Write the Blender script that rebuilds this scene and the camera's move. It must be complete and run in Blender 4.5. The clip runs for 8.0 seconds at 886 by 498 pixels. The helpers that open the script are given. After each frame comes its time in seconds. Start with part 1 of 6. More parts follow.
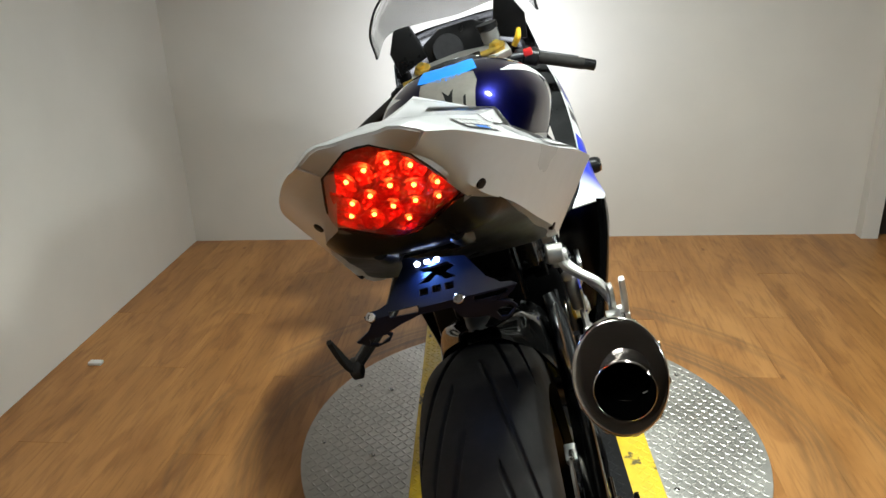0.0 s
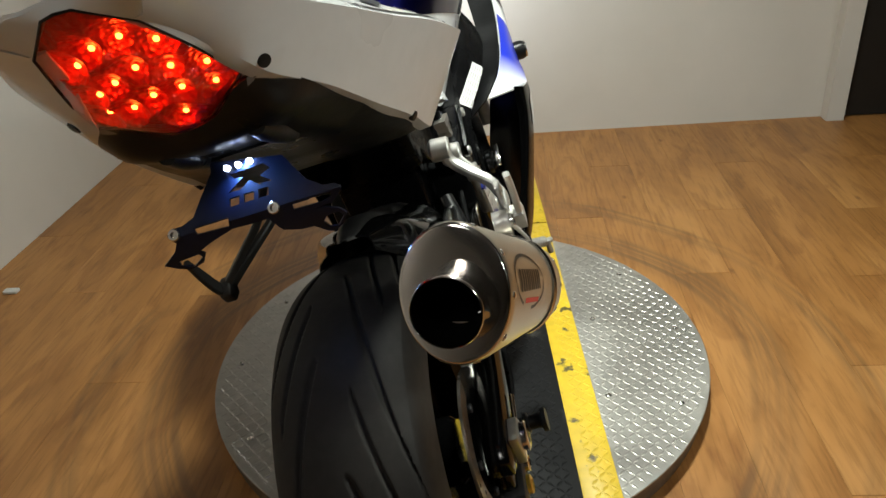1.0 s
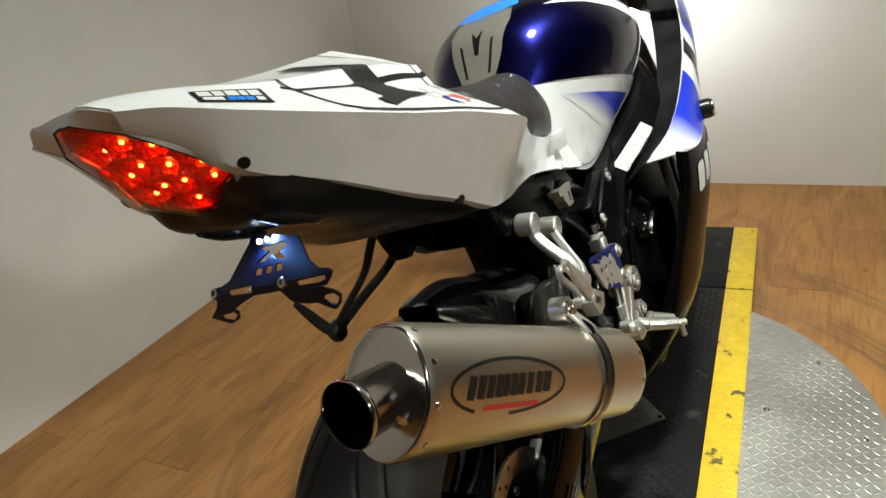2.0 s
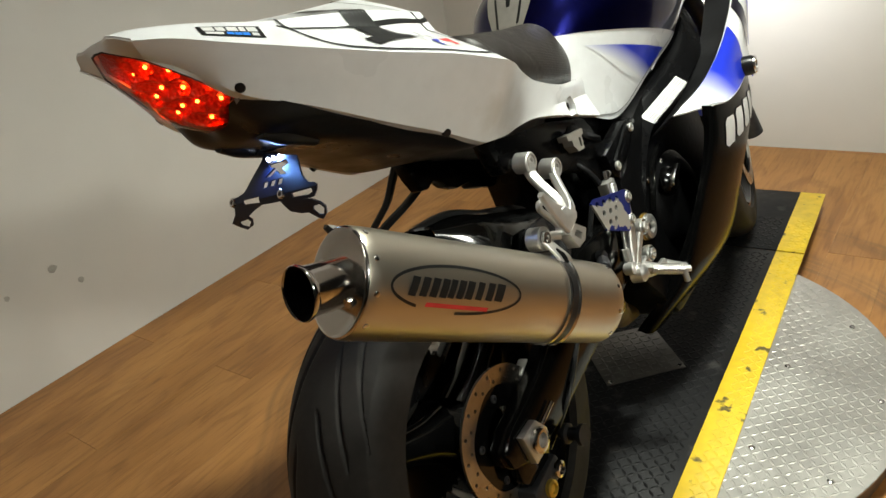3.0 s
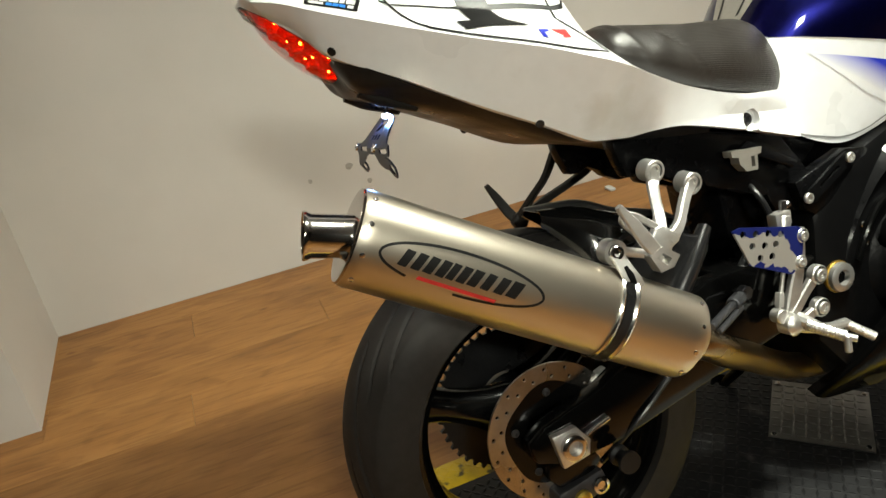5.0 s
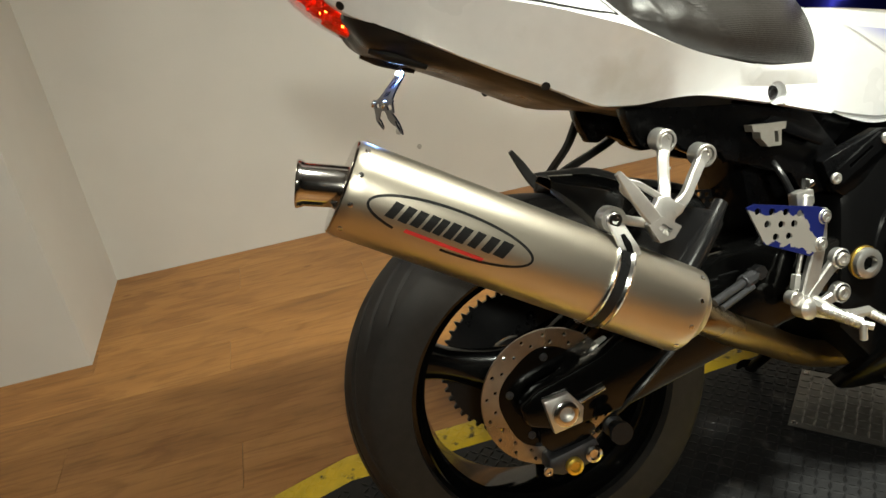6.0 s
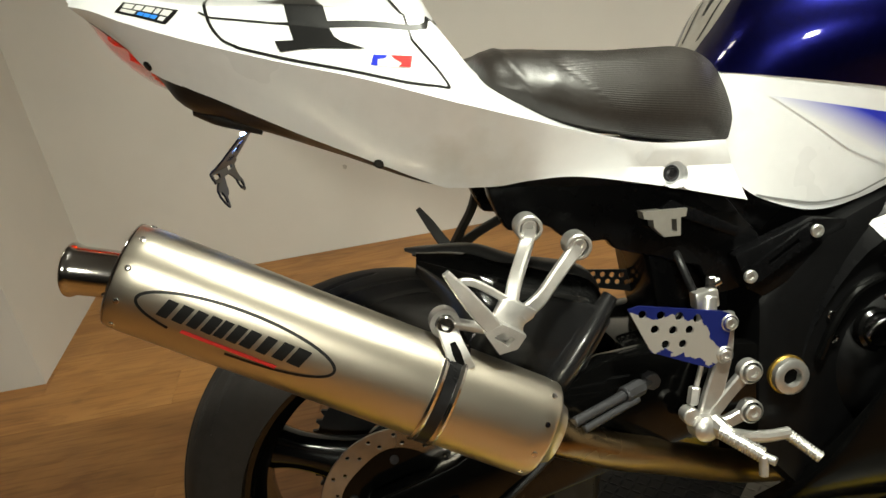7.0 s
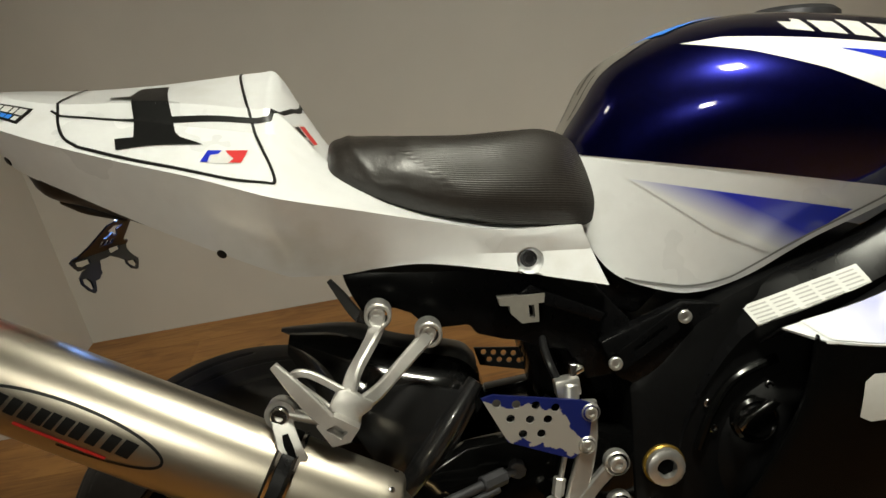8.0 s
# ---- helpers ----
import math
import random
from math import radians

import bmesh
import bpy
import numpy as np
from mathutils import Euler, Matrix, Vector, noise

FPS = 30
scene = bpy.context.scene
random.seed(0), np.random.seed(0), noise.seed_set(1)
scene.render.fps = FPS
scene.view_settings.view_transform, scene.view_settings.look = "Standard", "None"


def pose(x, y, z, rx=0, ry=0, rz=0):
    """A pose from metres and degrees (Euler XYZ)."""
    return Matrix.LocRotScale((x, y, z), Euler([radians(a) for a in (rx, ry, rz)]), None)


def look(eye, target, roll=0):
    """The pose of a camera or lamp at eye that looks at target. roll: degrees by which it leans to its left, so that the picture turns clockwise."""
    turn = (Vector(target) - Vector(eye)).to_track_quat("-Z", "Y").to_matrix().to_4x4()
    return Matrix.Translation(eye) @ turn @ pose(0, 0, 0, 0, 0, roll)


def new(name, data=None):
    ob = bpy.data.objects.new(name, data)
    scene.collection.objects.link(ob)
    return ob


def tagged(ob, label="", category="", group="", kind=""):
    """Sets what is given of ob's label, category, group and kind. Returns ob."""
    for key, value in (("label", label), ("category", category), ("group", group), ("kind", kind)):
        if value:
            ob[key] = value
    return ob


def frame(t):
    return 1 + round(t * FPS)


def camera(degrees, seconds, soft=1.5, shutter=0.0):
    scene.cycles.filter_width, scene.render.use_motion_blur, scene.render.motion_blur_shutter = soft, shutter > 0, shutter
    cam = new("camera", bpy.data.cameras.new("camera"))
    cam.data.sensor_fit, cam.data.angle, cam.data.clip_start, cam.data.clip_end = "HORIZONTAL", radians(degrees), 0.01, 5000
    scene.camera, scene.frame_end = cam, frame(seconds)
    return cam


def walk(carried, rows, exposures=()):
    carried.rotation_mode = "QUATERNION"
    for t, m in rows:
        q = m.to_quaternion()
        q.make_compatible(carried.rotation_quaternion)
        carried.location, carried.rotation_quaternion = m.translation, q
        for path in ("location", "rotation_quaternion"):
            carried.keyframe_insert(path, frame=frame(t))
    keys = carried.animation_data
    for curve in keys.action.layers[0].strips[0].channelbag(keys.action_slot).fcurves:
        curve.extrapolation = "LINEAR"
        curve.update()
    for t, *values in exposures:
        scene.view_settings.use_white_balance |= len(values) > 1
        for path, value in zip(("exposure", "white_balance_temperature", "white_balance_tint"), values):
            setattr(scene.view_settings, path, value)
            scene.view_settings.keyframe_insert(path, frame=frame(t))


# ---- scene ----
cam = camera(62.2, 8.0)
PATH = [
    (0, (-0.037, -0.935, 1.21), (-0.236, 0.912, 0.47), -2.2),
    (0.5, (-0.008, -0.926, 1.189), (-0.265, 0.877, 0.362), -4.3),
    (1, (0.118, -0.787, 1.136), (-0.052, 0.952, 0.162), -4.7),
    (1.5, (0.221, -0.67, 1.147), (-0.224, 1.03, 0.193), -6.3),
    (2, (0.408, -0.688, 1.179), (-0.5, 0.879, 0.332), -9.3),
    (2.2, (0.473, -0.709, 1.175), (-0.546, 0.77, 0.295), -10.4),
    (3.3, (0.635, -0.718, 1.156), (-0.525, 0.631, 0.241), -9.9),
    (3.5, (0.642, -0.692, 1.146), (-0.534, 0.619, 0.199), -9.9),
    (4, (0.655, -0.511, 1.129), (-0.695, 0.585, 0.141), -9.9),
    (4.5, (0.72, -0.384, 1.147), (-0.791, 0.558, 0.234), -9.4),
    (5, (0.9, -0.394, 1.166), (-0.809, 0.146, 0.279), -8.9),
    (5.2, (0.956, -0.394, 1.162), (-0.768, 0.093, 0.274), -8.9),
    (6.3, (0.952, -0.209, 1.132), (-0.799, 0.06, 0.204), -7.6),
    (6.5, (0.904, -0.129, 1.14), (-0.852, 0.1, 0.211), -6.9),
    (7, (0.847, 0.054, 1.147), (-0.931, 0.183, 0.239), -8.4),
    (7.5, (0.879, 0.243, 1.165), (-0.933, 0.165, 0.321), -10.6),
    (8, (0.845, 0.320, 1.168), (-0.987, 0.315, 0.365), -10.3),
]
EXPOSURES = [(0, 0.5, 6150, 10), (1, 0.25, 6450, 10), (2, 0.25, 6500, 10), (2.2, 0.3, 6500, 10), (3.3, 0.4, 6700, 10), (4, 0.7, 6750, 10), (4.5, 0.88, 6900, 10), (5, 0.76, 6900, 10), (6.5, 0.78, 6850, 10), (7, 0.57, 7000, 10), (7.5, 0.08, 7150, 11), (8, -0.3, 7150, 12)]
walk(cam, [(t, look(eye, target, roll)) for t, eye, target, roll in PATH], EXPOSURES)

# ---- world, lamps ----
world = bpy.data.worlds.new("room_dark")
world.use_nodes = True
world.node_tree.nodes["Background"].inputs[0].default_value = (0.9, 0.95, 1.0, 1)
world.node_tree.nodes["Background"].inputs[1].default_value = 0.0
scene.world = world


# Overhead key first, then two unseen fills added to brighten cowl and walls.
LAMPS = [((0.3, 0.68, 2.22), 205, 146, (0.3, 0.68, 0)), ((2.2, -0.3, 2.0), 74, 160, (0.0, 0.2, 0.8)), ((-0.45, -1.25, 2.36), 5, 160, (-0.45, -1.25, 0))]
for at, watts, cone, target in LAMPS:
    down = bpy.data.lights.new("key_fill_light", "SPOT")
    down.energy, down.spot_size, down.spot_blend, down.shadow_soft_size, down.color = watts, radians(cone), 1.0, 0.11, (0.91, 0.97, 0.87)
    new("key_fill_light", down).matrix_basis = look(at, target)
beam = bpy.data.lights.new("headlight_beam", "SPOT")
beam.energy, beam.spot_size, beam.spot_blend, beam.shadow_soft_size, beam.color = 16, radians(150), 1.0, 0.05, (0.95, 0.97, 1.0)

# ---- materials ----


def material(name, colour, rough=0.5, metal=0.0, coat=0.0, grain=0.0, scale=60.0, bump=0.0, spots=0.0, stretch=(1, 1, 1), spec=0.5, aniso=0.0, rough_var=0.0):
    m = bpy.data.materials.new(name)
    m.use_nodes = True
    nt = m.node_tree
    b = nt.nodes["Principled BSDF"]
    b.inputs["Base Color"].default_value = (*colour, 1)
    b.inputs["Roughness"].default_value = rough
    b.inputs["Metallic"].default_value = metal
    b.inputs["Coat Weight"].default_value = coat
    b.inputs["Coat Roughness"].default_value = 0.04
    b.inputs["Specular IOR Level"].default_value = spec
    b.inputs["Anisotropic"].default_value = aniso
    if grain or bump or rough_var:
        tc = nt.nodes.new("ShaderNodeTexCoord")
        mp = nt.nodes.new("ShaderNodeMapping")
        mp.inputs["Scale"].default_value = stretch
        n1 = nt.nodes.new("ShaderNodeTexNoise")
        n1.inputs["Scale"].default_value, n1.inputs["Detail"].default_value = scale, 6
        n2 = nt.nodes.new("ShaderNodeTexNoise")
        n2.inputs["Scale"].default_value, n2.inputs["Detail"].default_value = scale / 9, 4
        nt.links.new(tc.outputs["Object"], mp.inputs[0])
        nt.links.new(mp.outputs[0], n1.inputs[0])
        nt.links.new(mp.outputs[0], n2.inputs[0])
        add = nt.nodes.new("ShaderNodeMath")
        add.operation = "ADD"
        nt.links.new(n1.outputs[0], add.inputs[0])
        nt.links.new(n2.outputs[0], add.inputs[1])
        if grain:
            rng = nt.nodes.new("ShaderNodeMapRange")
            rng.inputs[1].default_value, rng.inputs[2].default_value = 0.6, 1.4
            rng.inputs[3].default_value, rng.inputs[4].default_value = 1 - grain, 1 + grain
            nt.links.new(add.outputs[0], rng.inputs[0])
            mul = nt.nodes.new("ShaderNodeVectorMath")
            mul.operation = "SCALE"
            mul.inputs[0].default_value = colour
            nt.links.new(rng.outputs[0], mul.inputs["Scale"])
            nt.links.new(mul.outputs[0], b.inputs["Base Color"])
        if rough_var:
            rr = nt.nodes.new("ShaderNodeMapRange")
            rr.inputs[1].default_value, rr.inputs[2].default_value = 0.35, 0.65
            rr.inputs[3].default_value, rr.inputs[4].default_value = rough - rough_var, rough + rough_var
            nt.links.new(n2.outputs[0], rr.inputs[0])
            nt.links.new(rr.outputs[0], b.inputs["Roughness"])
        if bump:
            bp = nt.nodes.new("ShaderNodeBump")
            bp.inputs["Strength"].default_value, bp.inputs["Distance"].default_value = bump, 0.002
            nt.links.new(n1.outputs[0], bp.inputs["Height"])
            nt.links.new(bp.outputs[0], b.inputs["Normal"])
    return m


WHITE = material("white_paint", (0.74, 0.75, 0.76), 0.32, coat=0.5, grain=0.05, scale=40, rough_var=0.06)
NAVY = material("navy_metallic_paint", (0.003, 0.0035, 0.06), 0.3, metal=0.95, coat=1.0, grain=0.25, scale=900)
BLUE = material("blue_paint", (0.01, 0.03, 0.55), 0.3, coat=0.8, grain=0.05)
SKY = material("light_blue_vinyl", (0.02, 0.22, 0.8), 0.35, grain=0.05)
BLACKP = material("black_plastic", (0.008, 0.008, 0.0085), 0.36, spec=0.25, grain=0.3, scale=120, bump=0.15, rough_var=0.1)
BLACKG = material("gloss_black_paint", (0.002, 0.002, 0.002), 0.12, spec=0.28, coat=0.0, grain=0.2, rough_var=0.06)
FRAMEB = material("satin_black_frame", (0.003, 0.003, 0.0033), 0.24, spec=0.1, grain=0.3, scale=80, rough_var=0.08)
ENGINE = material("dark_engine_metal", (0.002, 0.002, 0.0022), 0.4, spec=0.12, grain=0.4, scale=70, bump=0.3)
RUBBER = material("tyre_rubber", (0.020, 0.018, 0.0165), 0.6, spec=0.2, grain=0.3, scale=70, bump=0.2, rough_var=0.1)
SEATM = material("seat_vinyl", (0.019, 0.016, 0.014), 0.42, spec=0.4, grain=0.25, scale=150, bump=0.25, rough_var=0.08)
TITAN = material("brushed_titanium", (0.55, 0.50, 0.415), 0.35, metal=1.0, grain=0.05, scale=14, rough_var=0.03)
POLISH = material("polished_stainless", (0.56, 0.53, 0.50), 0.1, metal=1.0, grain=0.08, scale=40, rough_var=0.04)
CHROME = material("polished_steel", (0.62, 0.60, 0.58), 0.17, metal=1.0, grain=0.1, scale=50, rough_var=0.05)
SILVER = material("satin_aluminium", (0.60, 0.585, 0.56), 0.40, metal=0.88, grain=0.12, scale=90, bump=0.1, rough_var=0.08)
DARKM = material("dark_grey_metal", (0.06, 0.06, 0.065), 0.45, metal=0.7, grain=0.25, scale=70)
STEEL = material("brake_disc_steel", (0.42, 0.39, 0.35), 0.3, metal=1.0, grain=0.2, scale=60, rough_var=0.1)
GOLD = material("gold_anodised", (0.75, 0.52, 0.10), 0.3, metal=0.85, grain=0.25, scale=80)
ANODBLUE = material("blue_anodised", (0.02, 0.04, 0.24), 0.35, metal=0.7, grain=0.3, scale=60)
INK = material("black_print", (0.006, 0.006, 0.006), 0.4, spec=0.3, grain=0.15)
REDINK = material("red_print", (0.6, 0.03, 0.03), 0.5, grain=0.15)
LABEL = material("label_white", (0.62, 0.62, 0.6), 0.5, grain=0.08)
GREYINK = material("grey_print", (0.2, 0.2, 0.2), 0.5)
PAD = material("grey_tank_pad", (0.3, 0.28, 0.25), 0.3, metal=0.5, coat=0.4, grain=0.15)
YELLOWP = material("yellow_plastic", (0.7, 0.45, 0.02), 0.4)
REDP = material("red_plastic", (0.6, 0.02, 0.02), 0.4)
# Black stand-in for openings: the dark inside them is put into the colour.
HOLE = material("opening_black", (0.003, 0.003, 0.003), 0.9, spec=0.05)
WALL = material("white_wall_paint", (0.68, 0.655, 0.61), 0.75, grain=0.05, scale=5, bump=0.08)
DARKDOOR = material("black_door_paint", (0.012, 0.011, 0.01), 0.5, grain=0.2)
# Unseen ceiling kept dark to cut bounce light and reflections in black parts.
CEIL = material("unseen_overhead_dark", (0.1, 0.1, 0.095), 0.9, grain=0.05, scale=4)
# Unseen closing walls: dark keeps gloss reflections black, grey lights the end cap.
DARKWALL = material("unseen_dark_coat", (0.03, 0.029, 0.027), 0.8, grain=0.15, scale=5)
SOUTHW = material("unseen_grey_coat", (0.3, 0.29, 0.27), 0.8, grain=0.1, scale=4)
HUBP = material("bare_steel_tread", (0.14, 0.133, 0.122), 0.4, metal=0.8, grain=0.3, scale=45, bump=0.15, rough_var=0.1)
RIM = material("plate_rim_steel", (0.2, 0.17, 0.13), 0.5, metal=0.7, grain=0.4, scale=40)
PLATE = material("aluminium_tread_plate", (0.44, 0.425, 0.395), 0.4, metal=0.8, grain=0.18, scale=45, bump=0.15, rough_var=0.1)
PLATEB = material("black_tread_plate", (0.006, 0.006, 0.0066), 0.48, spec=0.16, grain=0.4, scale=40, bump=0.15, rough_var=0.12)
PLATEY = material("yellow_tread_paint", (0.68, 0.46, 0.02), 0.42, grain=0.22, scale=35, bump=0.15, rough_var=0.1)


def wear(mat, colour, scale, low, high):
    """Dark worn specks over a paint, where a fine noise is high."""
    nt = mat.node_tree
    b = nt.nodes["Principled BSDF"]
    tc, no, rg, mx = (nt.nodes.new("ShaderNode" + k) for k in ("TexCoord", "TexNoise", "MapRange", "Mix"))
    no.inputs["Scale"].default_value, no.inputs["Detail"].default_value = scale, 7
    rg.inputs[1].default_value, rg.inputs[2].default_value = low, high
    mx.data_type = "RGBA"
    nt.links.new(tc.outputs["Object"], no.inputs[0])
    nt.links.new(no.outputs[0], rg.inputs[0])
    nt.links.new(rg.outputs[0], mx.inputs[0])
    nt.links.new(b.inputs["Base Color"].links[0].from_socket, mx.inputs[6])
    mx.inputs[7].default_value = (*colour, 1)
    nt.links.new(mx.outputs[2], b.inputs["Base Color"])


wear(PLATEY, (0.10, 0.075, 0.02), 26, 0.62, 0.68)
wear(PLATEB, (0.035, 0.033, 0.031), 18, 0.60, 0.72)
wear(WHITE, (0.60, 0.59, 0.56), 9, 0.58, 0.80)


def emitter(name, colour, strength):
    m = bpy.data.materials.new(name)
    m.use_nodes = True
    b = m.node_tree.nodes["Principled BSDF"]
    b.inputs["Base Color"].default_value = (*colour, 1)
    b.inputs["Emission Color"].default_value = (*colour, 1)
    b.inputs["Emission Strength"].default_value = strength
    return m


LEDW = emitter("white_led", (0.75, 0.85, 1.0), 14)
LEDR = emitter("red_bulb", (1.0, 0.12, 0.012), 34)


REFLECT = material("red_mirrored_reflector", (0.8, 0.05, 0.014), 0.32, metal=0.4, grain=0.1)
nt = REFLECT.node_tree
tc, vo, bp = nt.nodes.new("ShaderNodeTexCoord"), nt.nodes.new("ShaderNodeTexVoronoi"), nt.nodes.new("ShaderNodeBump")
vo.inputs["Scale"].default_value = 190
bp.inputs["Strength"].default_value, bp.inputs["Distance"].default_value = 0.8, 0.003
nt.links.new(tc.outputs["Object"], vo.inputs[0])
nt.links.new(vo.outputs["Distance"], bp.inputs["Height"])
nt.links.new(bp.outputs[0], nt.nodes["Principled BSDF"].inputs["Normal"])
TUBE = emitter("lamp_diffuser", (1.0, 0.97, 0.88), 20)


def glass(name, colour, rough, alpha):
    m = bpy.data.materials.new(name)
    m.use_nodes = True
    b = m.node_tree.nodes["Principled BSDF"]
    b.inputs["Base Color"].default_value = (*colour, 1)
    b.inputs["Roughness"].default_value = rough
    b.inputs["Alpha"].default_value = alpha
    b.inputs["Coat Weight"].default_value = 1.0
    return m


REDLENS = glass("red_lens", (0.5, 0.005, 0.003), 0.08, 0.36)
SMOKE = glass("smoked_screen", (0.12, 0.13, 0.14), 0.05, 0.4)
CLEARG = glass("grey_lens", (0.2, 0.2, 0.2), 0.15, 0.8)

# ---- mesh helpers ----


def finish(name, bm, angle=35):
    bmesh.ops.remove_doubles(bm, verts=bm.verts, dist=1e-6)
    bmesh.ops.recalc_face_normals(bm, faces=bm.faces)
    for f in bm.faces:
        f.smooth = True
    for e in bm.edges:
        if len(e.link_faces) == 2 and e.calc_face_angle(0) > radians(angle):
            e.smooth = False
    me = bpy.data.meshes.new(name)
    bm.to_mesh(me)
    bm.free()
    return me


def part(name, bm, mat, parent=None, label="", angle=35, mats=()):
    me = finish(name, bm, angle)
    me.materials.append(mat)
    for m in mats:
        me.materials.append(m)
    ob = new(name, me)
    ob.parent = parent
    if label:
        tagged(ob, label)
    return ob


def spline(pts, n):
    """n points along a Catmull-Rom curve through pts."""
    P = [np.array(p, float) for p in pts]
    P = [2 * P[0] - P[1]] + P + [2 * P[-1] - P[-2]]
    out = []
    for i in range(n):
        u = i / (n - 1) * (len(P) - 3)
        k = min(int(u), len(P) - 4)
        t = u - k
        a, b, c, d = P[k:k + 4]
        out.append(0.5 * (2 * b + (c - a) * t + (2 * a - 5 * b + 4 * c - d) * t * t + (3 * b - a - 3 * c + d) * t ** 3))
    return out


def grid_faces(bm, rows, close_u=False, close_v=False):
    vs = [[bm.verts.new(p) for p in r] for r in rows]
    n, m = len(vs), len(vs[0])
    for i in range(n if close_u else n - 1):
        for j in range(m if close_v else m - 1):
            bm.faces.new((vs[i][j], vs[(i + 1) % n][j], vs[(i + 1) % n][(j + 1) % m], vs[i][(j + 1) % m]))
    return vs


def skin(stations, nu, nv, closed=False, caps=True, curved_v=True):
    """A smooth surface through stations, each a list of 3D points of equal count."""
    bm = bmesh.new()
    cols = []
    rows = [spline(s, nv) if curved_v else [np.array(p, float) for p in s] for s in stations]
    m = len(rows[0])
    cols = [spline([r[j] for r in rows], nu) for j in range(m)]
    grid = [[cols[j][i] for j in range(m)] for i in range(nu)]
    vs = grid_faces(bm, grid, close_v=closed)
    if closed and caps:
        bm.faces.new(vs[0])
        bm.faces.new(vs[-1])
    return bm


def thicken(bm, d):
    bmesh.ops.recalc_face_normals(bm, faces=bm.faces)
    bmesh.ops.solidify(bm, geom=list(bm.faces), thickness=d)
    return bm


def frame_of(d):
    d = Vector(d).normalized()
    a = d.orthogonal().normalized()
    return d, a, d.cross(a)


def tube(bm, pts, r, n=10, smooth_n=0, caps=True, flat=1.0):
    pts = [Vector(p) for p in (spline(pts, smooth_n) if smooth_n else pts)]
    rs = r if isinstance(r, (list, tuple)) else [r] * len(pts)
    if len(rs) != len(pts):
        rs = np.interp(np.linspace(0, 1, len(pts)), np.linspace(0, 1, len(rs)), rs)
    d, a, b = frame_of(pts[1] - pts[0])
    rings = []
    for i, p in enumerate(pts):
        t = (pts[min(i + 1, len(pts) - 1)] - pts[max(i - 1, 0)]).normalized()
        a = (a - t * a.dot(t)).normalized()
        b = t.cross(a)
        rings.append([bm.verts.new(p + (a * math.cos(2 * math.pi * k / n) + b * math.sin(2 * math.pi * k / n) * flat) * rs[i]) for k in range(n)])
    for r0, r1 in zip(rings, rings[1:]):
        for k in range(n):
            bm.faces.new((r0[k], r0[(k + 1) % n], r1[(k + 1) % n], r1[k]))
    if caps:
        bm.faces.new(rings[0])
        bm.faces.new(rings[-1])
    return bm


def lathe(bm, origin, axis, profile, n=32, a0=0.0, a1=360.0, oval=1.0, up=None):
    """profile: (distance along the axis, radius); oval stretches the radius along up."""
    o, d = Vector(origin), Vector(axis).normalized()
    b = (Vector(up) if up else d.orthogonal())
    b = (b - d * b.dot(d)).normalized()
    a = b.cross(d)
    full = a1 - a0 > 359.9
    steps = n if full else n + 1
    rows = []
    for k in range(steps):
        w = radians(a0 + (a1 - a0) * k / n)
        rows.append([o + d * h + a * (math.cos(w) * r) + b * (math.sin(w) * r * oval) for h, r in profile])
    vs = [[bm.verts.new(p) for p in row] for row in rows]
    for i in range(steps if full else steps - 1):
        for j in range(len(profile) - 1):
            q = (vs[i][j], vs[(i + 1) % steps][j], vs[(i + 1) % steps][j + 1], vs[i][j + 1])
            if profile[j][1] < 1e-6:
                q = (q[0], q[2], q[3])
            elif profile[j + 1][1] < 1e-6:
                q = (q[0], q[1], q[2])
            try:
                bm.faces.new(q)
            except ValueError:
                pass
    return bm


def bar(bm, pts, width, thick, wdir, smooth_n=14):
    """A flat cast bar along pts; wdir says which way its width lies."""
    pts = [Vector(p) for p in spline(pts, smooth_n)]
    ws = np.interp(np.linspace(0, 1, smooth_n), np.linspace(0, 1, len(width)), width) if isinstance(width, (list, tuple)) else [width] * smooth_n
    rings = []
    for i, p in enumerate(pts):
        t = (pts[min(i + 1, smooth_n - 1)] - pts[max(i - 1, 0)]).normalized()
        c = t.cross(Vector(wdir)).normalized()
        a = c.cross(t).normalized()
        w, h = ws[i] / 2, thick / 2
        e = min(w, h) * 0.4
        rings.append([bm.verts.new(p + a * u + c * v) for u, v in ((w - e, h), (w, h - e), (w, -h + e), (w - e, -h), (-w + e, -h), (-w, -h + e), (-w, h - e), (-w + e, h))])
    for r0, r1 in zip(rings, rings[1:]):
        for k in range(8):
            bm.faces.new((r0[k], r0[(k + 1) % 8], r1[(k + 1) % 8], r1[k]))
    bm.faces.new(rings[0])
    bm.faces.new(rings[-1])
    return bm


def rod(bm, p, q, r, n=16, r1=None, bevel=0.15):
    p, q = Vector(p), Vector(q)
    h = (q - p).length
    r1 = r if r1 is None else r1
    e = min(r, r1, h / 2) * bevel
    return lathe(bm, p, q - p, [(0, 0), (0, r - e), (e, r), (h - e, r1), (h, r1 - e), (h, 0)], n)


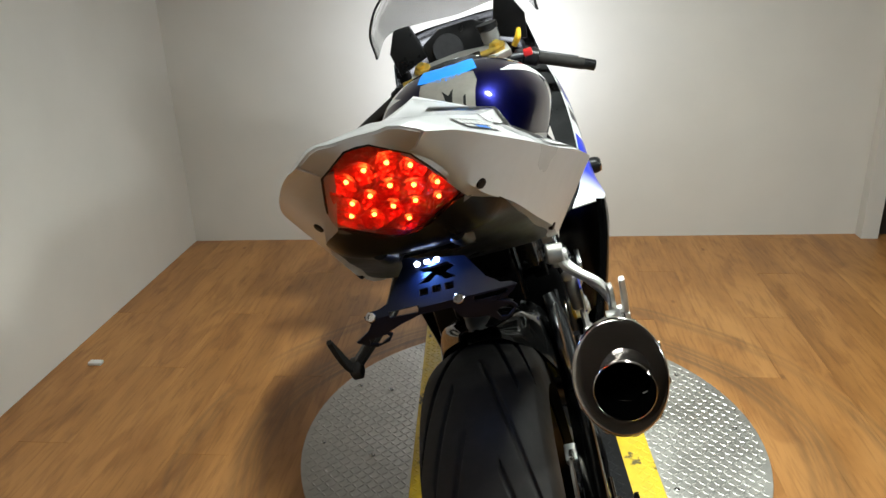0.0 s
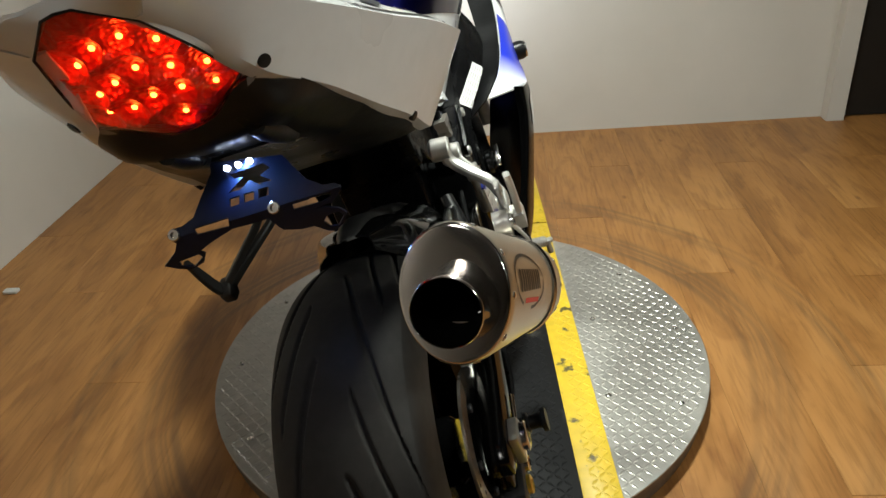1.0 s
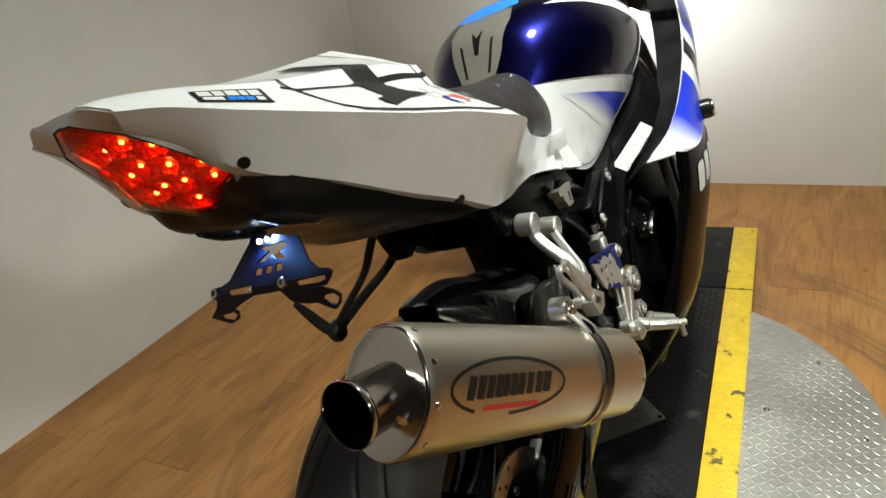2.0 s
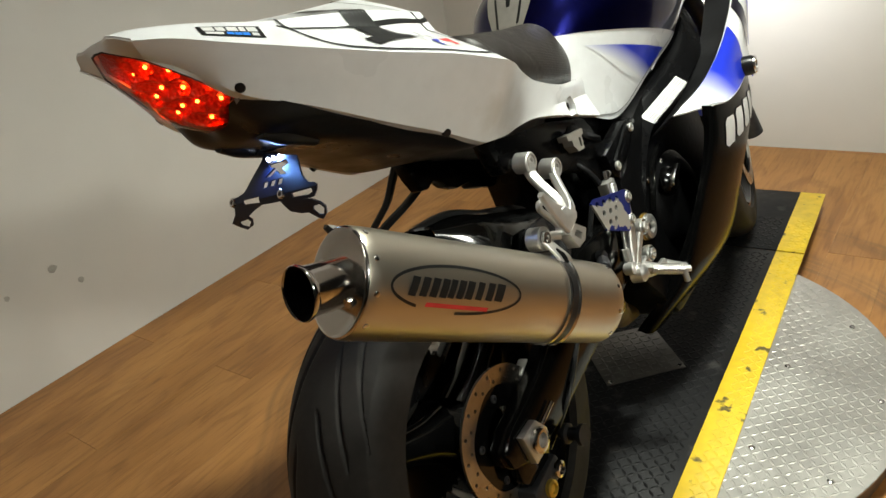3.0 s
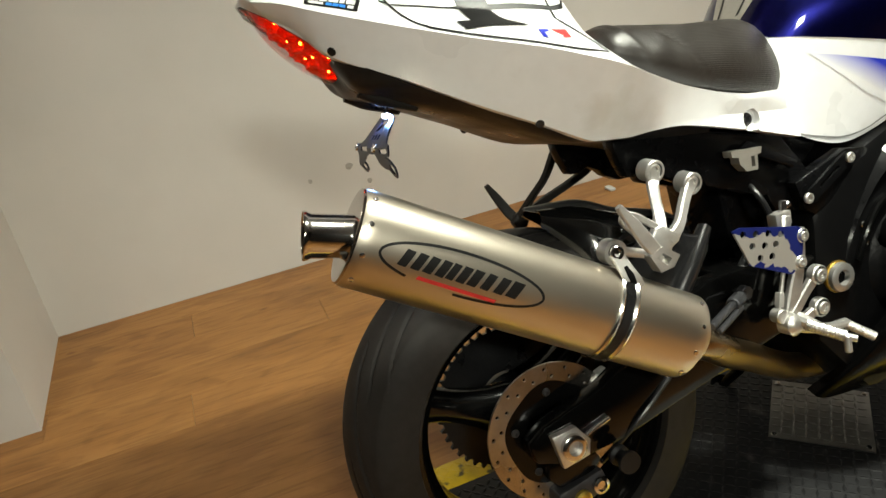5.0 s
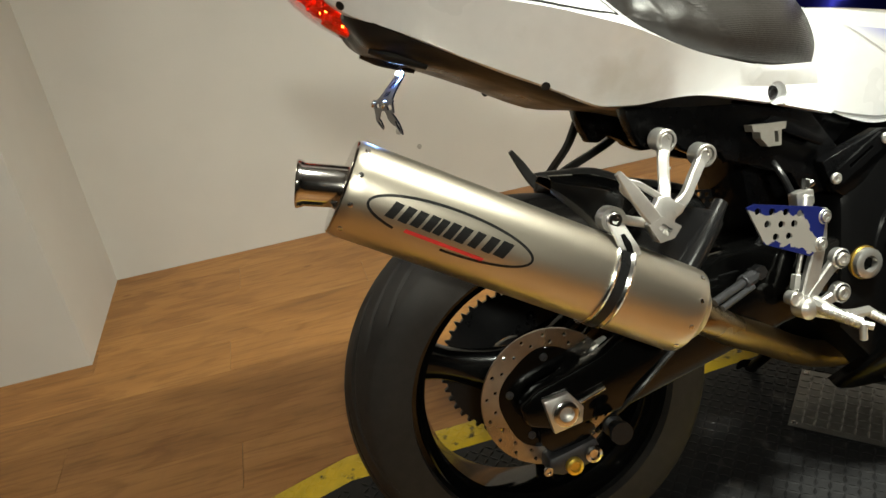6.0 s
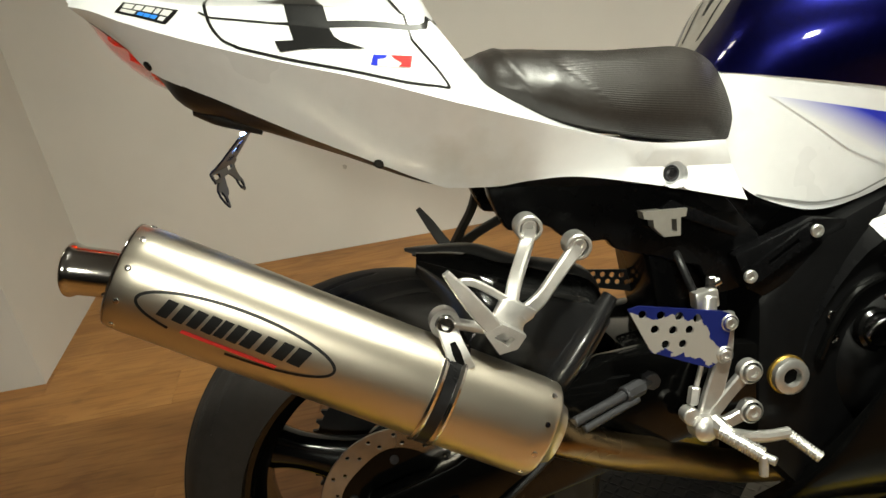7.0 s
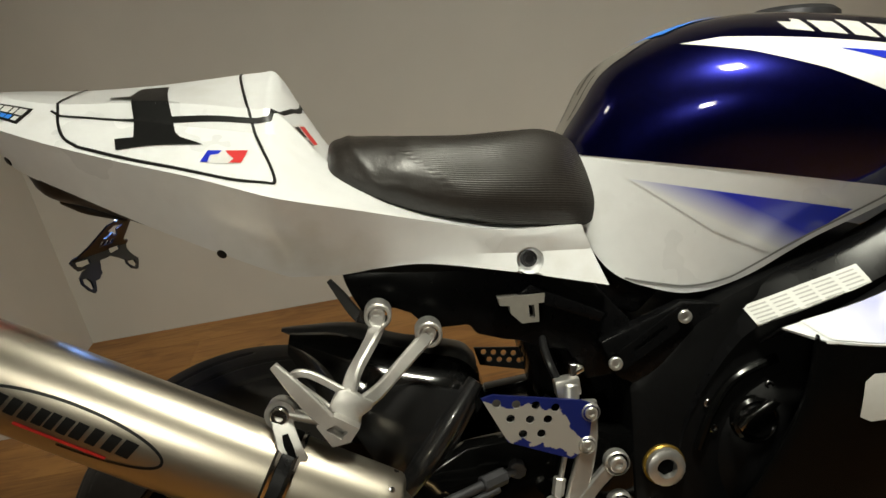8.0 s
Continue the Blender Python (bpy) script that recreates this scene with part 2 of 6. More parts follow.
def slab(bm, outline, depth, holes=(), bevel=0.0):
    """An upright or lying plate: outline and holes are loops of 3D points in one plane, depth the vector of its thickness."""
    edges = []
    for loop in (outline, *holes):
        vs = [bm.verts.new(Vector(p)) for p in loop]
        edges += [bm.edges.new((vs[i], vs[(i + 1) % len(vs)])) for i in range(len(vs))]
    if holes:
        made = bmesh.ops.triangle_fill(bm, use_beauty=True, edges=edges)
        faces = [g for g in made["geom"] if isinstance(g, bmesh.types.BMFace)]
    else:
        faces = [bm.faces.new(vs)]
    ext = bmesh.ops.extrude_face_region(bm, geom=faces)
    moved = [g for g in ext["geom"] if isinstance(g, bmesh.types.BMVert)]
    bmesh.ops.translate(bm, vec=Vector(depth), verts=moved)
    if bevel:
        rim = [e for e in bm.edges if len(e.link_faces) == 2 and e.calc_face_angle(0) > radians(40)]
        bmesh.ops.bevel(bm, geom=rim, offset=bevel, segments=2, affect="EDGES", profile=0.5)
    return bm


def box(bm, lo, hi, bevel=0.0):
    lo, hi = Vector(lo), Vector(hi)
    return slab(bm, [(lo.x, lo.y, lo.z), (hi.x, lo.y, lo.z), (hi.x, hi.y, lo.z), (lo.x, hi.y, lo.z)], (0, 0, hi.z - lo.z), bevel=bevel)


def circle(c, r, axis="x", n=12, a0=0.0):
    out = []
    for k in range(n):
        w = 2 * math.pi * k / n + a0
        u, v = r * math.cos(w), r * math.sin(w)
        out.append((c[0], c[1] + u, c[2] + v) if axis == "x" else (c[0] + u, c[1], c[2] + v) if axis == "y" else (c[0] + u, c[1] + v, c[2]))
    return out


def yz(x, pts):
    return [(x, y, z) for y, z in pts]


from mathutils.bvhtree import BVHTree


def tree_of(ob):
    me = ob.data
    return BVHTree.FromPolygons([v.co[:] for v in me.vertices], [p.vertices[:] for p in me.polygons])


def decal(name, outline, way, tree, mat, parent, label="", lift=0.0008, size=0.02):
    """A printed film laid on a surface: the outline is dropped along way on to it."""
    way = Vector(way).normalized()
    bm = bmesh.new()
    vs = [bm.verts.new(Vector(p)) for p in outline]
    bm.faces.new(vs)
    bmesh.ops.triangulate(bm, faces=bm.faces)
    for _ in range(7):
        long = [e for e in bm.edges if e.calc_length() > size]
        if not long:
            break
        bmesh.ops.subdivide_edges(bm, edges=long, cuts=1)
        bmesh.ops.triangulate(bm, faces=[f for f in bm.faces if len(f.verts) > 3])
    lost = []
    for v in bm.verts:
        hit, normal, _, _ = tree.ray_cast(v.co - way * 0.5, way)
        if hit is None:
            lost.append(v)
        else:
            v.co = hit - way * lift
    bmesh.ops.delete(bm, geom=lost, context="VERTS")
    return part(name, bm, mat, parent, label, angle=80)


def film_line(name, pts, width, way, tree, mat, parent, label="", lift=0.0008):
    pts = [Vector(p) for p in pts]
    way = Vector(way).normalized()
    bm = bmesh.new()
    rows = []
    for i, p in enumerate(pts):
        t = (pts[min(i + 1, len(pts) - 1)] - pts[max(i - 1, 0)]).normalized()
        s = t.cross(way).normalized() * width / 2
        row = []
        for q in (p - s, p + s):
            hit = tree.ray_cast(q - way * 0.5, way)[0]
            row.append(hit - way * lift if hit else None)
        if None not in row:
            rows.append(row)
    if len(rows) > 1:
        grid_faces(bm, rows)
    return part(name, bm, mat, parent, label, angle=80)


def smooth_line(pts, n):
    return [Vector(p) for p in spline(pts, n)]

# ---- the booth ----
WX, WY, EX, SY, HZ = -1.545, 2.235, 3.6, -3.8, 2.5


def wall(name, lo, hi, label, mat=None):
    bm = bmesh.new()
    box(bm, lo, hi)
    return tagged(part(name, bm, mat or WALL), label, "wall", kind="structure")


def turned_wall(name, p, q, thick, z, label):
    """A wall between two plan points, thickness to the left of the way from p to q."""
    p, q = Vector((*p, 0)), Vector((*q, 0))
    s = (q - p).normalized().cross(Vector((0, 0, -1))) * thick
    bm = bmesh.new()
    slab(bm, [p, q, q + s, p + s], (0, 0, z))
    return tagged(part(name, bm, WALL), label, "wall", kind="structure")


bm = bmesh.new()
box(bm, (WX - 0.15, SY - 0.15, -0.12), (EX + 0.15, WY + 0.2, -0.006))
floor = tagged(part("floor", bm, material("floor_gap", (0.09, 0.05, 0.025), 0.8, grain=0.2)), "orange-brown wood laminate floor with tyre scuffs", "floor", kind="structure")

turned_wall("wall_north", (WX, 2.185), (1.46, 2.275), 0.12, HZ, "plain off-white painted wall lit by the headlight")
wall("wall_west", (WX - 0.12, -0.995, 0), (WX, WY + 0.15, HZ), "plain off-white painted wall with small marks")
wall("wall_west_pier", (WX - 0.12, SY, 0), (-1.01, -0.995, HZ), "projecting off-white painted pier with scuffed corner")
# East and south sides are added out of view to shape bounce light.
wall("wall_east", (EX, SY, 0), (EX + 0.12, 2.4, HZ), "unseen dark wall that keeps reflections dark", DARKWALL)
wall("wall_south", (-1.01, SY - 0.12, 0), (EX + 0.12, SY, HZ), "unseen grey wall that lifts the reflections", SOUTHW)
wall("wall_north_jamb", (1.46, 2.215, 0), (1.53, 2.4, HZ), "white painted door jamb")
wall("wall_north_end", (2.5, 2.25, 0), (EX, 2.4, HZ), "unseen dark wall that keeps reflections dark", DARKWALL)
wall("wall_north_lintel", (1.53, 2.25, 2.1), (2.5, 2.4, HZ), "plain off-white painted wall above a door")
bm = bmesh.new()
box(bm, (1.53, 2.262, 0.004), (2.5, 2.31, 2.1))
door = tagged(part("door_1", bm, DARKDOOR), "closed black painted door in a white wall", "door", kind="structure")
bm = bmesh.new()
rod(bm, (1.62, 2.262, 1.0), (1.62, 2.21, 1.0), 0.011)
rod(bm, (1.612, 2.213, 1.0), (1.74, 2.213, 1.0), 0.009)
part("door_handle", bm, SILVER, door, "silver lever handle")
# Lid over the room, out of view, dark so it returns little light.
bm = bmesh.new()
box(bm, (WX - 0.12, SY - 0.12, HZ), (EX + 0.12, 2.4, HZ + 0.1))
tagged(part("ceiling", bm, CEIL), "plain dark ceiling, unseen, added to cut bounce light", "ceiling", kind="structure")


def key_fill_lamp(at, target):
    root = tagged(new("key_fill_lamp"), "unseen square lamp with a lit diffuser, for key and added fill light", "lamp", group="ceiling lamps")
    root.matrix_basis = look(at, target) @ pose(0, 0, 0.07)
    bm = bmesh.new()
    box(bm, (-0.15, -0.15, -0.05), (0.15, 0.15, 0), 0.008)
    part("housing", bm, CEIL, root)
    bm = bmesh.new()
    head = root.matrix_basis.translation
    rod(bm, (0, 0, -0.01), (0, 0, HZ - head.z + 0.005), 0.008)
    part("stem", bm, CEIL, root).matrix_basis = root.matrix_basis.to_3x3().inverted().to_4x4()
    bm = bmesh.new()
    box(bm, (-0.125, -0.125, -0.058), (0.125, 0.125, -0.049), 0.003)
    part("diffuser", bm, TUBE, root, "lit white diffuser")
    return root


# Fixtures for the key and the two added fills, all out of view.
for at, _, _, target in LAMPS:
    key_fill_lamp(at, target)


# small chips and stains on the walls
def wall_mark(pts, label):
    bm = bmesh.new()
    slab(bm, pts, (0.0015, 0, 0))
    return tagged(part("wall_scuff", bm, material("scuff_grey", (0.42, 0.40, 0.36), 0.8, grain=0.3)), label, "scuff", group="wall scuffs")


for y, z, r in ((0.082, 0.323, 0.014), (0.145, 0.250, 0.009), (-0.063, 0.303, 0.009)):
    loop = [(WX + 0.0005, y + r * (0.7 + 0.5 * random.random()) * math.cos(a), z + r * (0.6 + 0.6 * random.random()) * math.sin(a)) for a in np.linspace(0, 2 * math.pi, 9)[:-1]]
    wall_mark(loop, "small grey scuff on the white wall")
bm = bmesh.new()
box(bm, (-1.44, 1.045, 0.0), (-1.395, 1.07, 0.012), 0.004)
tagged(part("paper_scrap", bm, LABEL), "crumpled white paper scrap on the wood floor", "scrap")

# ---- turntable ----
CX, CY, RR, TOP = -0.005, 0.655, 0.58, 0.056
table = tagged(new("turntable"), "round aluminium tread-plate turntable with a painted black track", "turntable")
table.matrix_basis = pose(CX, CY, 0)
# the track's own lines: it lies a few degrees off the room
TURN_DEG = 3.5
tm = pose(0.017 - CX, 0.3 - CY, 0, 0, 0, TURN_DEG)


def tread_bars(bm, inside, z, size, pitch, m=None):
    """Rows of raised lozenges, turned by turns, wherever inside(x, y) allows."""
    n = int(1.2 / pitch)
    verts, faces = [], []
    for i in range(-n, n):
        for j in range(-n, n):
            x, y = i * pitch, j * pitch
            if not inside(x, y):
                continue
            w = radians(45 if (i + j) % 2 else -45)
            c, s = math.cos(w), math.sin(w)
            k = len(verts)
            for u, v, h in ((-size, 0, 0), (0, -size * 0.36, 0), (size, 0, 0), (0, size * 0.36, 0), (-size * 0.5, 0, 0.0011), (size * 0.5, 0, 0.0011), ):
                verts.append((x + c * u - s * v, y + s * u + c * v, z + h))
            faces += [(k, k + 1, k + 4), (k + 1, k + 5, k + 4), (k + 1, k + 2, k + 5), (k + 2, k + 3, k + 5), (k + 3, k + 4, k + 5), (k + 3, k, k + 4)]
    return verts, faces


def tread_part(name, inside, z, size, pitch, mat, parent, m):
    verts, faces = tread_bars(None, inside, z, size, pitch)
    me = bpy.data.meshes.new(name)
    me.from_pydata([(m @ Vector(v))[:] for v in verts], [], faces)
    me.materials.append(mat)
    ob = new(name, me)
    ob.parent = parent
    return tagged(ob, kind="stuff")


inv = tm.inverted()
HALF, YW = 0.293, 0.073          # the track's half width and its yellow border


def in_track(x, y):
    return abs((inv @ Vector((x, y, 0))).x) < HALF


bm = bmesh.new()
lathe(bm, (0, 0, 0.004), (0, 0, 1), [(0, RR - 0.04), (0, RR - 0.012), (TOP - 0.012, RR - 0.012), (TOP - 0.008, RR), (TOP - 0.005, RR), (TOP - 0.004, RR - 0.001), (TOP - 0.004, 0)], 160)
part("disc", bm, PLATE, table, angle=30)
bm = bmesh.new()
lathe(bm, (0, 0, 0.0), (0, 0, 1), [(0, RR - 0.06), (0.0, RR - 0.009), (TOP - 0.010, RR - 0.009), (TOP - 0.010, RR - 0.06)], 128)
part("skirt", bm, RIM, table, "worn brown steel skirt")
tread_part("tread", lambda x, y: x * x + y * y < (RR - 0.012) ** 2 and not in_track(x, y), TOP, 0.0108, 0.0165, PLATE, table, Matrix())


def on_track(y0, y1, x0, x1, name, mat, label=""):
    """A plate of the track in its own lines, cut by the disc's edge where it is not a ramp."""
    loop = [tm @ Vector(p) for p in ((x0, y0, TOP), (x1, y0, TOP), (x1, y1, TOP), (x0, y1, TOP))]
    bm = bmesh.new()
    slab(bm, loop, (0, 0, 0.004), bevel=0.0008)
    ob = part(name, bm, mat, table, label)
    lo = tread_part("tread", lambda x, y: x0 + 0.012 < x < x1 - 0.012 and y0 + 0.012 < y < y1 - 0.012, TOP + 0.004, 0.0108, 0.0165, mat, ob, tm)
    return ob


Y0, Y1 = -0.185, 0.965
on_track(Y0, Y1, -HALF + YW, HALF - YW, "track_plate", PLATEB, "black painted tread plate")
on_track(Y0, Y1, HALF - YW, HALF, "border_strip", PLATEY, "worn yellow painted tread strip")
on_track(Y0, Y1, -HALF, -HALF + YW, "border_strip", PLATEY, "worn yellow painted tread strip")

bm = bmesh.new()
hat = [(0.0, -0.132), (0.135, 0.005), (0.0, 0.138), (-0.135, 0.005)]
slab(bm, [(x, y, TOP + 0.0045) for x, y in hat], (0, 0, 0.003), bevel=0.0008)
hatch = part("hub_plate", bm, HUBP, table, "bare steel tread plate over the hub")
tread_part("tread", lambda x, y: abs(x) + abs(y - 0.003) < 0.12, TOP + 0.0075, 0.0108, 0.0165, HUBP, hatch, Matrix())
for x, y in ((0.0, -0.118), (0.12, 0.005), (0.0, 0.124), (-0.12, 0.005)):
    bm = bmesh.new()
    lathe(bm, (x, y, TOP + 0.0075), (0, 0, 1), [(0, 0.006), (0.0015, 0.005), (0.002, 0)], 12)
    part("screw", bm, CHROME, hatch)


def screws(spots):
    for x, y in spots:
        if math.hypot(x, y) < RR - 0.02:
            bm = bmesh.new()
            lathe(bm, (x, y, TOP - 0.001), (0, 0, 1), [(0, 0.0075), (0.003, 0.0065), (0.004, 0.004), (0.003, 0.0028), (0.003, 0)], 14)
            part("screw", bm, CHROME, table)


screws([(math.cos(a) * (RR - 0.05), math.sin(a) * (RR - 0.05)) for a in np.linspace(0.1, 2 * math.pi + 0.1, 13)[:-1] if not in_track(math.cos(a) * (RR - 0.05), math.sin(a) * (RR - 0.05))] + [(0.335, -0.19), (0.335, 0.1), (-0.39, -0.1), (-0.39, 0.2)])

# the ramp that carries the track on past the disc
ramp = tagged(new("track_extension"), "black tread-plate ramp with yellow edges on wooden bearers", "ramp")
ramp.matrix_basis = pose(0.017, 0.3, 0, 0, 0, TURN_DEG)
RY0, RY1 = 0.972, 1.385
for name, x0, x1, mat in (("ramp_plate", -HALF + YW, HALF - YW, PLATEB), ("border_strip", HALF - YW, HALF, PLATEY), ("border_strip", -HALF, -HALF + YW, PLATEY)):
    bm = bmesh.new()
    box(bm, (x0, RY0, TOP), (x1, RY1, TOP + 0.004), 0.0008)
    ob = part(name, bm, mat, ramp)
    tread_part("tread", lambda x, y: x0 + 0.012 < x < x1 - 0.012 and RY0 + 0.012 < y < RY1 - 0.012, TOP + 0.004, 0.0108, 0.0165, mat, ob, Matrix())
for x in (-HALF + 0.02, -0.02, HALF - 0.06):
    bm = bmesh.new()
    box(bm, (x, RY0 + 0.03, 0), (x + 0.04, RY1 - 0.005, TOP), 0.003)
    part("bearer", bm, material("bearer_wood", (0.16, 0.09, 0.045), 0.7, grain=0.3, scale=30, stretch=(6, 1, 6)), ramp, "brown timber bearer")
# the approach ramp behind it, on which the rear wheel stands
back_ramp = tagged(new("approach_ramp"), "black tread-plate approach ramp with worn yellow edges, sloping to the floor", "ramp")
back_ramp.matrix_basis = pose(0.020, 0, 0, 0, 0, 0.5)
for name, x0, x1, mat in (("ramp_plate", -HALF + YW, HALF - YW, PLATEB), ("border_strip", HALF - YW, HALF, PLATEY), ("border_strip", -HALF, -HALF + YW, PLATEY)):
    bm = bmesh.new()
    loop = [(0.088, TOP), (-0.335, TOP), (-0.520, 0.001), (-0.528, 0.001), (-0.528, 0.0045), (-0.338, TOP + 0.004), (0.088, TOP + 0.004)]
    slab(bm, [(x0, y, z) for y, z in loop], (x1 - x0, 0, 0), bevel=0.0006)
    ob = part(name, bm, mat, back_ramp)
    tread_part("tread", lambda x, y: x0 + 0.012 < x < x1 - 0.012 and -0.32 < y < 0.076, TOP + 0.004, 0.0108, 0.0165, mat, ob, Matrix())
    tread_part("tread", lambda x, y: x0 + 0.012 < x < x1 - 0.012 and -0.185 < y < -0.01, 0.0, 0.0108, 0.0165, mat, ob, pose(0, -0.337, TOP + 0.0041, 16.3))
for x in (-HALF + 0.02, -0.02, HALF - 0.06):
    bm = bmesh.new()
    slab(bm, [(x, 0.055, 0), (x, -0.49, 0), (x, -0.47, 0.010), (x, -0.335, TOP - 0.001), (x, 0.055, TOP - 0.001)], (0.04, 0, 0))
    part("bearer", bm, material("bearer_timber", (0.16, 0.09, 0.045), 0.7, grain=0.3, scale=30, stretch=(6, 1, 6)), back_ramp, "brown timber bearer")

# ---- the motorcycle, built upright in its own axes: x to its right, y ahead, z up, rear axle over the origin ----
bike = tagged(new("motorcycle"), "white, blue and black sport motorcycle leaning on its side stand", "motorcycle")
bike.matrix_basis = pose(0.0805, 0.001, 0.0484, 0, -15.14, 1.406)
AX = 0.312                       # height of the rear axle
mir = lambda pts: [(-p[0], *p[1:]) for p in pts]


def both(half):
    """A whole section from its right half, listed from the top centre down."""
    return [(-x, y, z) for x, y, z in reversed(half[1:])] + list(half)


# -- tail cowl --
TAIL = [
    (-0.282, 1.046, (0.044, 1.0435), (0.061, 1.033), (0.048, 1.019)),
    (-0.256, 1.0465, (0.056, 1.0405), (0.085, 1.020), (0.064, 0.989)),
    (-0.200, 1.040, (0.072, 1.028), (0.117, 0.993), (0.088, 0.941)),
    (-0.120, 1.026, (0.098, 1.001), (0.150, 0.958), (0.113, 0.899)),
    (-0.030, 1.016, (0.112, 0.973), (0.178, 0.920), (0.131, 0.842)),
    (0.050, 1.011, (0.114, 0.951), (0.202, 0.889), (0.145, 0.795)),
    (0.120, 1.007, (0.112, 0.932), (0.218, 0.858), (0.147, 0.754)),
    (0.142, 1.000, (0.108, 0.927), (0.220, 0.848), (0.147, 0.747)),
    (0.166, 0.945, (0.098, 0.905), (0.213, 0.838), (0.145, 0.743)),
    (0.195, 0.885, (0.096, 0.872), (0.1975, 0.826), (0.142, 0.739)),
    (0.240, 0.838, (0.094, 0.836), (0.176, 0.808), (0.139, 0.738)),
    (0.300, 0.792, (0.092, 0.792), (0.154, 0.784), (0.135, 0.731)),
    (0.400, 0.745, (0.090, 0.752), (0.140, 0.752), (0.130, 0.700)),
    (0.500, 0.700, (0.088, 0.735), (0.128, 0.738), (0.124, 0.660)),
]


def lerp(a, b, t):
    return tuple(u + (v - u) * t for u, v in zip(a, b))


def tail_section(y, zt, s, c, b):
    k = max(0.0, min(1.0, (y - 0.26) / 0.2))
    crease = lerp(c, b, 0.5 + (0.42 if y > 0.2 else 0) * (1 - k) - 0.10 * k)
    crease, b = (crease[0] - 0.006 * k, crease[1]), (b[0] + 0.004 * k, b[1])
    step = max(0.0, min(1.0, (y + 0.14) / 0.16, (0.19 - y) / 0.045))
    low = lerp(s, c, 0.12)
    s = (s[0], s[1] + 0.021 * step)
    h = [(0, zt), lerp((0, zt + 0.001), s, 0.55), (s[0] - 0.010, s[1] + 0.003 if y < 0.15 else s[1]), s, low, lerp(s, c, 0.5) if not step else lerp(low, c, 0.45), lerp(s, c, 0.9), c, lerp(c, b, 0.08), crease, b, (b[0] - 0.014, b[1] - 0.001)]
    rake = float(np.interp(y, (-0.282, -0.256, -0.2, -0.16), (0.80, 0.53, 0.12, 0)))      # the rear end is cut on a slant
    return both([(x, y + (0.72 - z) * 0.30 * max(0, min(1, (y - 0.3) / 0.2)) + rake * (zt - z), z) for x, z in h])


rows = [tail_section(*t) for t in TAIL]
cols = [spline([r[j] for r in rows], 66) for j in range(len(rows[0]))]
bm = bmesh.new()
grid = [[cols[j][i] for j in range(len(cols))] for i in range(66)]
grid_faces(bm, grid)
for s in (1, -1):       # round recess for the front bolt
    mid = Vector((s * 0.131, 0.4235, 0.7085))
    near = [e for e in bm.edges if ((e.verts[0].co + e.verts[1].co) / 2 - mid).length < 0.05]
    bmesh.ops.subdivide_edges(bm, edges=near, cuts=5, use_grid_fill=True)
    flat = lambda p: Vector((0, p.y - mid.y, p.z - mid.z))
    gone = [f for f in bm.faces if f.calc_center_median().x * s > 0.09 and flat(f.calc_center_median()).length < 0.0175]
    bmesh.ops.delete(bm, geom=gone, context="FACES")
    for v in bm.verts:
        if v.is_boundary and v.co.x * s > 0.09 and flat(v.co).length < 0.026:
            d = flat(v.co).normalized() * 0.0175
            v.co.y, v.co.z = mid.y + d.y, mid.z + d.z
thicken(bm, -0.0025)
tail = part("tail_cowl", bm, WHITE, bike, "white painted plastic tail cowl", angle=24)
tail_tree = tree_of(tail)

# rim of the tail round the lamp
def even(pts, n):
    """n points evenly spaced along a line of points."""
    d = np.concatenate([[0], np.cumsum([np.linalg.norm(np.subtract(p, q)) for p, q in zip(pts[1:], pts)])])
    return [tuple(np.interp(u, d, [p[k] for p in pts]) for k in range(3)) for u in np.linspace(0, d[-1], n)]


RIM_IN = [(-0.080, -0.190, 0.945), (-0.066, -0.222, 0.978), (-0.048, -0.258, 1.014), (-0.012, -0.281, 1.037), (0, -0.283, 1.038)]
halves = []
for s, j in ((-1, 1), (1, 21)):
    side_out, top_out = [grid[i][j] for i in range(11, -1, -1)], [grid[0][k] for k in (range(1, 12) if s < 0 else range(21, 10, -1))]
    inner = RIM_IN if s < 0 else [(0.068, -0.190, 0.945), (0.058, -0.222, 0.978), (0.042, -0.258, 1.014), (0.012, -0.281, 1.037), (0, -0.283, 1.038)]
    a = even(side_out, 30) + even(top_out, 24)[1:]
    c = even(inner[:3], 30) + even(inner[2:], 24)[1:]
    rows = [[p, tuple(Vector(p).lerp(Vector(q), 0.5)), q] for p, q in zip(a, c)]
    halves.append(rows if s < 0 else rows[::-1])
bm = bmesh.new()
grid_faces(bm, halves[0] + halves[1][1:])
thicken(bm, 0.0008)
part("lamp_surround", bm, WHITE, tail, angle=80)

# tail lamp: red lens bowed over a lit reflector with bulbs
LENS = [[(-0.012, -0.281, 1.037), (-0.006, -0.283, 1.038), (0, -0.283, 1.038), (0.006, -0.283, 1.038), (0.012, -0.281, 1.037)],
        [(-0.048, -0.258, 1.014), (-0.024, -0.268, 1.016), (-0.002, -0.272, 1.017), (0.020, -0.268, 1.016), (0.042, -0.258, 1.014)],
        [(-0.066, -0.222, 0.978), (-0.036, -0.246, 0.980), (-0.004, -0.254, 0.981), (0.028, -0.246, 0.980), (0.058, -0.222, 0.978)],
        [(-0.080, -0.190, 0.945), (-0.045, -0.214, 0.943), (-0.006, -0.222, 0.942), (0.034, -0.214, 0.943), (0.068, -0.190, 0.945)],
        [(-0.042, -0.176, 0.916), (-0.024, -0.184, 0.914), (-0.010, -0.187, 0.913), (0.006, -0.184, 0.914), (0.020, -0.176, 0.916)]]
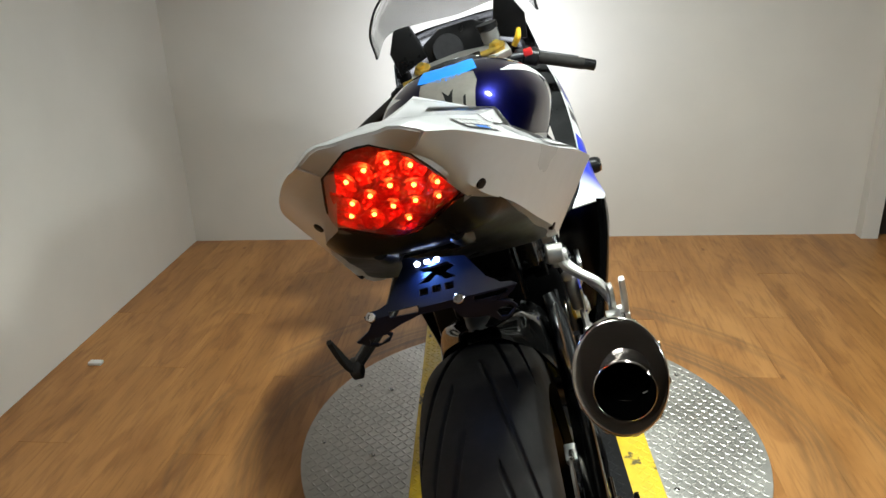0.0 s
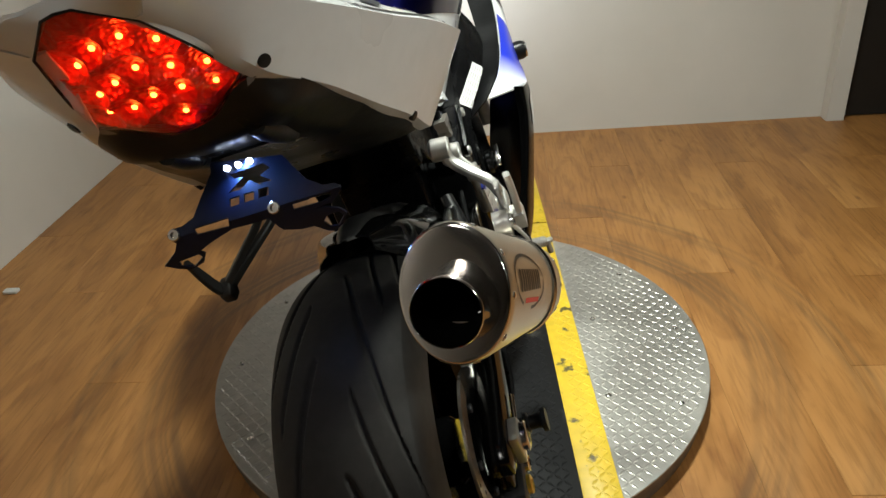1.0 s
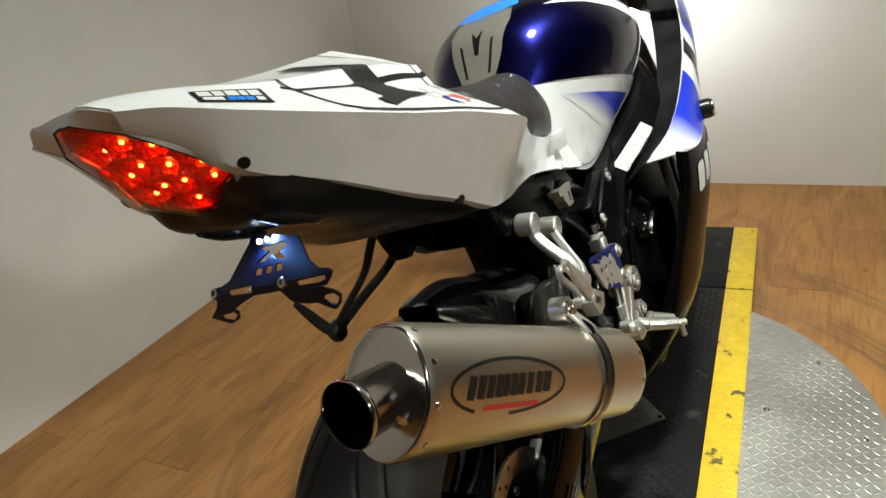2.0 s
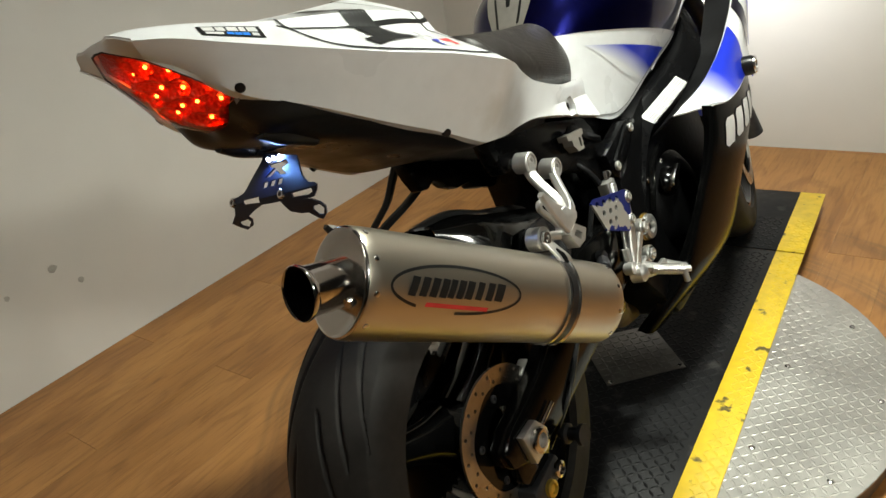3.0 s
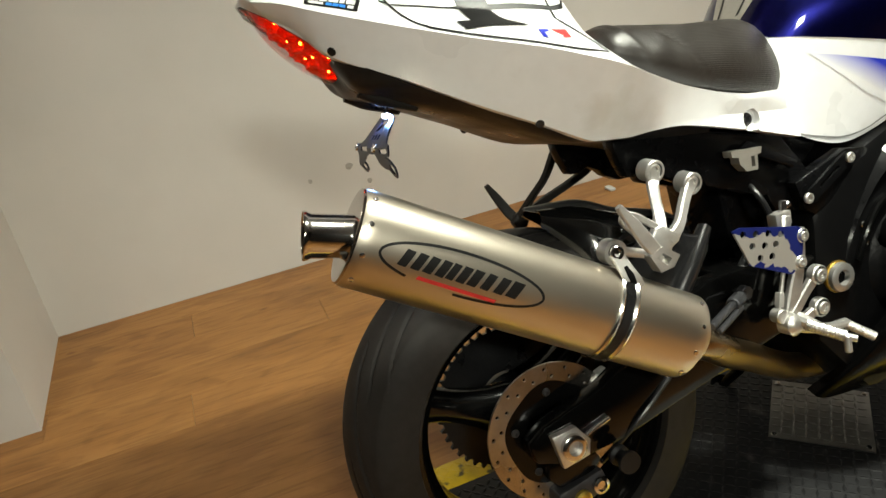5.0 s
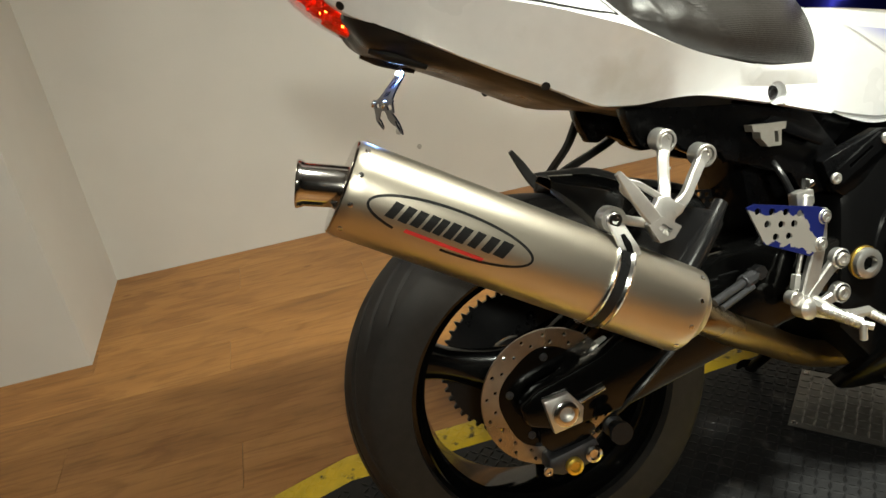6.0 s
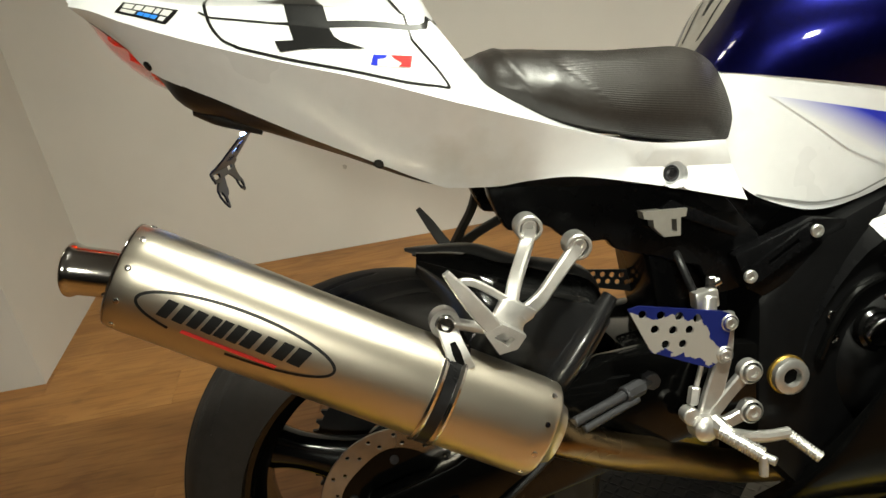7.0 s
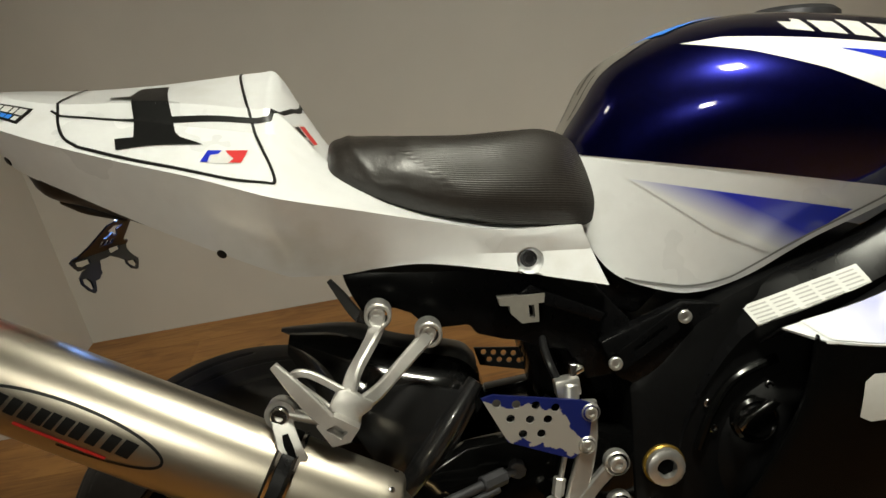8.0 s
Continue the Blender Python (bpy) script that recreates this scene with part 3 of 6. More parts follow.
lamp = part("tail_lamp", skin(LENS, 24, 22), REDLENS, bike, "lit red tail lamp lens", angle=60)
lens_tree = tree_of(lamp)
seal = [LENS[3][4], LENS[2][4], LENS[1][4], LENS[0][4], LENS[0][2], LENS[0][0], LENS[1][0], LENS[2][0], LENS[3][0], LENS[4][0], LENS[4][4], LENS[3][4]]
bm = bmesh.new()
tube(bm, seal, [0.0014] * len(seal), 8)
part("lamp_seal", bm, BLACKP, lamp, "black rubber seal")
BULBS = [(-0.010, 1.007), (0.014, 1.008), (0.033, 0.996), (-0.034, 0.998), (0.007, 0.982), (0.028, 0.973), (0.049, 0.964), (-0.017, 0.976), (-0.001, 0.955), (0.022, 0.953), (0.044, 0.946), (-0.041, 0.970), (-0.025, 0.950), (0.005, 0.930), (-0.052, 0.952)]
bm = skin([[(x * 0.98, y, z) for x, y, z in r] for r in LENS], 110, 110)
for v in bm.verts:      # a dished cup round every bulb, cups meeting in ridges
    d2 = min((v.co.x - x) ** 2 + (1.15 * (v.co.z - z)) ** 2 for x, z in BULBS)
    d2 *= 0.8 + 0.4 * math.sin(90 * v.co.x + 2.0) * math.cos(75 * v.co.z)
    v.co.y += 0.024 - min(0.017, 62 * d2)
part("reflector", bm, REFLECT, lamp, "red mirrored reflector with dished cups", angle=60)
for x, z in BULBS:
    hit = lens_tree.ray_cast(Vector((x, -0.6, z)), Vector((0, 1, 0)))[0]
    if hit is None:
        continue
    bm = bmesh.new()
    lathe(bm, hit + Vector((0, 0.024, 0)), (0, -1, 0.2), [(0.0, 0.0025), (0.0022, 0.0022), (0.0032, 0.0012), (0.0035, 0)], 12)
    part("bulb", bm, LEDR, lamp, "lit orange-red bulb")

# undertail
UND = [both([(0, -0.184, 0.912), (0.028, -0.180, 0.917), (0.056, -0.192, 0.935), (0.083, -0.190, 0.942)]),
       both([(0, -0.165, 0.888), (0.05, -0.163, 0.890), (0.082, -0.165, 0.900), (0.106, -0.150, 0.914)]),
       both([(0, -0.12, 0.868), (0.06, -0.12, 0.871), (0.095, -0.10, 0.874), (0.114, -0.085, 0.872)]),
       both([(0, 0.0, 0.807), (0.07, 0.0, 0.809), (0.105, 0.0, 0.815), (0.13, 0.0, 0.822)]),
       both([(0, 0.11, 0.752), (0.07, 0.11, 0.752), (0.115, 0.11, 0.753), (0.142, 0.11, 0.760)]),
       both([(0, 0.20, 0.724), (0.06, 0.20, 0.726), (0.11, 0.20, 0.732), (0.14, 0.20, 0.742)]),
       both([(0, 0.36, 0.66), (0.06, 0.36, 0.668), (0.1, 0.36, 0.70), (0.13, 0.36, 0.722)])]
bm = skin(UND, 40, 21)
thicken(bm, -0.003)
under = part("undertail", bm, BLACKP, bike, "black plastic undertail tray", angle=40)
under_tree = tree_of(under)
for s in (-1, 1):
    decal("marker_lens", [(s * 0.050 + 0.030 * math.cos(w), -0.4, 0.889 + 0.011 * math.sin(w) + s * 0.0) for w in np.linspace(0, 2 * math.pi, 21)[:-1]], (0, 1, 0.25), under_tree, CLEARG, under, "grey oval blanking cover", 0.0015, 0.012)
    bm = bmesh.new()
    tube(bm, [(s * 0.046, -0.160, 0.893), (s * 0.046, -0.13, 0.880), (s * 0.044, -0.08, 0.856)], [0.010, 0.016, 0.012], 14, smooth_n=8)
    part("marker_pod", bm, BLACKP, under)

# screws of the cowl
for y, z in ((-0.193, 0.9485), (0.054, 0.790)):
    for s in (-1, 1):
        p, n = tail_tree.ray_cast(Vector((s * 0.5, y, z)), Vector((-s, 0, 0)))[:2]
        if n.x * s < 0:
            n = -n
        bm = bmesh.new()
        lathe(bm, p, n, [(-0.004, 0.0068), (0.0012, 0.0062), (0.002, 0.004), (0.001, 0.0)], 16)
        part("cowl_screw", bm, BLACKP, tail)

# hump lines and prints on the cowl
down, inw = (0, 0, -1), (-1, 0, 0)


def on_top(pts, n=24):
    return [(x, y, 1.2) for x, y in pts] if n == 0 else [Vector((p[0], p[1], 1.2)) for p in spline(pts, n)]


for s in (1, -1):
    film_line("seam_line", on_top([(s * x, y) for x, y in ((0.108, -0.119), (0.114, -0.110), (0.118, -0.097), (0.124, -0.011), (0.122, 0.086), (0.119, 0.133), (0.110, 0.144), (0.096, 0.152), (0.031, 0.164), (0.0, 0.165))], 110), 0.003, down, tail_tree, INK, tail, lift=0.0014)
    film_line("pin_stripe", on_top([(s * x, y) for x, y in ((0.0, -0.115), (0.05, -0.115), (0.085, -0.113), (0.107, -0.111), (0.130, -0.105), (0.150, -0.094), (0.160, -0.080), (0.166, -0.066), (0.195, 0.032), (0.208, 0.094), (0.2085, 0.133), (0.203, 0.145), (0.180, 0.140), (0.154, 0.130), (0.109, 0.115), (0.025, 0.097), (0.0, 0.095))], 200), 0.0035, down, tail_tree, INK, tail, lift=0.0012)
NUM = [(0.035, -0.030), (0.035, 0.006), (0.077, 0.014), (0.14, 0.031), (0.147, 0.037), (0.157, 0.064), (0.163, 0.003), (0.170, -0.031), (0.153, -0.036), (0.150, -0.015), (0.102, -0.022), (0.098, -0.050), (0.088, -0.052), (0.085, -0.030)]
decal("race_number", [(x, y, 1.2) for x, y in NUM], down, tail_tree, INK, tail, "black race number one", size=0.005, lift=0.0022)


def label_on(corners, name, u0, u1, v0, v1, mat, label, lift):
    """A bar of a printed label: u along it and v across it, from 0 to 1 between its four corners."""
    (ax, ay), (bx, by), (cx, cy), (dx, dy) = corners
    at = lambda u, v: ((1 - v) * (ax + (bx - ax) * u) + v * (dx + (cx - dx) * u), (1 - v) * (ay + (by - ay) * u) + v * (dy + (cy - dy) * u), 1.2)
    return decal(name, [at(u0, v0), at(u1, v0), at(u1, v1), at(u0, v1)], down, tail_tree, mat, tail, label, lift, 0.007)


STICK = [(0.081, -0.206), (0.103, -0.141), (0.125, -0.155), (0.098, -0.214)]
label_on(STICK, "sticker", 0, 1, 0, 1, INK, "black rectangular sticker", 0.001)
for u0, u1 in ((0.07, 0.25), (0.28, 0.42), (0.45, 0.62), (0.65, 0.74), (0.77, 0.93)):
    label_on(STICK, "sticker_bar", u0, u1, 0.14, 0.52, LABEL, "plain white lettering bar", 0.0017)
for u0, u1, mat in ((0.08, 0.36, LABEL), (0.41, 0.52, SKY), (0.535, 0.645, SKY), (0.66, 0.77, SKY), (0.81, 0.92, LABEL)):
    label_on(STICK, "sticker_square", u0, u1, 0.62, 0.88, mat, "small blue square" if mat is SKY else "small white bar", 0.0017)
BADGE = [(0.166, 0.070), (0.159, 0.115), (0.183, 0.108), (0.188, 0.064)]
label_on(BADGE, "badge", 0, 1, 0, 1, LABEL, "white badge sticker", 0.001)
for mat, label, loop in ((BLUE, "blue end of the badge", ((0.166, 0.0705), (0.164, 0.086), (0.170, 0.083), (0.174, 0.074), (0.187, 0.072), (0.1875, 0.0645))),
                         (REDINK, "red end of the badge", ((0.1635, 0.090), (0.1592, 0.1145), (0.1815, 0.1085), (0.1840, 0.095), (0.176, 0.100), (0.169, 0.093)))):
    decal("badge_end", [(x, y, 1.2) for x, y in loop], down, tail_tree, mat, tail, label, 0.0018, 0.006)
BACK = [(0.093, 0.162), (0.055, 0.170), (0.060, 0.186), (0.100, 0.181)]
label_on(BACK, "back_sticker", 0, 1, 0, 1, LABEL, "small white, red and black sticker", 0.001)
label_on(BACK, "back_print", 0.5, 0.95, 0.1, 0.9, REDINK, "red print", 0.0017)
label_on(BACK, "back_print", 0.05, 0.42, 0.08, 0.55, INK, "black print", 0.0017)
label_on(BACK, "back_print", 0.1, 0.4, 0.65, 0.92, INK, "black print", 0.0017)

# -- seat --
SEAT = []
for y, zt, w, zb in ((0.192, 0.880, 0.095, 0.850), (0.205, 0.899, 0.125, 0.842), (0.25, 0.897, 0.138, 0.815), (0.31, 0.887, 0.142, 0.787), (0.37, 0.877, 0.140, 0.767), (0.43, 0.871, 0.134, 0.750), (0.48, 0.864, 0.122, 0.738), (0.515, 0.842, 0.105, 0.734), (0.535, 0.80, 0.086, 0.740), (0.54, 0.772, 0.07, 0.75)):
    h = zt - zb
    SEAT.append(both([(0, y, zt - 0.004), (w * 0.5, y, zt), (w * 0.78, y, zt - h * 0.12), (w * 0.95, y, zt - h * 0.4), (w, y, zt - h * 0.68), (w * 0.93, y, zb + h * 0.06), (w * 0.85, y, zb)]))
NC = 641
bm = skin(SEAT, 100, NC)
bmesh.ops.recalc_face_normals(bm, faces=bm.faces)
bm.normal_update()
bm.verts.ensure_lookup_table()
mid = [bm.verts[50 * NC + j].co.copy() for j in range(NC)]
arc = [0.0]
for p, q in zip(mid, mid[1:]):
    arc.append(arc[-1] + (q - p).length)
for v in bm.verts:
    x, y, z = v.co
    side = 0.45 * min(1, abs(x) / 0.14) ** 2 + 0.55 * max(0, min(1, (0.872 - z) / 0.10))
    u = y - (0.262 + 0.105 * side)                     # behind the seam smooth, ahead of it ribbed
    d = 0.0
    if u > 0:                                          # fine ribs that run along the seat
        d = 0.00028 * math.sin(2 * math.pi * arc[v.index % NC] / 0.0030) * min(1, u / 0.01)
    elif u > -0.006:
        d = -0.0012 * (1 - abs(u + 0.003) / 0.003)
    if y < 0.30:                                       # loose, wrinkled vinyl at the back
        w = max(0, min(1, (0.30 - y) / 0.07)) * min(1, abs(x) / 0.05)
        q = z - 0.5 * y + 0.12 * abs(x)
        d += w * (0.0016 * math.sin(95 * q + 3 * math.sin(30 * y)) + 0.0022 * max(0, math.sin(130 * y + 60 * z)) ** 3)
    v.co += v.normal * d
seat = part("seat", bm, SEATM, bike, "black vinyl rider seat with ribbed front", angle=60)

# -- tank --
TK = [
    (0.503, [(0, 0.842), (0.045, 0.838), (0.072, 0.818), (0.084, 0.78), (0.088, 0.74), (0.088, 0.715)]),
    (0.530, [(0, 0.878), (0.055, 0.872), (0.088, 0.848), (0.100, 0.81), (0.102, 0.76), (0.098, 0.668)]),
    (0.570, [(0, 0.926), (0.065, 0.918), (0.108, 0.885), (0.124, 0.835), (0.118, 0.77), (0.100, 0.640)]),
    (0.630, [(0, 0.953), (0.075, 0.945), (0.132, 0.908), (0.155, 0.850), (0.140, 0.770), (0.104, 0.620)]),
    (0.700, [(0, 0.967), (0.085, 0.958), (0.152, 0.918), (0.182, 0.858), (0.164, 0.775), (0.112, 0.630)]),
    (0.780, [(0, 0.965), (0.092, 0.955), (0.165, 0.912), (0.200, 0.853), (0.186, 0.775), (0.135, 0.668)]),
    (0.880, [(0, 0.946), (0.095, 0.936), (0.168, 0.892), (0.202, 0.838), (0.194, 0.775), (0.160, 0.706)]),
    (1.000, [(0, 0.912), (0.085, 0.902), (0.145, 0.858), (0.172, 0.810), (0.172, 0.775), (0.155, 0.752)]),
    (1.060, [(0, 0.868), (0.070, 0.860), (0.118, 0.826), (0.142, 0.795), (0.148, 0.775), (0.145, 0.762)]),
]
bm = skin([both([(x, y, z) for x, z in h]) for y, h in TK], 60, 61)
tank = part("fuel_tank", bm, WHITE, bike, "fuel tank painted navy, white and blue", angle=60)
tank_tree = tree_of(tank)


def side_film(name, pts, mat, parent, tree, label="", lift=0.0012, size=0.02, s=1):
    return decal(name, [(s * 0.4, y, z) for y, z in pts], (-s, 0, 0), tree, mat, parent, label, lift, size)


# navy upper panel over the whole top, down to the white side band
NAVYSIDE = [(0.5005, 0.829), (0.52, 0.823), (0.56, 0.812), (0.62, 0.795), (0.70, 0.772), (0.80, 0.742), (0.90, 0.712), (1.0, 0.76), (1.06, 0.79)]
bm = bmesh.new()
lim_y, lim_z = [p[0] for p in NAVYSIDE], [p[1] for p in NAVYSIDE]
src = skin([both([(x, y, z) for x, z in h]) for y, h in TK], 140, 141)
bmesh.ops.recalc_face_normals(src, faces=src.faces)
keep = [f for f in src.faces if f.calc_center_median().z > np.interp(f.calc_center_median().y, lim_y, lim_z)]
bmesh.ops.delete(src, geom=[f for f in src.faces if f not in set(keep)], context="FACES")
for v in src.verts:
    if v.is_boundary and 0.52 < v.co.y < 1.05:
        e = np.interp(v.co.y, lim_y, lim_z)
        hit = tank_tree.ray_cast(Vector((0.4 if v.co.x > 0 else -0.4, v.co.y, e)), Vector((-1 if v.co.x > 0 else 1, 0, 0)))[0]
        if hit:
            v.co = hit
src.normal_update()
for v in src.verts:
    v.co += v.normal * 0.0009
bm.free()
part("navy_panel", src, NAVY, tank, "deep navy metallic paint with a mirror gloss", angle=60)
for s in (1, -1):
    side_film("white_arrow", [(0.655, 0.938), (0.70, 0.936), (0.79, 0.915), (0.91, 0.883), (1.03, 0.842), (1.04, 0.765), (0.90, 0.806), (0.79, 0.876), (0.72, 0.912)], WHITE, tank, tank_tree, "white painted arrow", 0.0022, 0.015, s)
    side_film("blue_arrow", [(0.815, 0.896), (0.91, 0.872), (1.02, 0.838), (1.02, 0.822), (0.92, 0.846)], BLUE, tank, tank_tree, "blue painted arrow", 0.0032, 0.015, s)


def fade(name, c0, c1, origin, way, length):
    m = material(name, c0, 0.3, coat=0.6)
    nt = m.node_tree
    b = nt.nodes["Principled BSDF"]
    tc, vm = nt.nodes.new("ShaderNodeTexCoord"), nt.nodes.new("ShaderNodeVectorMath")
    vm.operation = "SUBTRACT"
    vm.inputs[1].default_value = origin
    dot = nt.nodes.new("ShaderNodeVectorMath")
    dot.operation = "DOT_PRODUCT"
    d = Vector(way).normalized() / length
    dot.inputs[1].default_value = d
    rp = nt.nodes.new("ShaderNodeValToRGB")
    rp.color_ramp.elements[0].color, rp.color_ramp.elements[1].color = (*c0, 1), (*c1, 1)
    nt.links.new(tc.outputs["Object"], vm.inputs[0])
    nt.links.new(vm.outputs[0], dot.inputs[0])
    nt.links.new(dot.outputs["Value"], rp.inputs[0])
    nt.links.new(rp.outputs[0], b.inputs["Base Color"])
    return m


FADE = fade("blue_to_white_fade", (0.74, 0.75, 0.76), (0.01, 0.03, 0.5), (0, 0.613, 0.748), (0, 0.57, 0.82), 0.034)
for s in (1, -1):
    side_film("blue_fade", [(0.565, 0.785), (0.69, 0.744), (0.825, 0.700), (0.79, 0.682), (0.752, 0.662), (0.72, 0.664), (0.66, 0.70), (0.61, 0.745)], FADE, tank, tank_tree, "blue paint fading to white", 0.0006, 0.008, s)
    # plain bars for the maker's lettering
    for k in range(6):
        y0, z0 = 0.775 + 0.036 * k, 0.952 - 0.011 * k
        side_film("letter_bar", [(y0, z0 - 0.022), (y0 + 0.028, z0 - 0.031), (y0 + 0.026, z0 - 0.006), (y0 - 0.002, z0 + 0.002)], LABEL, tank, tank_tree, "plain white lettering bar", 0.0022, 0.012, s)
for pts, mat, label, lift in (([(-0.03, 0.507), (0.03, 0.507), (0.05, 0.545), (0.063, 0.60), (0.058, 0.638), (0.030, 0.622), (0.0, 0.607), (-0.030, 0.622), (-0.058, 0.638), (-0.063, 0.60), (-0.05, 0.545)], PAD, "grey tank pad", 0.0025),
                              ([(-0.066, 0.652), (-0.034, 0.632), (0.0, 0.617), (0.034, 0.632), (0.066, 0.652), (0.056, 0.740), (0.036, 0.676), (0.020, 0.712), (0.0, 0.660), (-0.020, 0.712), (-0.036, 0.676), (-0.056, 0.740)], SKY, "light blue flame-cut tank decal", 0.0025),
                              ([(0.020, 0.520), (0.026, 0.522), (0.036, 0.566), (0.030, 0.562)], INK, "black slit of the tank pad", 0.0032),
                              ([(-0.020, 0.520), (-0.026, 0.522), (-0.036, 0.566), (-0.030, 0.562)], INK, "black slit of the tank pad", 0.0032),
                              ([(-0.004, 0.545), (0.004, 0.545), (0.012, 0.585), (0.0, 0.570), (-0.012, 0.585)], INK, "black slit of the tank pad", 0.0032)):
    decal("tank_decal", [(x, y, 1.2) for x, y in pts], down, tank_tree, mat, tank, label, lift, 0.006)
bm = bmesh.new()
lathe(bm, (0, 0.86, 0.944), (0, 0.15, 1), [(0, 0.062), (0.012, 0.06), (0.018, 0.052), (0.016, 0.03), (0.02, 0.028), (0.02, 0)], 32)
cap = part("fuel_cap", bm, DARKM, tank, "dark metal fuel cap")
# thin dark edging under the tank's side cover
film_line("edge_trim", smooth_line([(0.4, y, z) for y, z in ((0.495, 0.735), (0.505, 0.70), (0.52, 0.676), (0.545, 0.656), (0.59, 0.640), (0.63, 0.630), (0.675, 0.632), (0.71, 0.645), (0.77, 0.673), (0.89, 0.721))], 60), 0.003, inw, tank_tree, GREYINK, tank)

# -- front end of the tail cowl: bolt in its recess --
for s in (1, -1):
    bm = bmesh.new()
    lathe(bm, (s * 0.118, 0.4235, 0.7085), (s, 0, 0), [(0, 0), (0, 0.013), (0.003, 0.0165), (0.012, 0.018)], 28)
    part("bolt_recess", bm, WHITE, tail, "white round recess")
    bm = bmesh.new()
    lathe(bm, (s * 0.118, 0.4235, 0.7085), (s, 0, 0), [(0, 0.011), (0.0015, 0.011), (0.002, 0.0085), (0.006, 0.008), (0.007, 0.006), (0.003, 0.0045), (0.003, 0)], 20)
    part("bolt", bm, DARKM, tail, "grey socket bolt")


def bolt(p, axis, r, parent, mat=None, label=""):
    bm = bmesh.new()
    lathe(bm, p, axis, [(0, r), (r * 0.45, r), (r * 0.6, r * 0.85), (r * 0.6, r * 0.5), (r * 0.25, r * 0.45), (r * 0.25, 0)], 18)
    return part("bolt", bm, mat or SILVER, parent, label)


# -- frame and subframe --
for s in (1, -1):
    bm = bmesh.new()
    slab(bm, yz(s * 0.128, [(0.495, 0.585), (0.51, 0.535), (0.53, 0.52), (0.60, 0.545), (0.645, 0.57), (0.66, 0.605), (0.61, 0.615)]), (-s * 0.03, 0, 0), bevel=0.004)
    part("frame_bracket", bm, FRAMEB, bike, "black cast frame bracket")
SP = [(0.56, 0.40, 0.125, 0.10, 0.05), (0.60, 0.50, 0.130, 0.09, 0.05), (0.68, 0.583, 0.140, 0.062, 0.055), (0.76, 0.612, 0.165, 0.06, 0.06), (0.84, 0.640, 0.186, 0.062, 0.06), (0.95, 0.69, 0.190, 0.075, 0.06), (1.08, 0.78, 0.12, 0.09, 0.06), (1.16, 0.84, 0.04, 0.10, 0.05)]
for s in (1, -1):
    st = []
    for y, z, x, h, w in SP:
        ny, nz = -0.45, 0.89
        st.append([(s * (x - w), y - ny * -h / 2, z - nz * h / 2), (s * (x - 0.006), y + ny * -h / 2 * -1, z - nz * h / 2), (s * (x + 0.004), y, z - nz * h * 0.35), (s * (x - 0.022), y, z + nz * h * 0.35), (s * (x - 0.032), y, z + nz * h / 2), (s * (x - w), y, z + nz * h / 2)])
    one = part("frame_spar", skin(st, 30, 6, closed=True, curved_v=False), FRAMEB, bike, "satin black aluminium frame spar", angle=45)
    spar = one if s == 1 else spar
spar_tree = tree_of(spar)
PALEINK = material("pale_grey_print", (0.36, 0.36, 0.35), 0.5, grain=0.1)
side_film("data_label", [(0.684, 0.596), (0.814, 0.635), (0.824, 0.606), (0.696, 0.567)], LABEL, spar, spar_tree, "white paper data label", 0.002, 0.007)
for r in range(6):
    for k in range(5):
        u0, u1 = 0.03 + 0.19 * k + 0.01 * ((r * 3 + k) % 3), 0.19 + 0.19 * k
        v = 0.1 + 0.14 * r
        P = lambda u, w: (0.684 + 0.130 * u + 0.012 * w, 0.596 + 0.039 * u - 0.029 * w)
        side_film("print_line", [P(u0, v), P(u1, v), P(u1, v + 0.06), P(u0, v + 0.045)], PALEINK, spar, spar_tree, "", 0.0026, 0.03)
bm = bmesh.new()
slab(bm, yz(0.131, [(0.512, 0.567), (0.600, 0.612), (0.612, 0.608), (0.618, 0.594), (0.606, 0.588), (0.520, 0.545), (0.508, 0.552)]), (0.006, 0, 0), holes=[yz(0.131, [(0.535, 0.571), (0.58, 0.594), (0.583, 0.589), (0.538, 0.566)])], bevel=0)
brace = part("frame_brace", bm, FRAMEB, bike)
bolt((0.136, 0.606, 0.600), (1, 0, 0), 0.009, brace)
bolt((0.136, 0.509, 0.556), (1, 0, 0), 0.009, brace)

for s in (1, -1):
    bm = bmesh.new()
    slab(bm, yz(s * 0.105, [(0.185, 0.735), (0.2, 0.738), (0.33, 0.715), (0.5, 0.665), (0.545, 0.60), (0.52, 0.53), (0.475, 0.53), (0.455, 0.575), (0.425, 0.585), (0.395, 0.600), (0.375, 0.606), (0.342, 0.620), (0.335, 0.634), (0.298, 0.637), (0.272, 0.652), (0.262, 0.664), (0.240, 0.676), (0.220, 0.668), (0.203, 0.672), (0.192, 0.70), (0.187, 0.718)]), (-s * 0.03, 0, 0), bevel=0.004)
    part("subframe_rail", bm, FRAMEB, bike, "black subframe rail")
bm = bmesh.new()
slab(bm, yz(0.112, [(0.40, 0.665), (0.50, 0.61), (0.51, 0.62), (0.42, 0.675)]), (0.012, 0, 0), bevel=0.002)
part("side_lever", bm, FRAMEB, bike)
bm = bmesh.new()
slab(bm, yz(-0.1, [(0.402, 0.67), (0.405, 0.60), (0.41, 0.52), (0.42, 0.46), (0.52, 0.46), (0.54, 0.64), (0.50, 0.68)]), (0.15, 0, 0), bevel=0.01)
part("inner_mudguard", bm, FRAMEB, bike, "black inner mudguard and shock cover")
# Added block that darkens the gap between cowl and tank cover.
bm = bmesh.new()
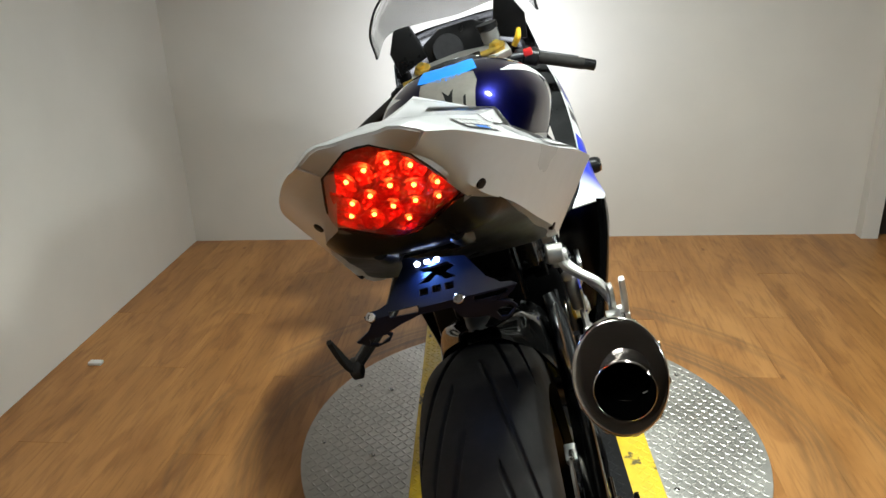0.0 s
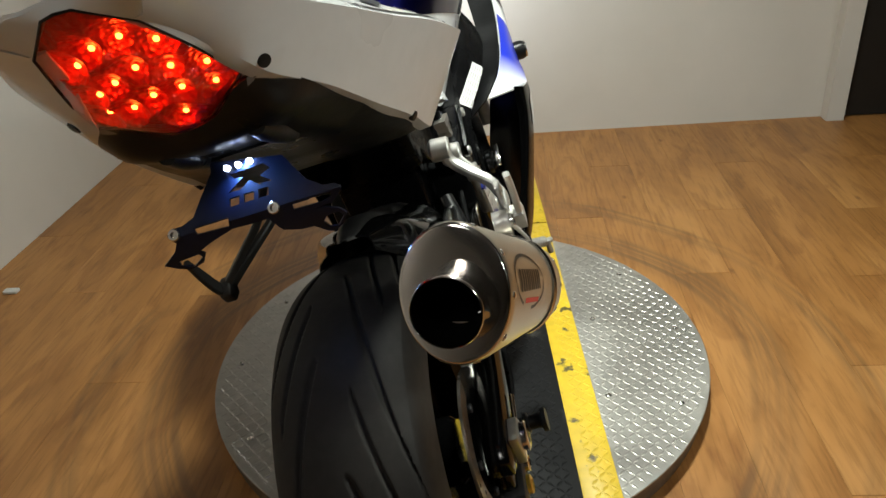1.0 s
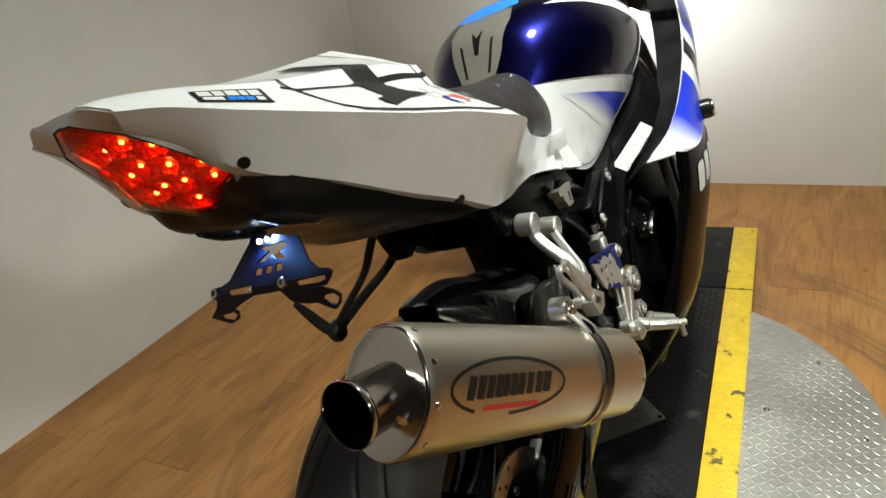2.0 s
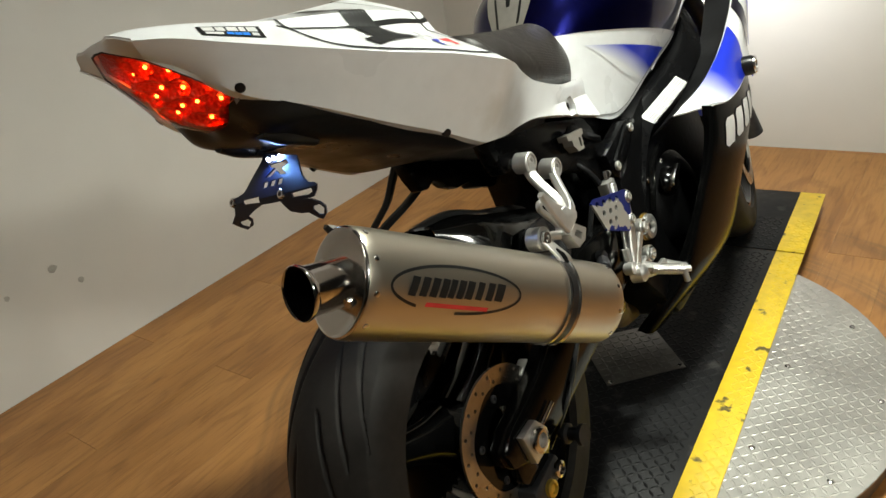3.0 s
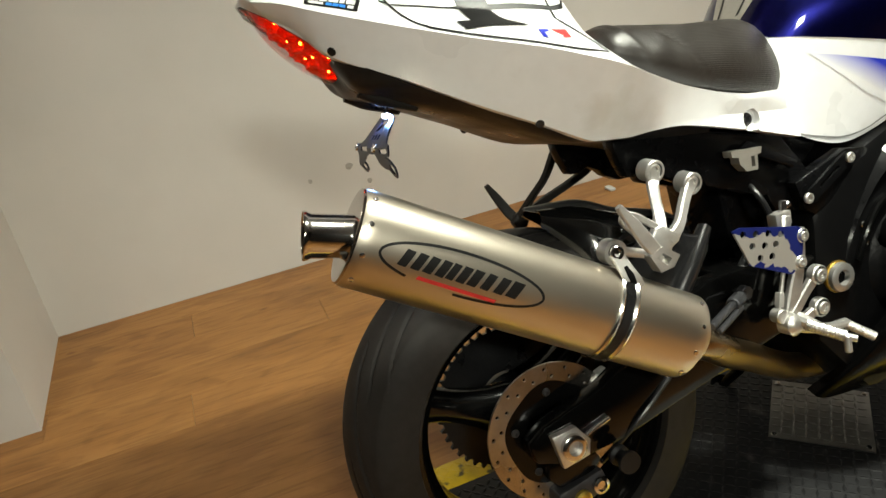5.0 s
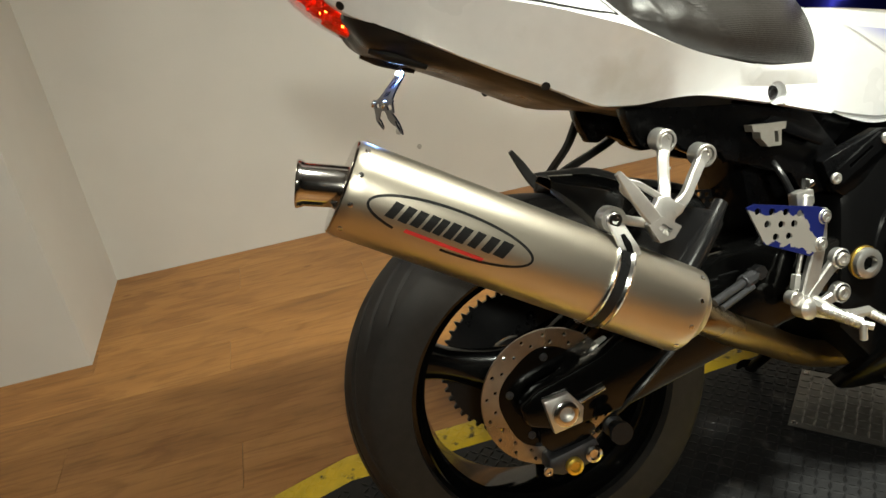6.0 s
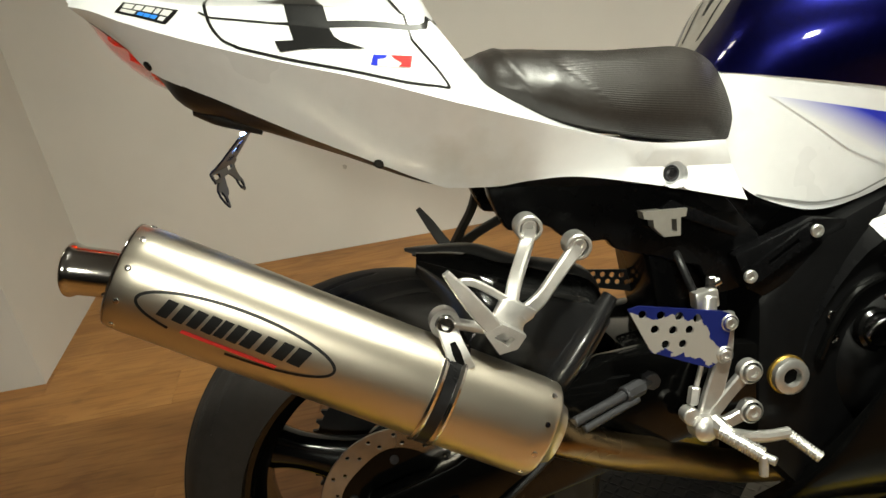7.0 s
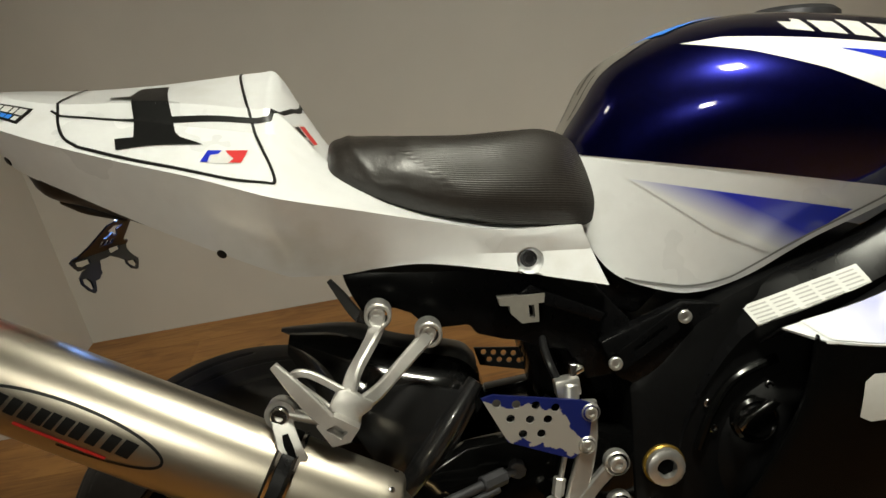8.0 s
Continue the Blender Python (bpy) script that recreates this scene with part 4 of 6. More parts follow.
slab(bm, yz(-0.085, [(0.47, 0.64), (0.455, 0.70), (0.475, 0.73), (0.52, 0.72), (0.60, 0.63), (0.56, 0.60)]), (0.17, 0, 0), bevel=0.006)
part("gap_filler", bm, FRAMEB, bike, "black filler behind the side cover")
# connector block under the cowl
bm = bmesh.new()
slab(bm, yz(0.112, [(0.375, 0.668), (0.435, 0.662), (0.432, 0.652), (0.425, 0.652), (0.422, 0.628), (0.40, 0.630), (0.388, 0.645), (0.388, 0.655), (0.376, 0.658)]), (0.02, 0, 0), holes=[yz(0.112, [(0.412, 0.652), (0.419, 0.651), (0.418, 0.634), (0.411, 0.635)])])
part("lock_bracket", bm, PAD, bike, "grey plastic lock bracket")
# perforated black guard seen over the hugger
bm = bmesh.new()
slab(bm, yz(-0.055, [(0.340, 0.557), (0.414, 0.543), (0.419, 0.505), (0.345, 0.528)]), (0.004, 0, 0), holes=[circle((-0.055, 0.354 + 0.015 * i + (0.007 if j else 0), 0.547 - 0.013 * j - 0.0035 * i), 0.0045, n=8) for i in range(4) for j in range(2)])
part("perforated_guard", bm, BLACKP, bike)

# -- engine, as far as it shows in the dark --
bm = bmesh.new()
slab(bm, yz(-0.17, [(0.50, 0.30), (0.52, 0.52), (0.62, 0.60), (0.80, 0.66), (1.0, 0.62), (1.02, 0.35), (0.90, 0.18), (0.60, 0.17)]), (0.30, 0, 0), bevel=0.02)
engine = part("engine", bm, ENGINE, bike, "dark engine block")
bm = bmesh.new()
lathe(bm, (0.10, 0.735, 0.385), (1, 0, 0), [(0, 0.115), (0.03, 0.11), (0.05, 0.085), (0.055, 0.06), (0.052, 0)], 40)
clutch = part("clutch_cover", bm, ENGINE, engine, "black clutch cover")
for k in range(9):
    w = 2 * math.pi * k / 9
    bolt((0.128, 0.735 + 0.102 * math.cos(w), 0.385 + 0.102 * math.sin(w)), (1, 0, 0), 0.006, clutch, DARKM)
bm = bmesh.new()
lathe(bm, (0.148, 0.672, 0.452), (1, 0, 0.1), [(0, 0.031), (0.010, 0.030), (0.014, 0.026), (0.012, 0.023), (0.017, 0.020), (0.019, 0.0)], 28)
oil = part("oil_cap", bm, BLACKG, engine, "black glossy oil filler cap")
bm = bmesh.new()
slab(bm, [(0.164, 0.642, 0.456), (0.164, 0.655, 0.468), (0.164, 0.690, 0.482), (0.164, 0.700, 0.478), (0.164, 0.690, 0.470), (0.164, 0.660, 0.456), (0.164, 0.646, 0.448)], (0.012, 0, 0), bevel=0.002)
part("cap_grip", bm, CHROME, oil, "bright worn grip")
for y, z in ((0.622, 0.478), (0.625, 0.442), (0.702, 0.424), (0.705, 0.486)):
    bolt((0.132, y, z), (1, 0, 0), 0.006, engine, CHROME)
bm = bmesh.new()
tube(bm, [(0.134, 0.60, 0.42), (0.138, 0.625, 0.47), (0.136, 0.66, 0.505), (0.13, 0.72, 0.52)], 0.007, 10, smooth_n=16)
part("breather_hose", bm, BLACKG, engine, "glossy black hose")

# pivot
bm = bmesh.new()
lathe(bm, (0.128, 0.553, 0.405), (1, 0, 0), [(0, 0.028), (0.006, 0.028), (0.008, 0.026), (0.006, 0.023), (0.006, 0.02)], 32)
piv = part("pivot_boss", bm, material("dull_gold", (0.28, 0.17, 0.03), 0.4, metal=0.8, grain=0.3, scale=60), bike, "gold pivot boss")
bm = bmesh.new()
lathe(bm, (0.133, 0.553, 0.405), (1, 0, 0), [(0, 0.026), (0.011, 0.025), (0.013, 0.021), (0.013, 0.0135), (0.003, 0.012), (0.003, 0)], 16)
nut = part("pivot_nut", bm, SILVER, piv, "silver castellated pivot nut")
bm = bmesh.new()
lathe(bm, (0.1365, 0.553, 0.405), (1, 0, 0), [(0, 0.0125), (0.0006, 0.0125), (0.0006, 0)], 6)
part("socket", bm, HOLE, nut, "flat black hexagon for the dark of a socket")

# -- swingarm --
for s in (1, -1):
    bm = bmesh.new()
    slab(bm, yz(s * 0.122, [(-0.055, 0.292), (-0.06, 0.325), (-0.03, 0.345), (0.08, 0.372), (0.20, 0.43), (0.30, 0.475), (0.42, 0.478), (0.54, 0.45), (0.58, 0.405), (0.54, 0.36), (0.40, 0.335), (0.10, 0.275), (0.0, 0.27)]), (-s * 0.036, 0, 0), bevel=0.006)
    part("swingarm_side", bm, BLACKG, bike, "gloss black swingarm beam", angle=40)
bm = bmesh.new()
box(bm, (-0.1, 0.345, 0.36), (0.1, 0.42, 0.47), 0.01)
part("swingarm_bridge", bm, BLACKG, bike)
CARBON = material("carbon_weave", (0.009, 0.009, 0.0095), 0.28, coat=0.5, grain=0.5, scale=420)
nt = CARBON.node_tree
tc, wv, bp = nt.nodes.new("ShaderNodeTexCoord"), nt.nodes.new("ShaderNodeTexWave"), nt.nodes.new("ShaderNodeMapRange")
wv.bands_direction = "DIAGONAL"
wv.inputs["Scale"].default_value = 320
bp.inputs[3].default_value, bp.inputs[4].default_value = 0.20, 0.34
nt.links.new(tc.outputs["Object"], wv.inputs[0])
nt.links.new(wv.outputs["Fac"], bp.inputs[0])
nt.links.new(bp.outputs[0], nt.nodes["Principled BSDF"].inputs["Roughness"])

# -- rear wheel --


def wheel(root, R, half, bead, rim_r, grooves, seg, steps, sign=1):
    """Tyre with cut tread grooves, rim, spokes and hub round the x axis at the root's origin."""
    bm = bmesh.new()
    prof = []
    for k in range(steps + 1):
        w = math.pi * (k / steps) - math.pi / 2
        s = math.sin(w)
        x = half * s * (1 - 0.10 * max(0, abs(s) - 0.8) / 0.2)
        drop = (R - bead) * (1 - math.cos(w) ** 0.75)
        prof.append((s, x, R - drop))
    prof = [(-1.2, -half * 0.72, bead - 0.004)] + prof + [(1.2, half * 0.72, bead - 0.004)]
    rows = []
    for i in range(seg):
        ph = 2 * math.pi * i / seg
        row = []
        for s, x, r in prof:
            a = abs(s)
            cut = 0.0
            if grooves and 0.10 < a < 0.84:
                u = (ph * grooves / (2 * math.pi) + (0.5 if s > 0 else 0)) % 1.0
                f = 0.18 + 1.7 * (a - 0.1) ** 1.2
                d = min(abs(u - f % 1.0), 1 - abs(u - f % 1.0)) * 2 * math.pi / grooves * R
                wd = 0.017 * min(1, (0.86 - a) / 0.3, (a - 0.08) / 0.1)
                if d < wd:
                    cut = 0.0055 * (1 - (d / wd) ** 2) ** 0.5
                if 0.25 < a < 0.62:
                    g = 0.85 + 1.6 * (a - 0.25)
                    d = min(abs(u - g % 1.0), 1 - abs(u - g % 1.0)) * 2 * math.pi / grooves * R
                    if d < 0.013:
                        cut = max(cut, 0.005 * (1 - (d / 0.013) ** 2) ** 0.5)
            rr = r - cut
            row.append((x, rr * math.cos(ph), rr * math.sin(ph)))
        rows.append(row)
    grid_faces(bm, rows, close_u=True)
    part("tyre", bm, RUBBER, root, "black rubber sport tyre with curved grooves", angle=70)
    bm = bmesh.new()
    h = half * 0.74
    lathe(bm, (0, 0, 0), (1, 0, 0), [(-h, bead + 0.004), (-h - 0.004, bead), (-h, bead - 0.010), (-h + 0.02, bead - 0.018), (-h + 0.03, bead - 0.03), (0, bead - 0.036), (h - 0.03, bead - 0.03), (h - 0.02, bead - 0.018), (h, bead - 0.010), (h + 0.004, bead), (h, bead + 0.004)], 96)
    rim = part("rim", bm, BLACKG, root, "gloss black cast rim", angle=40)
    for k in range(3):
        w = radians(155 + 120 * k)
        dy, dz = math.cos(w), math.sin(w)
        bm = bmesh.new()
        st = []
        for r, wy, wx in ((0.04, 0.05, 0.035), (0.09, 0.034, 0.032), (0.15, 0.028, 0.03), (bead - 0.025, 0.036, 0.036)):
            c = Vector((0, dy * r, dz * r))
            t = Vector((0, -dz, dy))
            st.append([c + t * wy * math.cos(q) + Vector((wx * math.sin(q), 0, 0)) for q in np.linspace(0, 2 * math.pi, 15)[:-1]])
        me_bm = skin(st, 12, 14, closed=True, curved_v=False)
        bm.free()
        part("spoke", me_bm, BLACKG, rim, angle=50)
    bm = bmesh.new()
    rod(bm, (-0.07, 0, 0), (0.07, 0, 0), 0.05, 32)
    part("hub", bm, BLACKG, rim)
    return rim


rear = new("rear_wheel")
rear.parent = bike
rear.matrix_basis = pose(-0.02, 0, AX)
rim = wheel(rear, 0.314, 0.105, 0.222, 0.2, 7, 420, 150)

# rear brake disc with drilled holes, on the right
bm = bmesh.new()
R0, R1 = 0.083, 0.113
n = 120
holes = []
prof = [(0, R0), (0, R1), (0.0045, R1), (0.0045, R0), (0, R0)]
slab(bm, [(0.098, R1 * math.cos(2 * math.pi * k / n), R1 * math.sin(2 * math.pi * k / n)) for k in range(n)], (0.0045, 0, 0),
     holes=[[(0.098, R0 * (1 + 0.03 * math.sin(10 * math.pi * k / 60)) * math.cos(2 * math.pi * k / 60), R0 * (1 + 0.03 * math.sin(10 * math.pi * k / 60)) * math.sin(2 * math.pi * k / 60)) for k in range(60)]] +
     [circle((0.098, r * math.cos(w), r * math.sin(w)), 0.0034, n=7) for k in range(18) for r, w in ((0.0915, 2 * math.pi * k / 18), (0.104, 2 * math.pi * (k + 0.33) / 18))])
disc = part("brake_disc", bm, STEEL, rear, "drilled steel brake disc")
bm = bmesh.new()
lathe(bm, (0.096, 0, 0), (1, 0, 0), [(0.002, 0.088), (0.006, 0.084), (0.006, 0.05), (0.002, 0.046)], 40)
part("disc_carrier", bm, BLACKG, disc)
for k in range(5):
    w = 2 * math.pi * k / 5 + 0.3
    bolt((0.101, 0.068 * math.cos(w), 0.068 * math.sin(w)), (1, 0, 0), 0.0065, disc, DARKM)
# sprocket on the left
bm = bmesh.new()
n = 45
ring = []
for k in range(n):
    for f, r in ((0, 0.128), (0.25, 0.128), (0.45, 0.136), (0.6, 0.136), (0.8, 0.128)):
        w = 2 * math.pi * (k + f) / n
        ring.append((-0.082, r * math.cos(w), r * math.sin(w)))
slab(bm, ring, (0.007, 0, 0), holes=[circle((-0.082, 0, 0), 0.05, n=24)])
part("sprocket", bm, BLACKP, rear, "black toothed sprocket")
# axle block and nut
bm = bmesh.new()
slab(bm, [(0.122, -0.028, AX + 0.020), (0.122, 0.014, AX + 0.023), (0.122, 0.034, AX - 0.006), (0.122, 0.028, AX - 0.030), (0.122, -0.019, AX - 0.036)], (0.014, 0, 0), bevel=0.002)
block = part("axle_block", bm, SILVER, bike, "silver axle adjuster block")
bm = bmesh.new()
lathe(bm, (0.136, 0.002, AX - 0.005), (1, 0, 0), [(0, 0.021), (0.008, 0.021), (0.010, 0.018), (0.010, 0.012), (-0.004, 0.011), (-0.004, 0)], 24)
part("axle_nut", bm, CHROME, block)
bm = bmesh.new()
rod(bm, (0.129, 0.03, AX), (0.129, 0.075, AX + 0.012), 0.004)
part("adjuster", bm, CHROME, block)
# lug on the swingarm's inner face
bm = bmesh.new()
slab(bm, yz(0.066, [(0.078, 0.372), (0.112, 0.382), (0.118, 0.366), (0.100, 0.352), (0.084, 0.358)]), (0.02, 0, 0), bevel=0.003)
part("swingarm_lug", bm, SILVER, bike, "bare silver lug")
# caliper and bracket
bm = bmesh.new()
slab(bm, yz(0.062, [(-0.030, 0.226), (-0.034, 0.202), (-0.012, 0.192), (0.036, 0.198), (0.058, 0.216), (0.052, 0.240), (0.02, 0.234), (-0.008, 0.229)]), (0.055, 0, 0), bevel=0.006)
cal = part("brake_caliper", bm, DARKM, bike, "dark two-piston brake caliper with gold caps")
for y, z in ((0.008, 0.205), (0.042, 0.216)):
    bm = bmesh.new()
    lathe(bm, (0.115, y, z), (1, 0, 0), [(0, 0.015), (0.008, 0.014), (0.010, 0.009), (0.006, 0.007), (0.006, 0)], 24)
    part("piston_cap", bm, GOLD if y < 0.02 else CHROME, cal)
bolt((0.115, -0.035, 0.208), (1, 0, 0), 0.008, cal, CHROME)
bm = bmesh.new()
slab(bm, yz(0.088, [(-0.03, 0.29), (0.03, 0.30), (0.06, 0.25), (0.04, 0.235), (-0.02, 0.23), (-0.035, 0.25)]), (0.02, 0, 0), bevel=0.004)
part("caliper_bracket", bm, BLACKG, bike)
bm = bmesh.new()
tube(bm, [(0.1, 0.06, 0.24), (0.125, 0.13, 0.30), (0.12, 0.22, 0.36), (0.11, 0.34, 0.44), (0.11, 0.42, 0.52)], 0.005, 8, smooth_n=24)
part("brake_hose", bm, BLACKP, bike)

# paddock-stand bobbins on the swingarm
for s in (1, -1):
    bm = bmesh.new()
    lathe(bm, (s * 0.122, 0.075, 0.262), (s, 0, 0), [(0, 0.0), (0, 0.009), (0.008, 0.010), (0.010, 0.017), (0.016, 0.017), (0.019, 0.011), (0.036, 0.011), (0.039, 0.018), (0.046, 0.018), (0.046, 0)], 20)
    part("bobbin", bm, BLACKP, bike, "black plastic paddock-stand bobbin")
# hugger
GLOSSE = material("clear_coated_black", (0.006, 0.006, 0.006), 0.14, coat=0.8, grain=0.3, scale=90, rough_var=0.05)
# Greyer than the shell: light on the top is put into the colour.
HUGM = material("satin_black_lit_grey", (0.035, 0.034, 0.033), 0.42, grain=0.25, scale=60, rough_var=0.08)
HUG = [(0.085, 0.647, 0.35, 0.2), (0.15, 0.636, 0.75, 0.6), (0.20, 0.614, 0.95, 0.9), (0.26, 0.590, 1.0, 1.0), (0.315, 0.570, 1.0, 1.0), (0.335, 0.545, 0.95, 1.0), (0.342, 0.51, 0.9, 1.0)]
st = []
for y, z, k, m in HUG:
    n_ = Vector((0, y, z - AX)).normalized()
    st.append([(x * k - 0.01, y + n_.y * d * m, z + n_.z * d * m) for x, d in ((-0.092, -0.075), (-0.088, -0.04), (-0.076, -0.014), (-0.040, -0.003), (0, 0.002), (0.040, 0.001), (0.074, -0.010), (0.096, -0.035), (0.104, -0.08), (0.105, -0.13))])
bm = thicken(skin(st, 40, 28), 0.003)
hug = part("hugger", bm, GLOSSE, bike, "gloss black rear hugger, its top fin greyed as if lit", angle=60)
st = []
for y, z, w, d in ((0.071, 0.653, 0.006, 0.004), (0.10, 0.650, 0.020, 0.012), (0.17, 0.640, 0.034, 0.022), (0.229, 0.611, 0.046, 0.026), (0.292, 0.590, 0.052, 0.028), (0.325, 0.576, 0.052, 0.028), (0.338, 0.558, 0.046, 0.026)):
    st.append([(-0.008 + w * u, y - 0.2 * v * d, z - v * d) for u, v in ((-1, 1), (-0.86, 0.42), (-0.5, 0.08), (0, 0), (0.5, 0.08), (0.86, 0.42), (1, 1))])
bm = thicken(skin(st, 36, 21), 0.0025)
part("top_fin", bm, HUGM, hug, "satin top fin, its grey holding the light on it", angle=60)
bm = bmesh.new()
slab(bm, yz(0.099, [(0.150, 0.54), (0.20, 0.572), (0.25, 0.572), (0.31, 0.548), (0.325, 0.525), (0.255, 0.43), (0.22, 0.43), (0.18, 0.47)]), (0.012, 0, 0), bevel=0.005)
part("hugger_wing", bm, CARBON, hug, "carbon side wing")
bm = bmesh.new()
tube(bm, [(0.098, 0.330, 0.556), (0.108, 0.290, 0.514), (0.110, 0.240, 0.458), (0.106, 0.205, 0.42)], [0.011, 0.016, 0.018, 0.017], 14, smooth_n=16)
part("hugger_edge", bm, CARBON, hug, "rolled carbon front edge")

# -- exhaust --
E0, E1 = Vector((0.180, -0.2517, 0.7215)), Vector((0.197, 0.188, 0.437))
ed = (E1 - E0).normalized()
eup = Vector((0.08, 0.0, 1.0))
EL = (E1 - E0).length
bm = bmesh.new()
CR, OV = 0.0487, 1.26
lathe(bm, E0, ed, [(0.0, CR - 0.003), (0.0, CR), (0.004, CR + 0.0015), (0.02, CR + 0.002), (EL - 0.02, CR + 0.002), (EL - 0.004, CR + 0.0015), (EL, CR), (EL, CR - 0.003)], 72, oval=OV, up=eup)
can = part("muffler", bm, TITAN, bike, "brushed titanium oval muffler can", angle=50)
can_tree = tree_of(can)
bm = bmesh.new()
lathe(bm, E0, ed, [(0.001, CR + 0.0008), (-0.0015, CR + 0.0002), (-0.0024, CR - 0.001), (-0.0026, CR - 0.003), (-0.0026, 0.034), (-0.0026, 0.0)], 72, oval=OV, up=eup)
part("end_cap", bm, POLISH, can, "polished end cap", angle=50)
bm = bmesh.new()
lathe(bm, E1, -ed, [(0.001, CR - 0.001), (-0.003, CR - 0.003), (-0.008, CR - 0.014), (-0.02, 0.03), (-0.025, 0.0)], 64, oval=OV, up=eup)
part("front_cap", bm, TITAN, can, angle=50)
T0, T1 = Vector((0.180, -0.3062, 0.7380)), Vector((0.1875, -0.238, 0.7175))
td = (T1 - T0).normalized()
bm = bmesh.new()
lathe(bm, T0, td, [(0.006, 0.0282), (0.0, 0.0292), (-0.0008, 0.0299), (0.0, 0.0306), (0.002, 0.0309), (0.006, 0.0296), (0.010, 0.0277), (0.07, 0.0270)], 64)
outl = part("outlet_pipe", bm, POLISH, can, "polished outlet tip", angle=50)
bm = bmesh.new()
lathe(bm, T0, td, [(0.0015, 0.0288), (0.010, 0.0262), (0.047, 0.0258), (0.048, 0)], 40)
part("bore", bm, HOLE, outl, "black lining closing the outlet")
bm = bmesh.new()
rod(bm, E0 + Vector((0.021, -0.002, -0.014)), E0 + Vector((0.022, -0.021, -0.0165)), 0.0062, 6)
part("clamp_screw", bm, CHROME, outl)
for d in (0.012, EL - 0.012):
    for k in range(10):
        w = 2 * math.pi * (k + 0.25) / 10
        b_ = (eup - ed * eup.dot(ed)).normalized()
        a_ = b_.cross(ed)
        p = E0 + ed * d + a_ * (CR + 0.001) * math.cos(w) + b_ * (CR + 0.001) * OV * math.sin(w)
        nrm = (a_ * math.cos(w) + b_ * math.sin(w) / OV).normalized()
        bm = bmesh.new()
        lathe(bm, p, nrm, [(0, 0.0042), (0.0018, 0.0034), (0.0026, 0)], 10)
        part("rivet", bm, CHROME, can)
# strap and its hanger
SD = 0.385
bm = bmesh.new()
lathe(bm, E0 + ed * SD, ed, [(-0.0145, CR + 0.002), (-0.0145, CR + 0.0045), (-0.0115, CR + 0.0058), (-0.0085, CR + 0.0045), (-0.007, CR + 0.0035), (0.007, CR + 0.0035), (0.0085, CR + 0.0045), (0.0115, CR + 0.0058), (0.0145, CR + 0.0045), (0.0145, CR + 0.002)], 72, oval=OV, up=eup)
strap = part("strap", bm, CHROME, can, "polished strap", angle=40)
bm = bmesh.new()
lathe(bm, E0 + ed * SD, ed, [(-0.007, CR + 0.0044), (0.007, CR + 0.0044)], 72, oval=OV, up=eup)
part("strap_liner", bm, BLACKP, strap, "black rubber liner")
top = Vector((0.207, 0.094, 0.598))
foot = E0 + ed * SD + (eup - ed * eup.dot(ed)).normalized() * (CR * OV) + Vector((0.026, 0, -0.020))
bm = bmesh.new()
bar(bm, [foot, foot.lerp(top, 0.4) + Vector((0.006, 0, 0)), top + Vector((0.002, 0, 0))], [0.030, 0.027, 0.024], 0.005, ed)
part("strap_ear", bm, SILVER, strap, angle=40)
bm = bmesh.new()
bar(bm, [foot.lerp(top, 0.05) + Vector((0.0035, 0, 0.001)), foot.lerp(top, 0.4) + Vector((0.0095, 0, 0.001)), foot.lerp(top, 0.62) + Vector((0.0075, 0, 0.001))], [0.008, 0.010, 0.007], 0.002, ed)
part("slot", bm, HOLE, strap, "flat black bar for the dark of a slot")
bm = bmesh.new()
lathe(bm, top - Vector((0.018, 0, 0)), (1, 0, 0), [(0, 0.012), (0, 0.018), (0.022, 0.018), (0.022, 0.012)], 24)
part("hanger_eye", bm, SILVER, strap)
bolt(top + Vector((0.003, 0, 0)), (1, 0, 0), 0.011, strap, CHROME)


# badge: an oval line with plain slanted bars for the maker's letters
def can_film(name, u, v, mat, label="", lift=0.001, size=0.012):
    """Points u along the can and v up its side, from the badge's middle."""
    b_ = (eup - ed * eup.dot(ed)).normalized()
    a_ = b_.cross(ed)
    if a_.x < 0:
        a_ = -a_
    return [E0 + ed * (0.144 + p * 0.95) + b_ * (q + 0.0015) + a_ * 0.3 for p, q in zip(u, v)], -a_


for ring_r in (0,):
    w = np.linspace(0.62 * math.pi * -1 + 0.32, 2 * math.pi - 0.62 * math.pi - 0.32 - 0.0, 90)
    pts, way = can_film("", 0.119 * np.cos(w), 0.0275 * np.sin(w), INK)
    film_line("badge_ring", pts, 0.0035, way, can_tree, INK, can, "black oval badge line", 0.0006)
for x0, w0 in ((-0.090, 0.010), (-0.072, 0.010), (-0.055, 0.010), (-0.038, 0.010), (-0.023, 0.0085), (-0.008, 0.010), (0.008, 0.011), (0.028, 0.010), (0.048, 0.011), (0.066, 0.014)):
    pts, way = can_film("", [x0 + 0.005, x0 + w0 + 0.0075, x0 + w0 - 0.001, x0 - 0.0035], [0.0125, 0.0115, -0.0105, -0.0095], INK)
    decal("letter_bar", pts, way, can_tree, INK, can, "plain black lettering bar", 0.0008, 0.01)
pts, way = can_film("", [-0.060, 0.055, 0.053, -0.062], [-0.0165, -0.0185, -0.0235, -0.0215], REDINK)
decal("badge_line", pts, way, can_tree, REDINK, can, "thin red lettering bar", 0.0008, 0.01)
# link pipe
bm = bmesh.new()
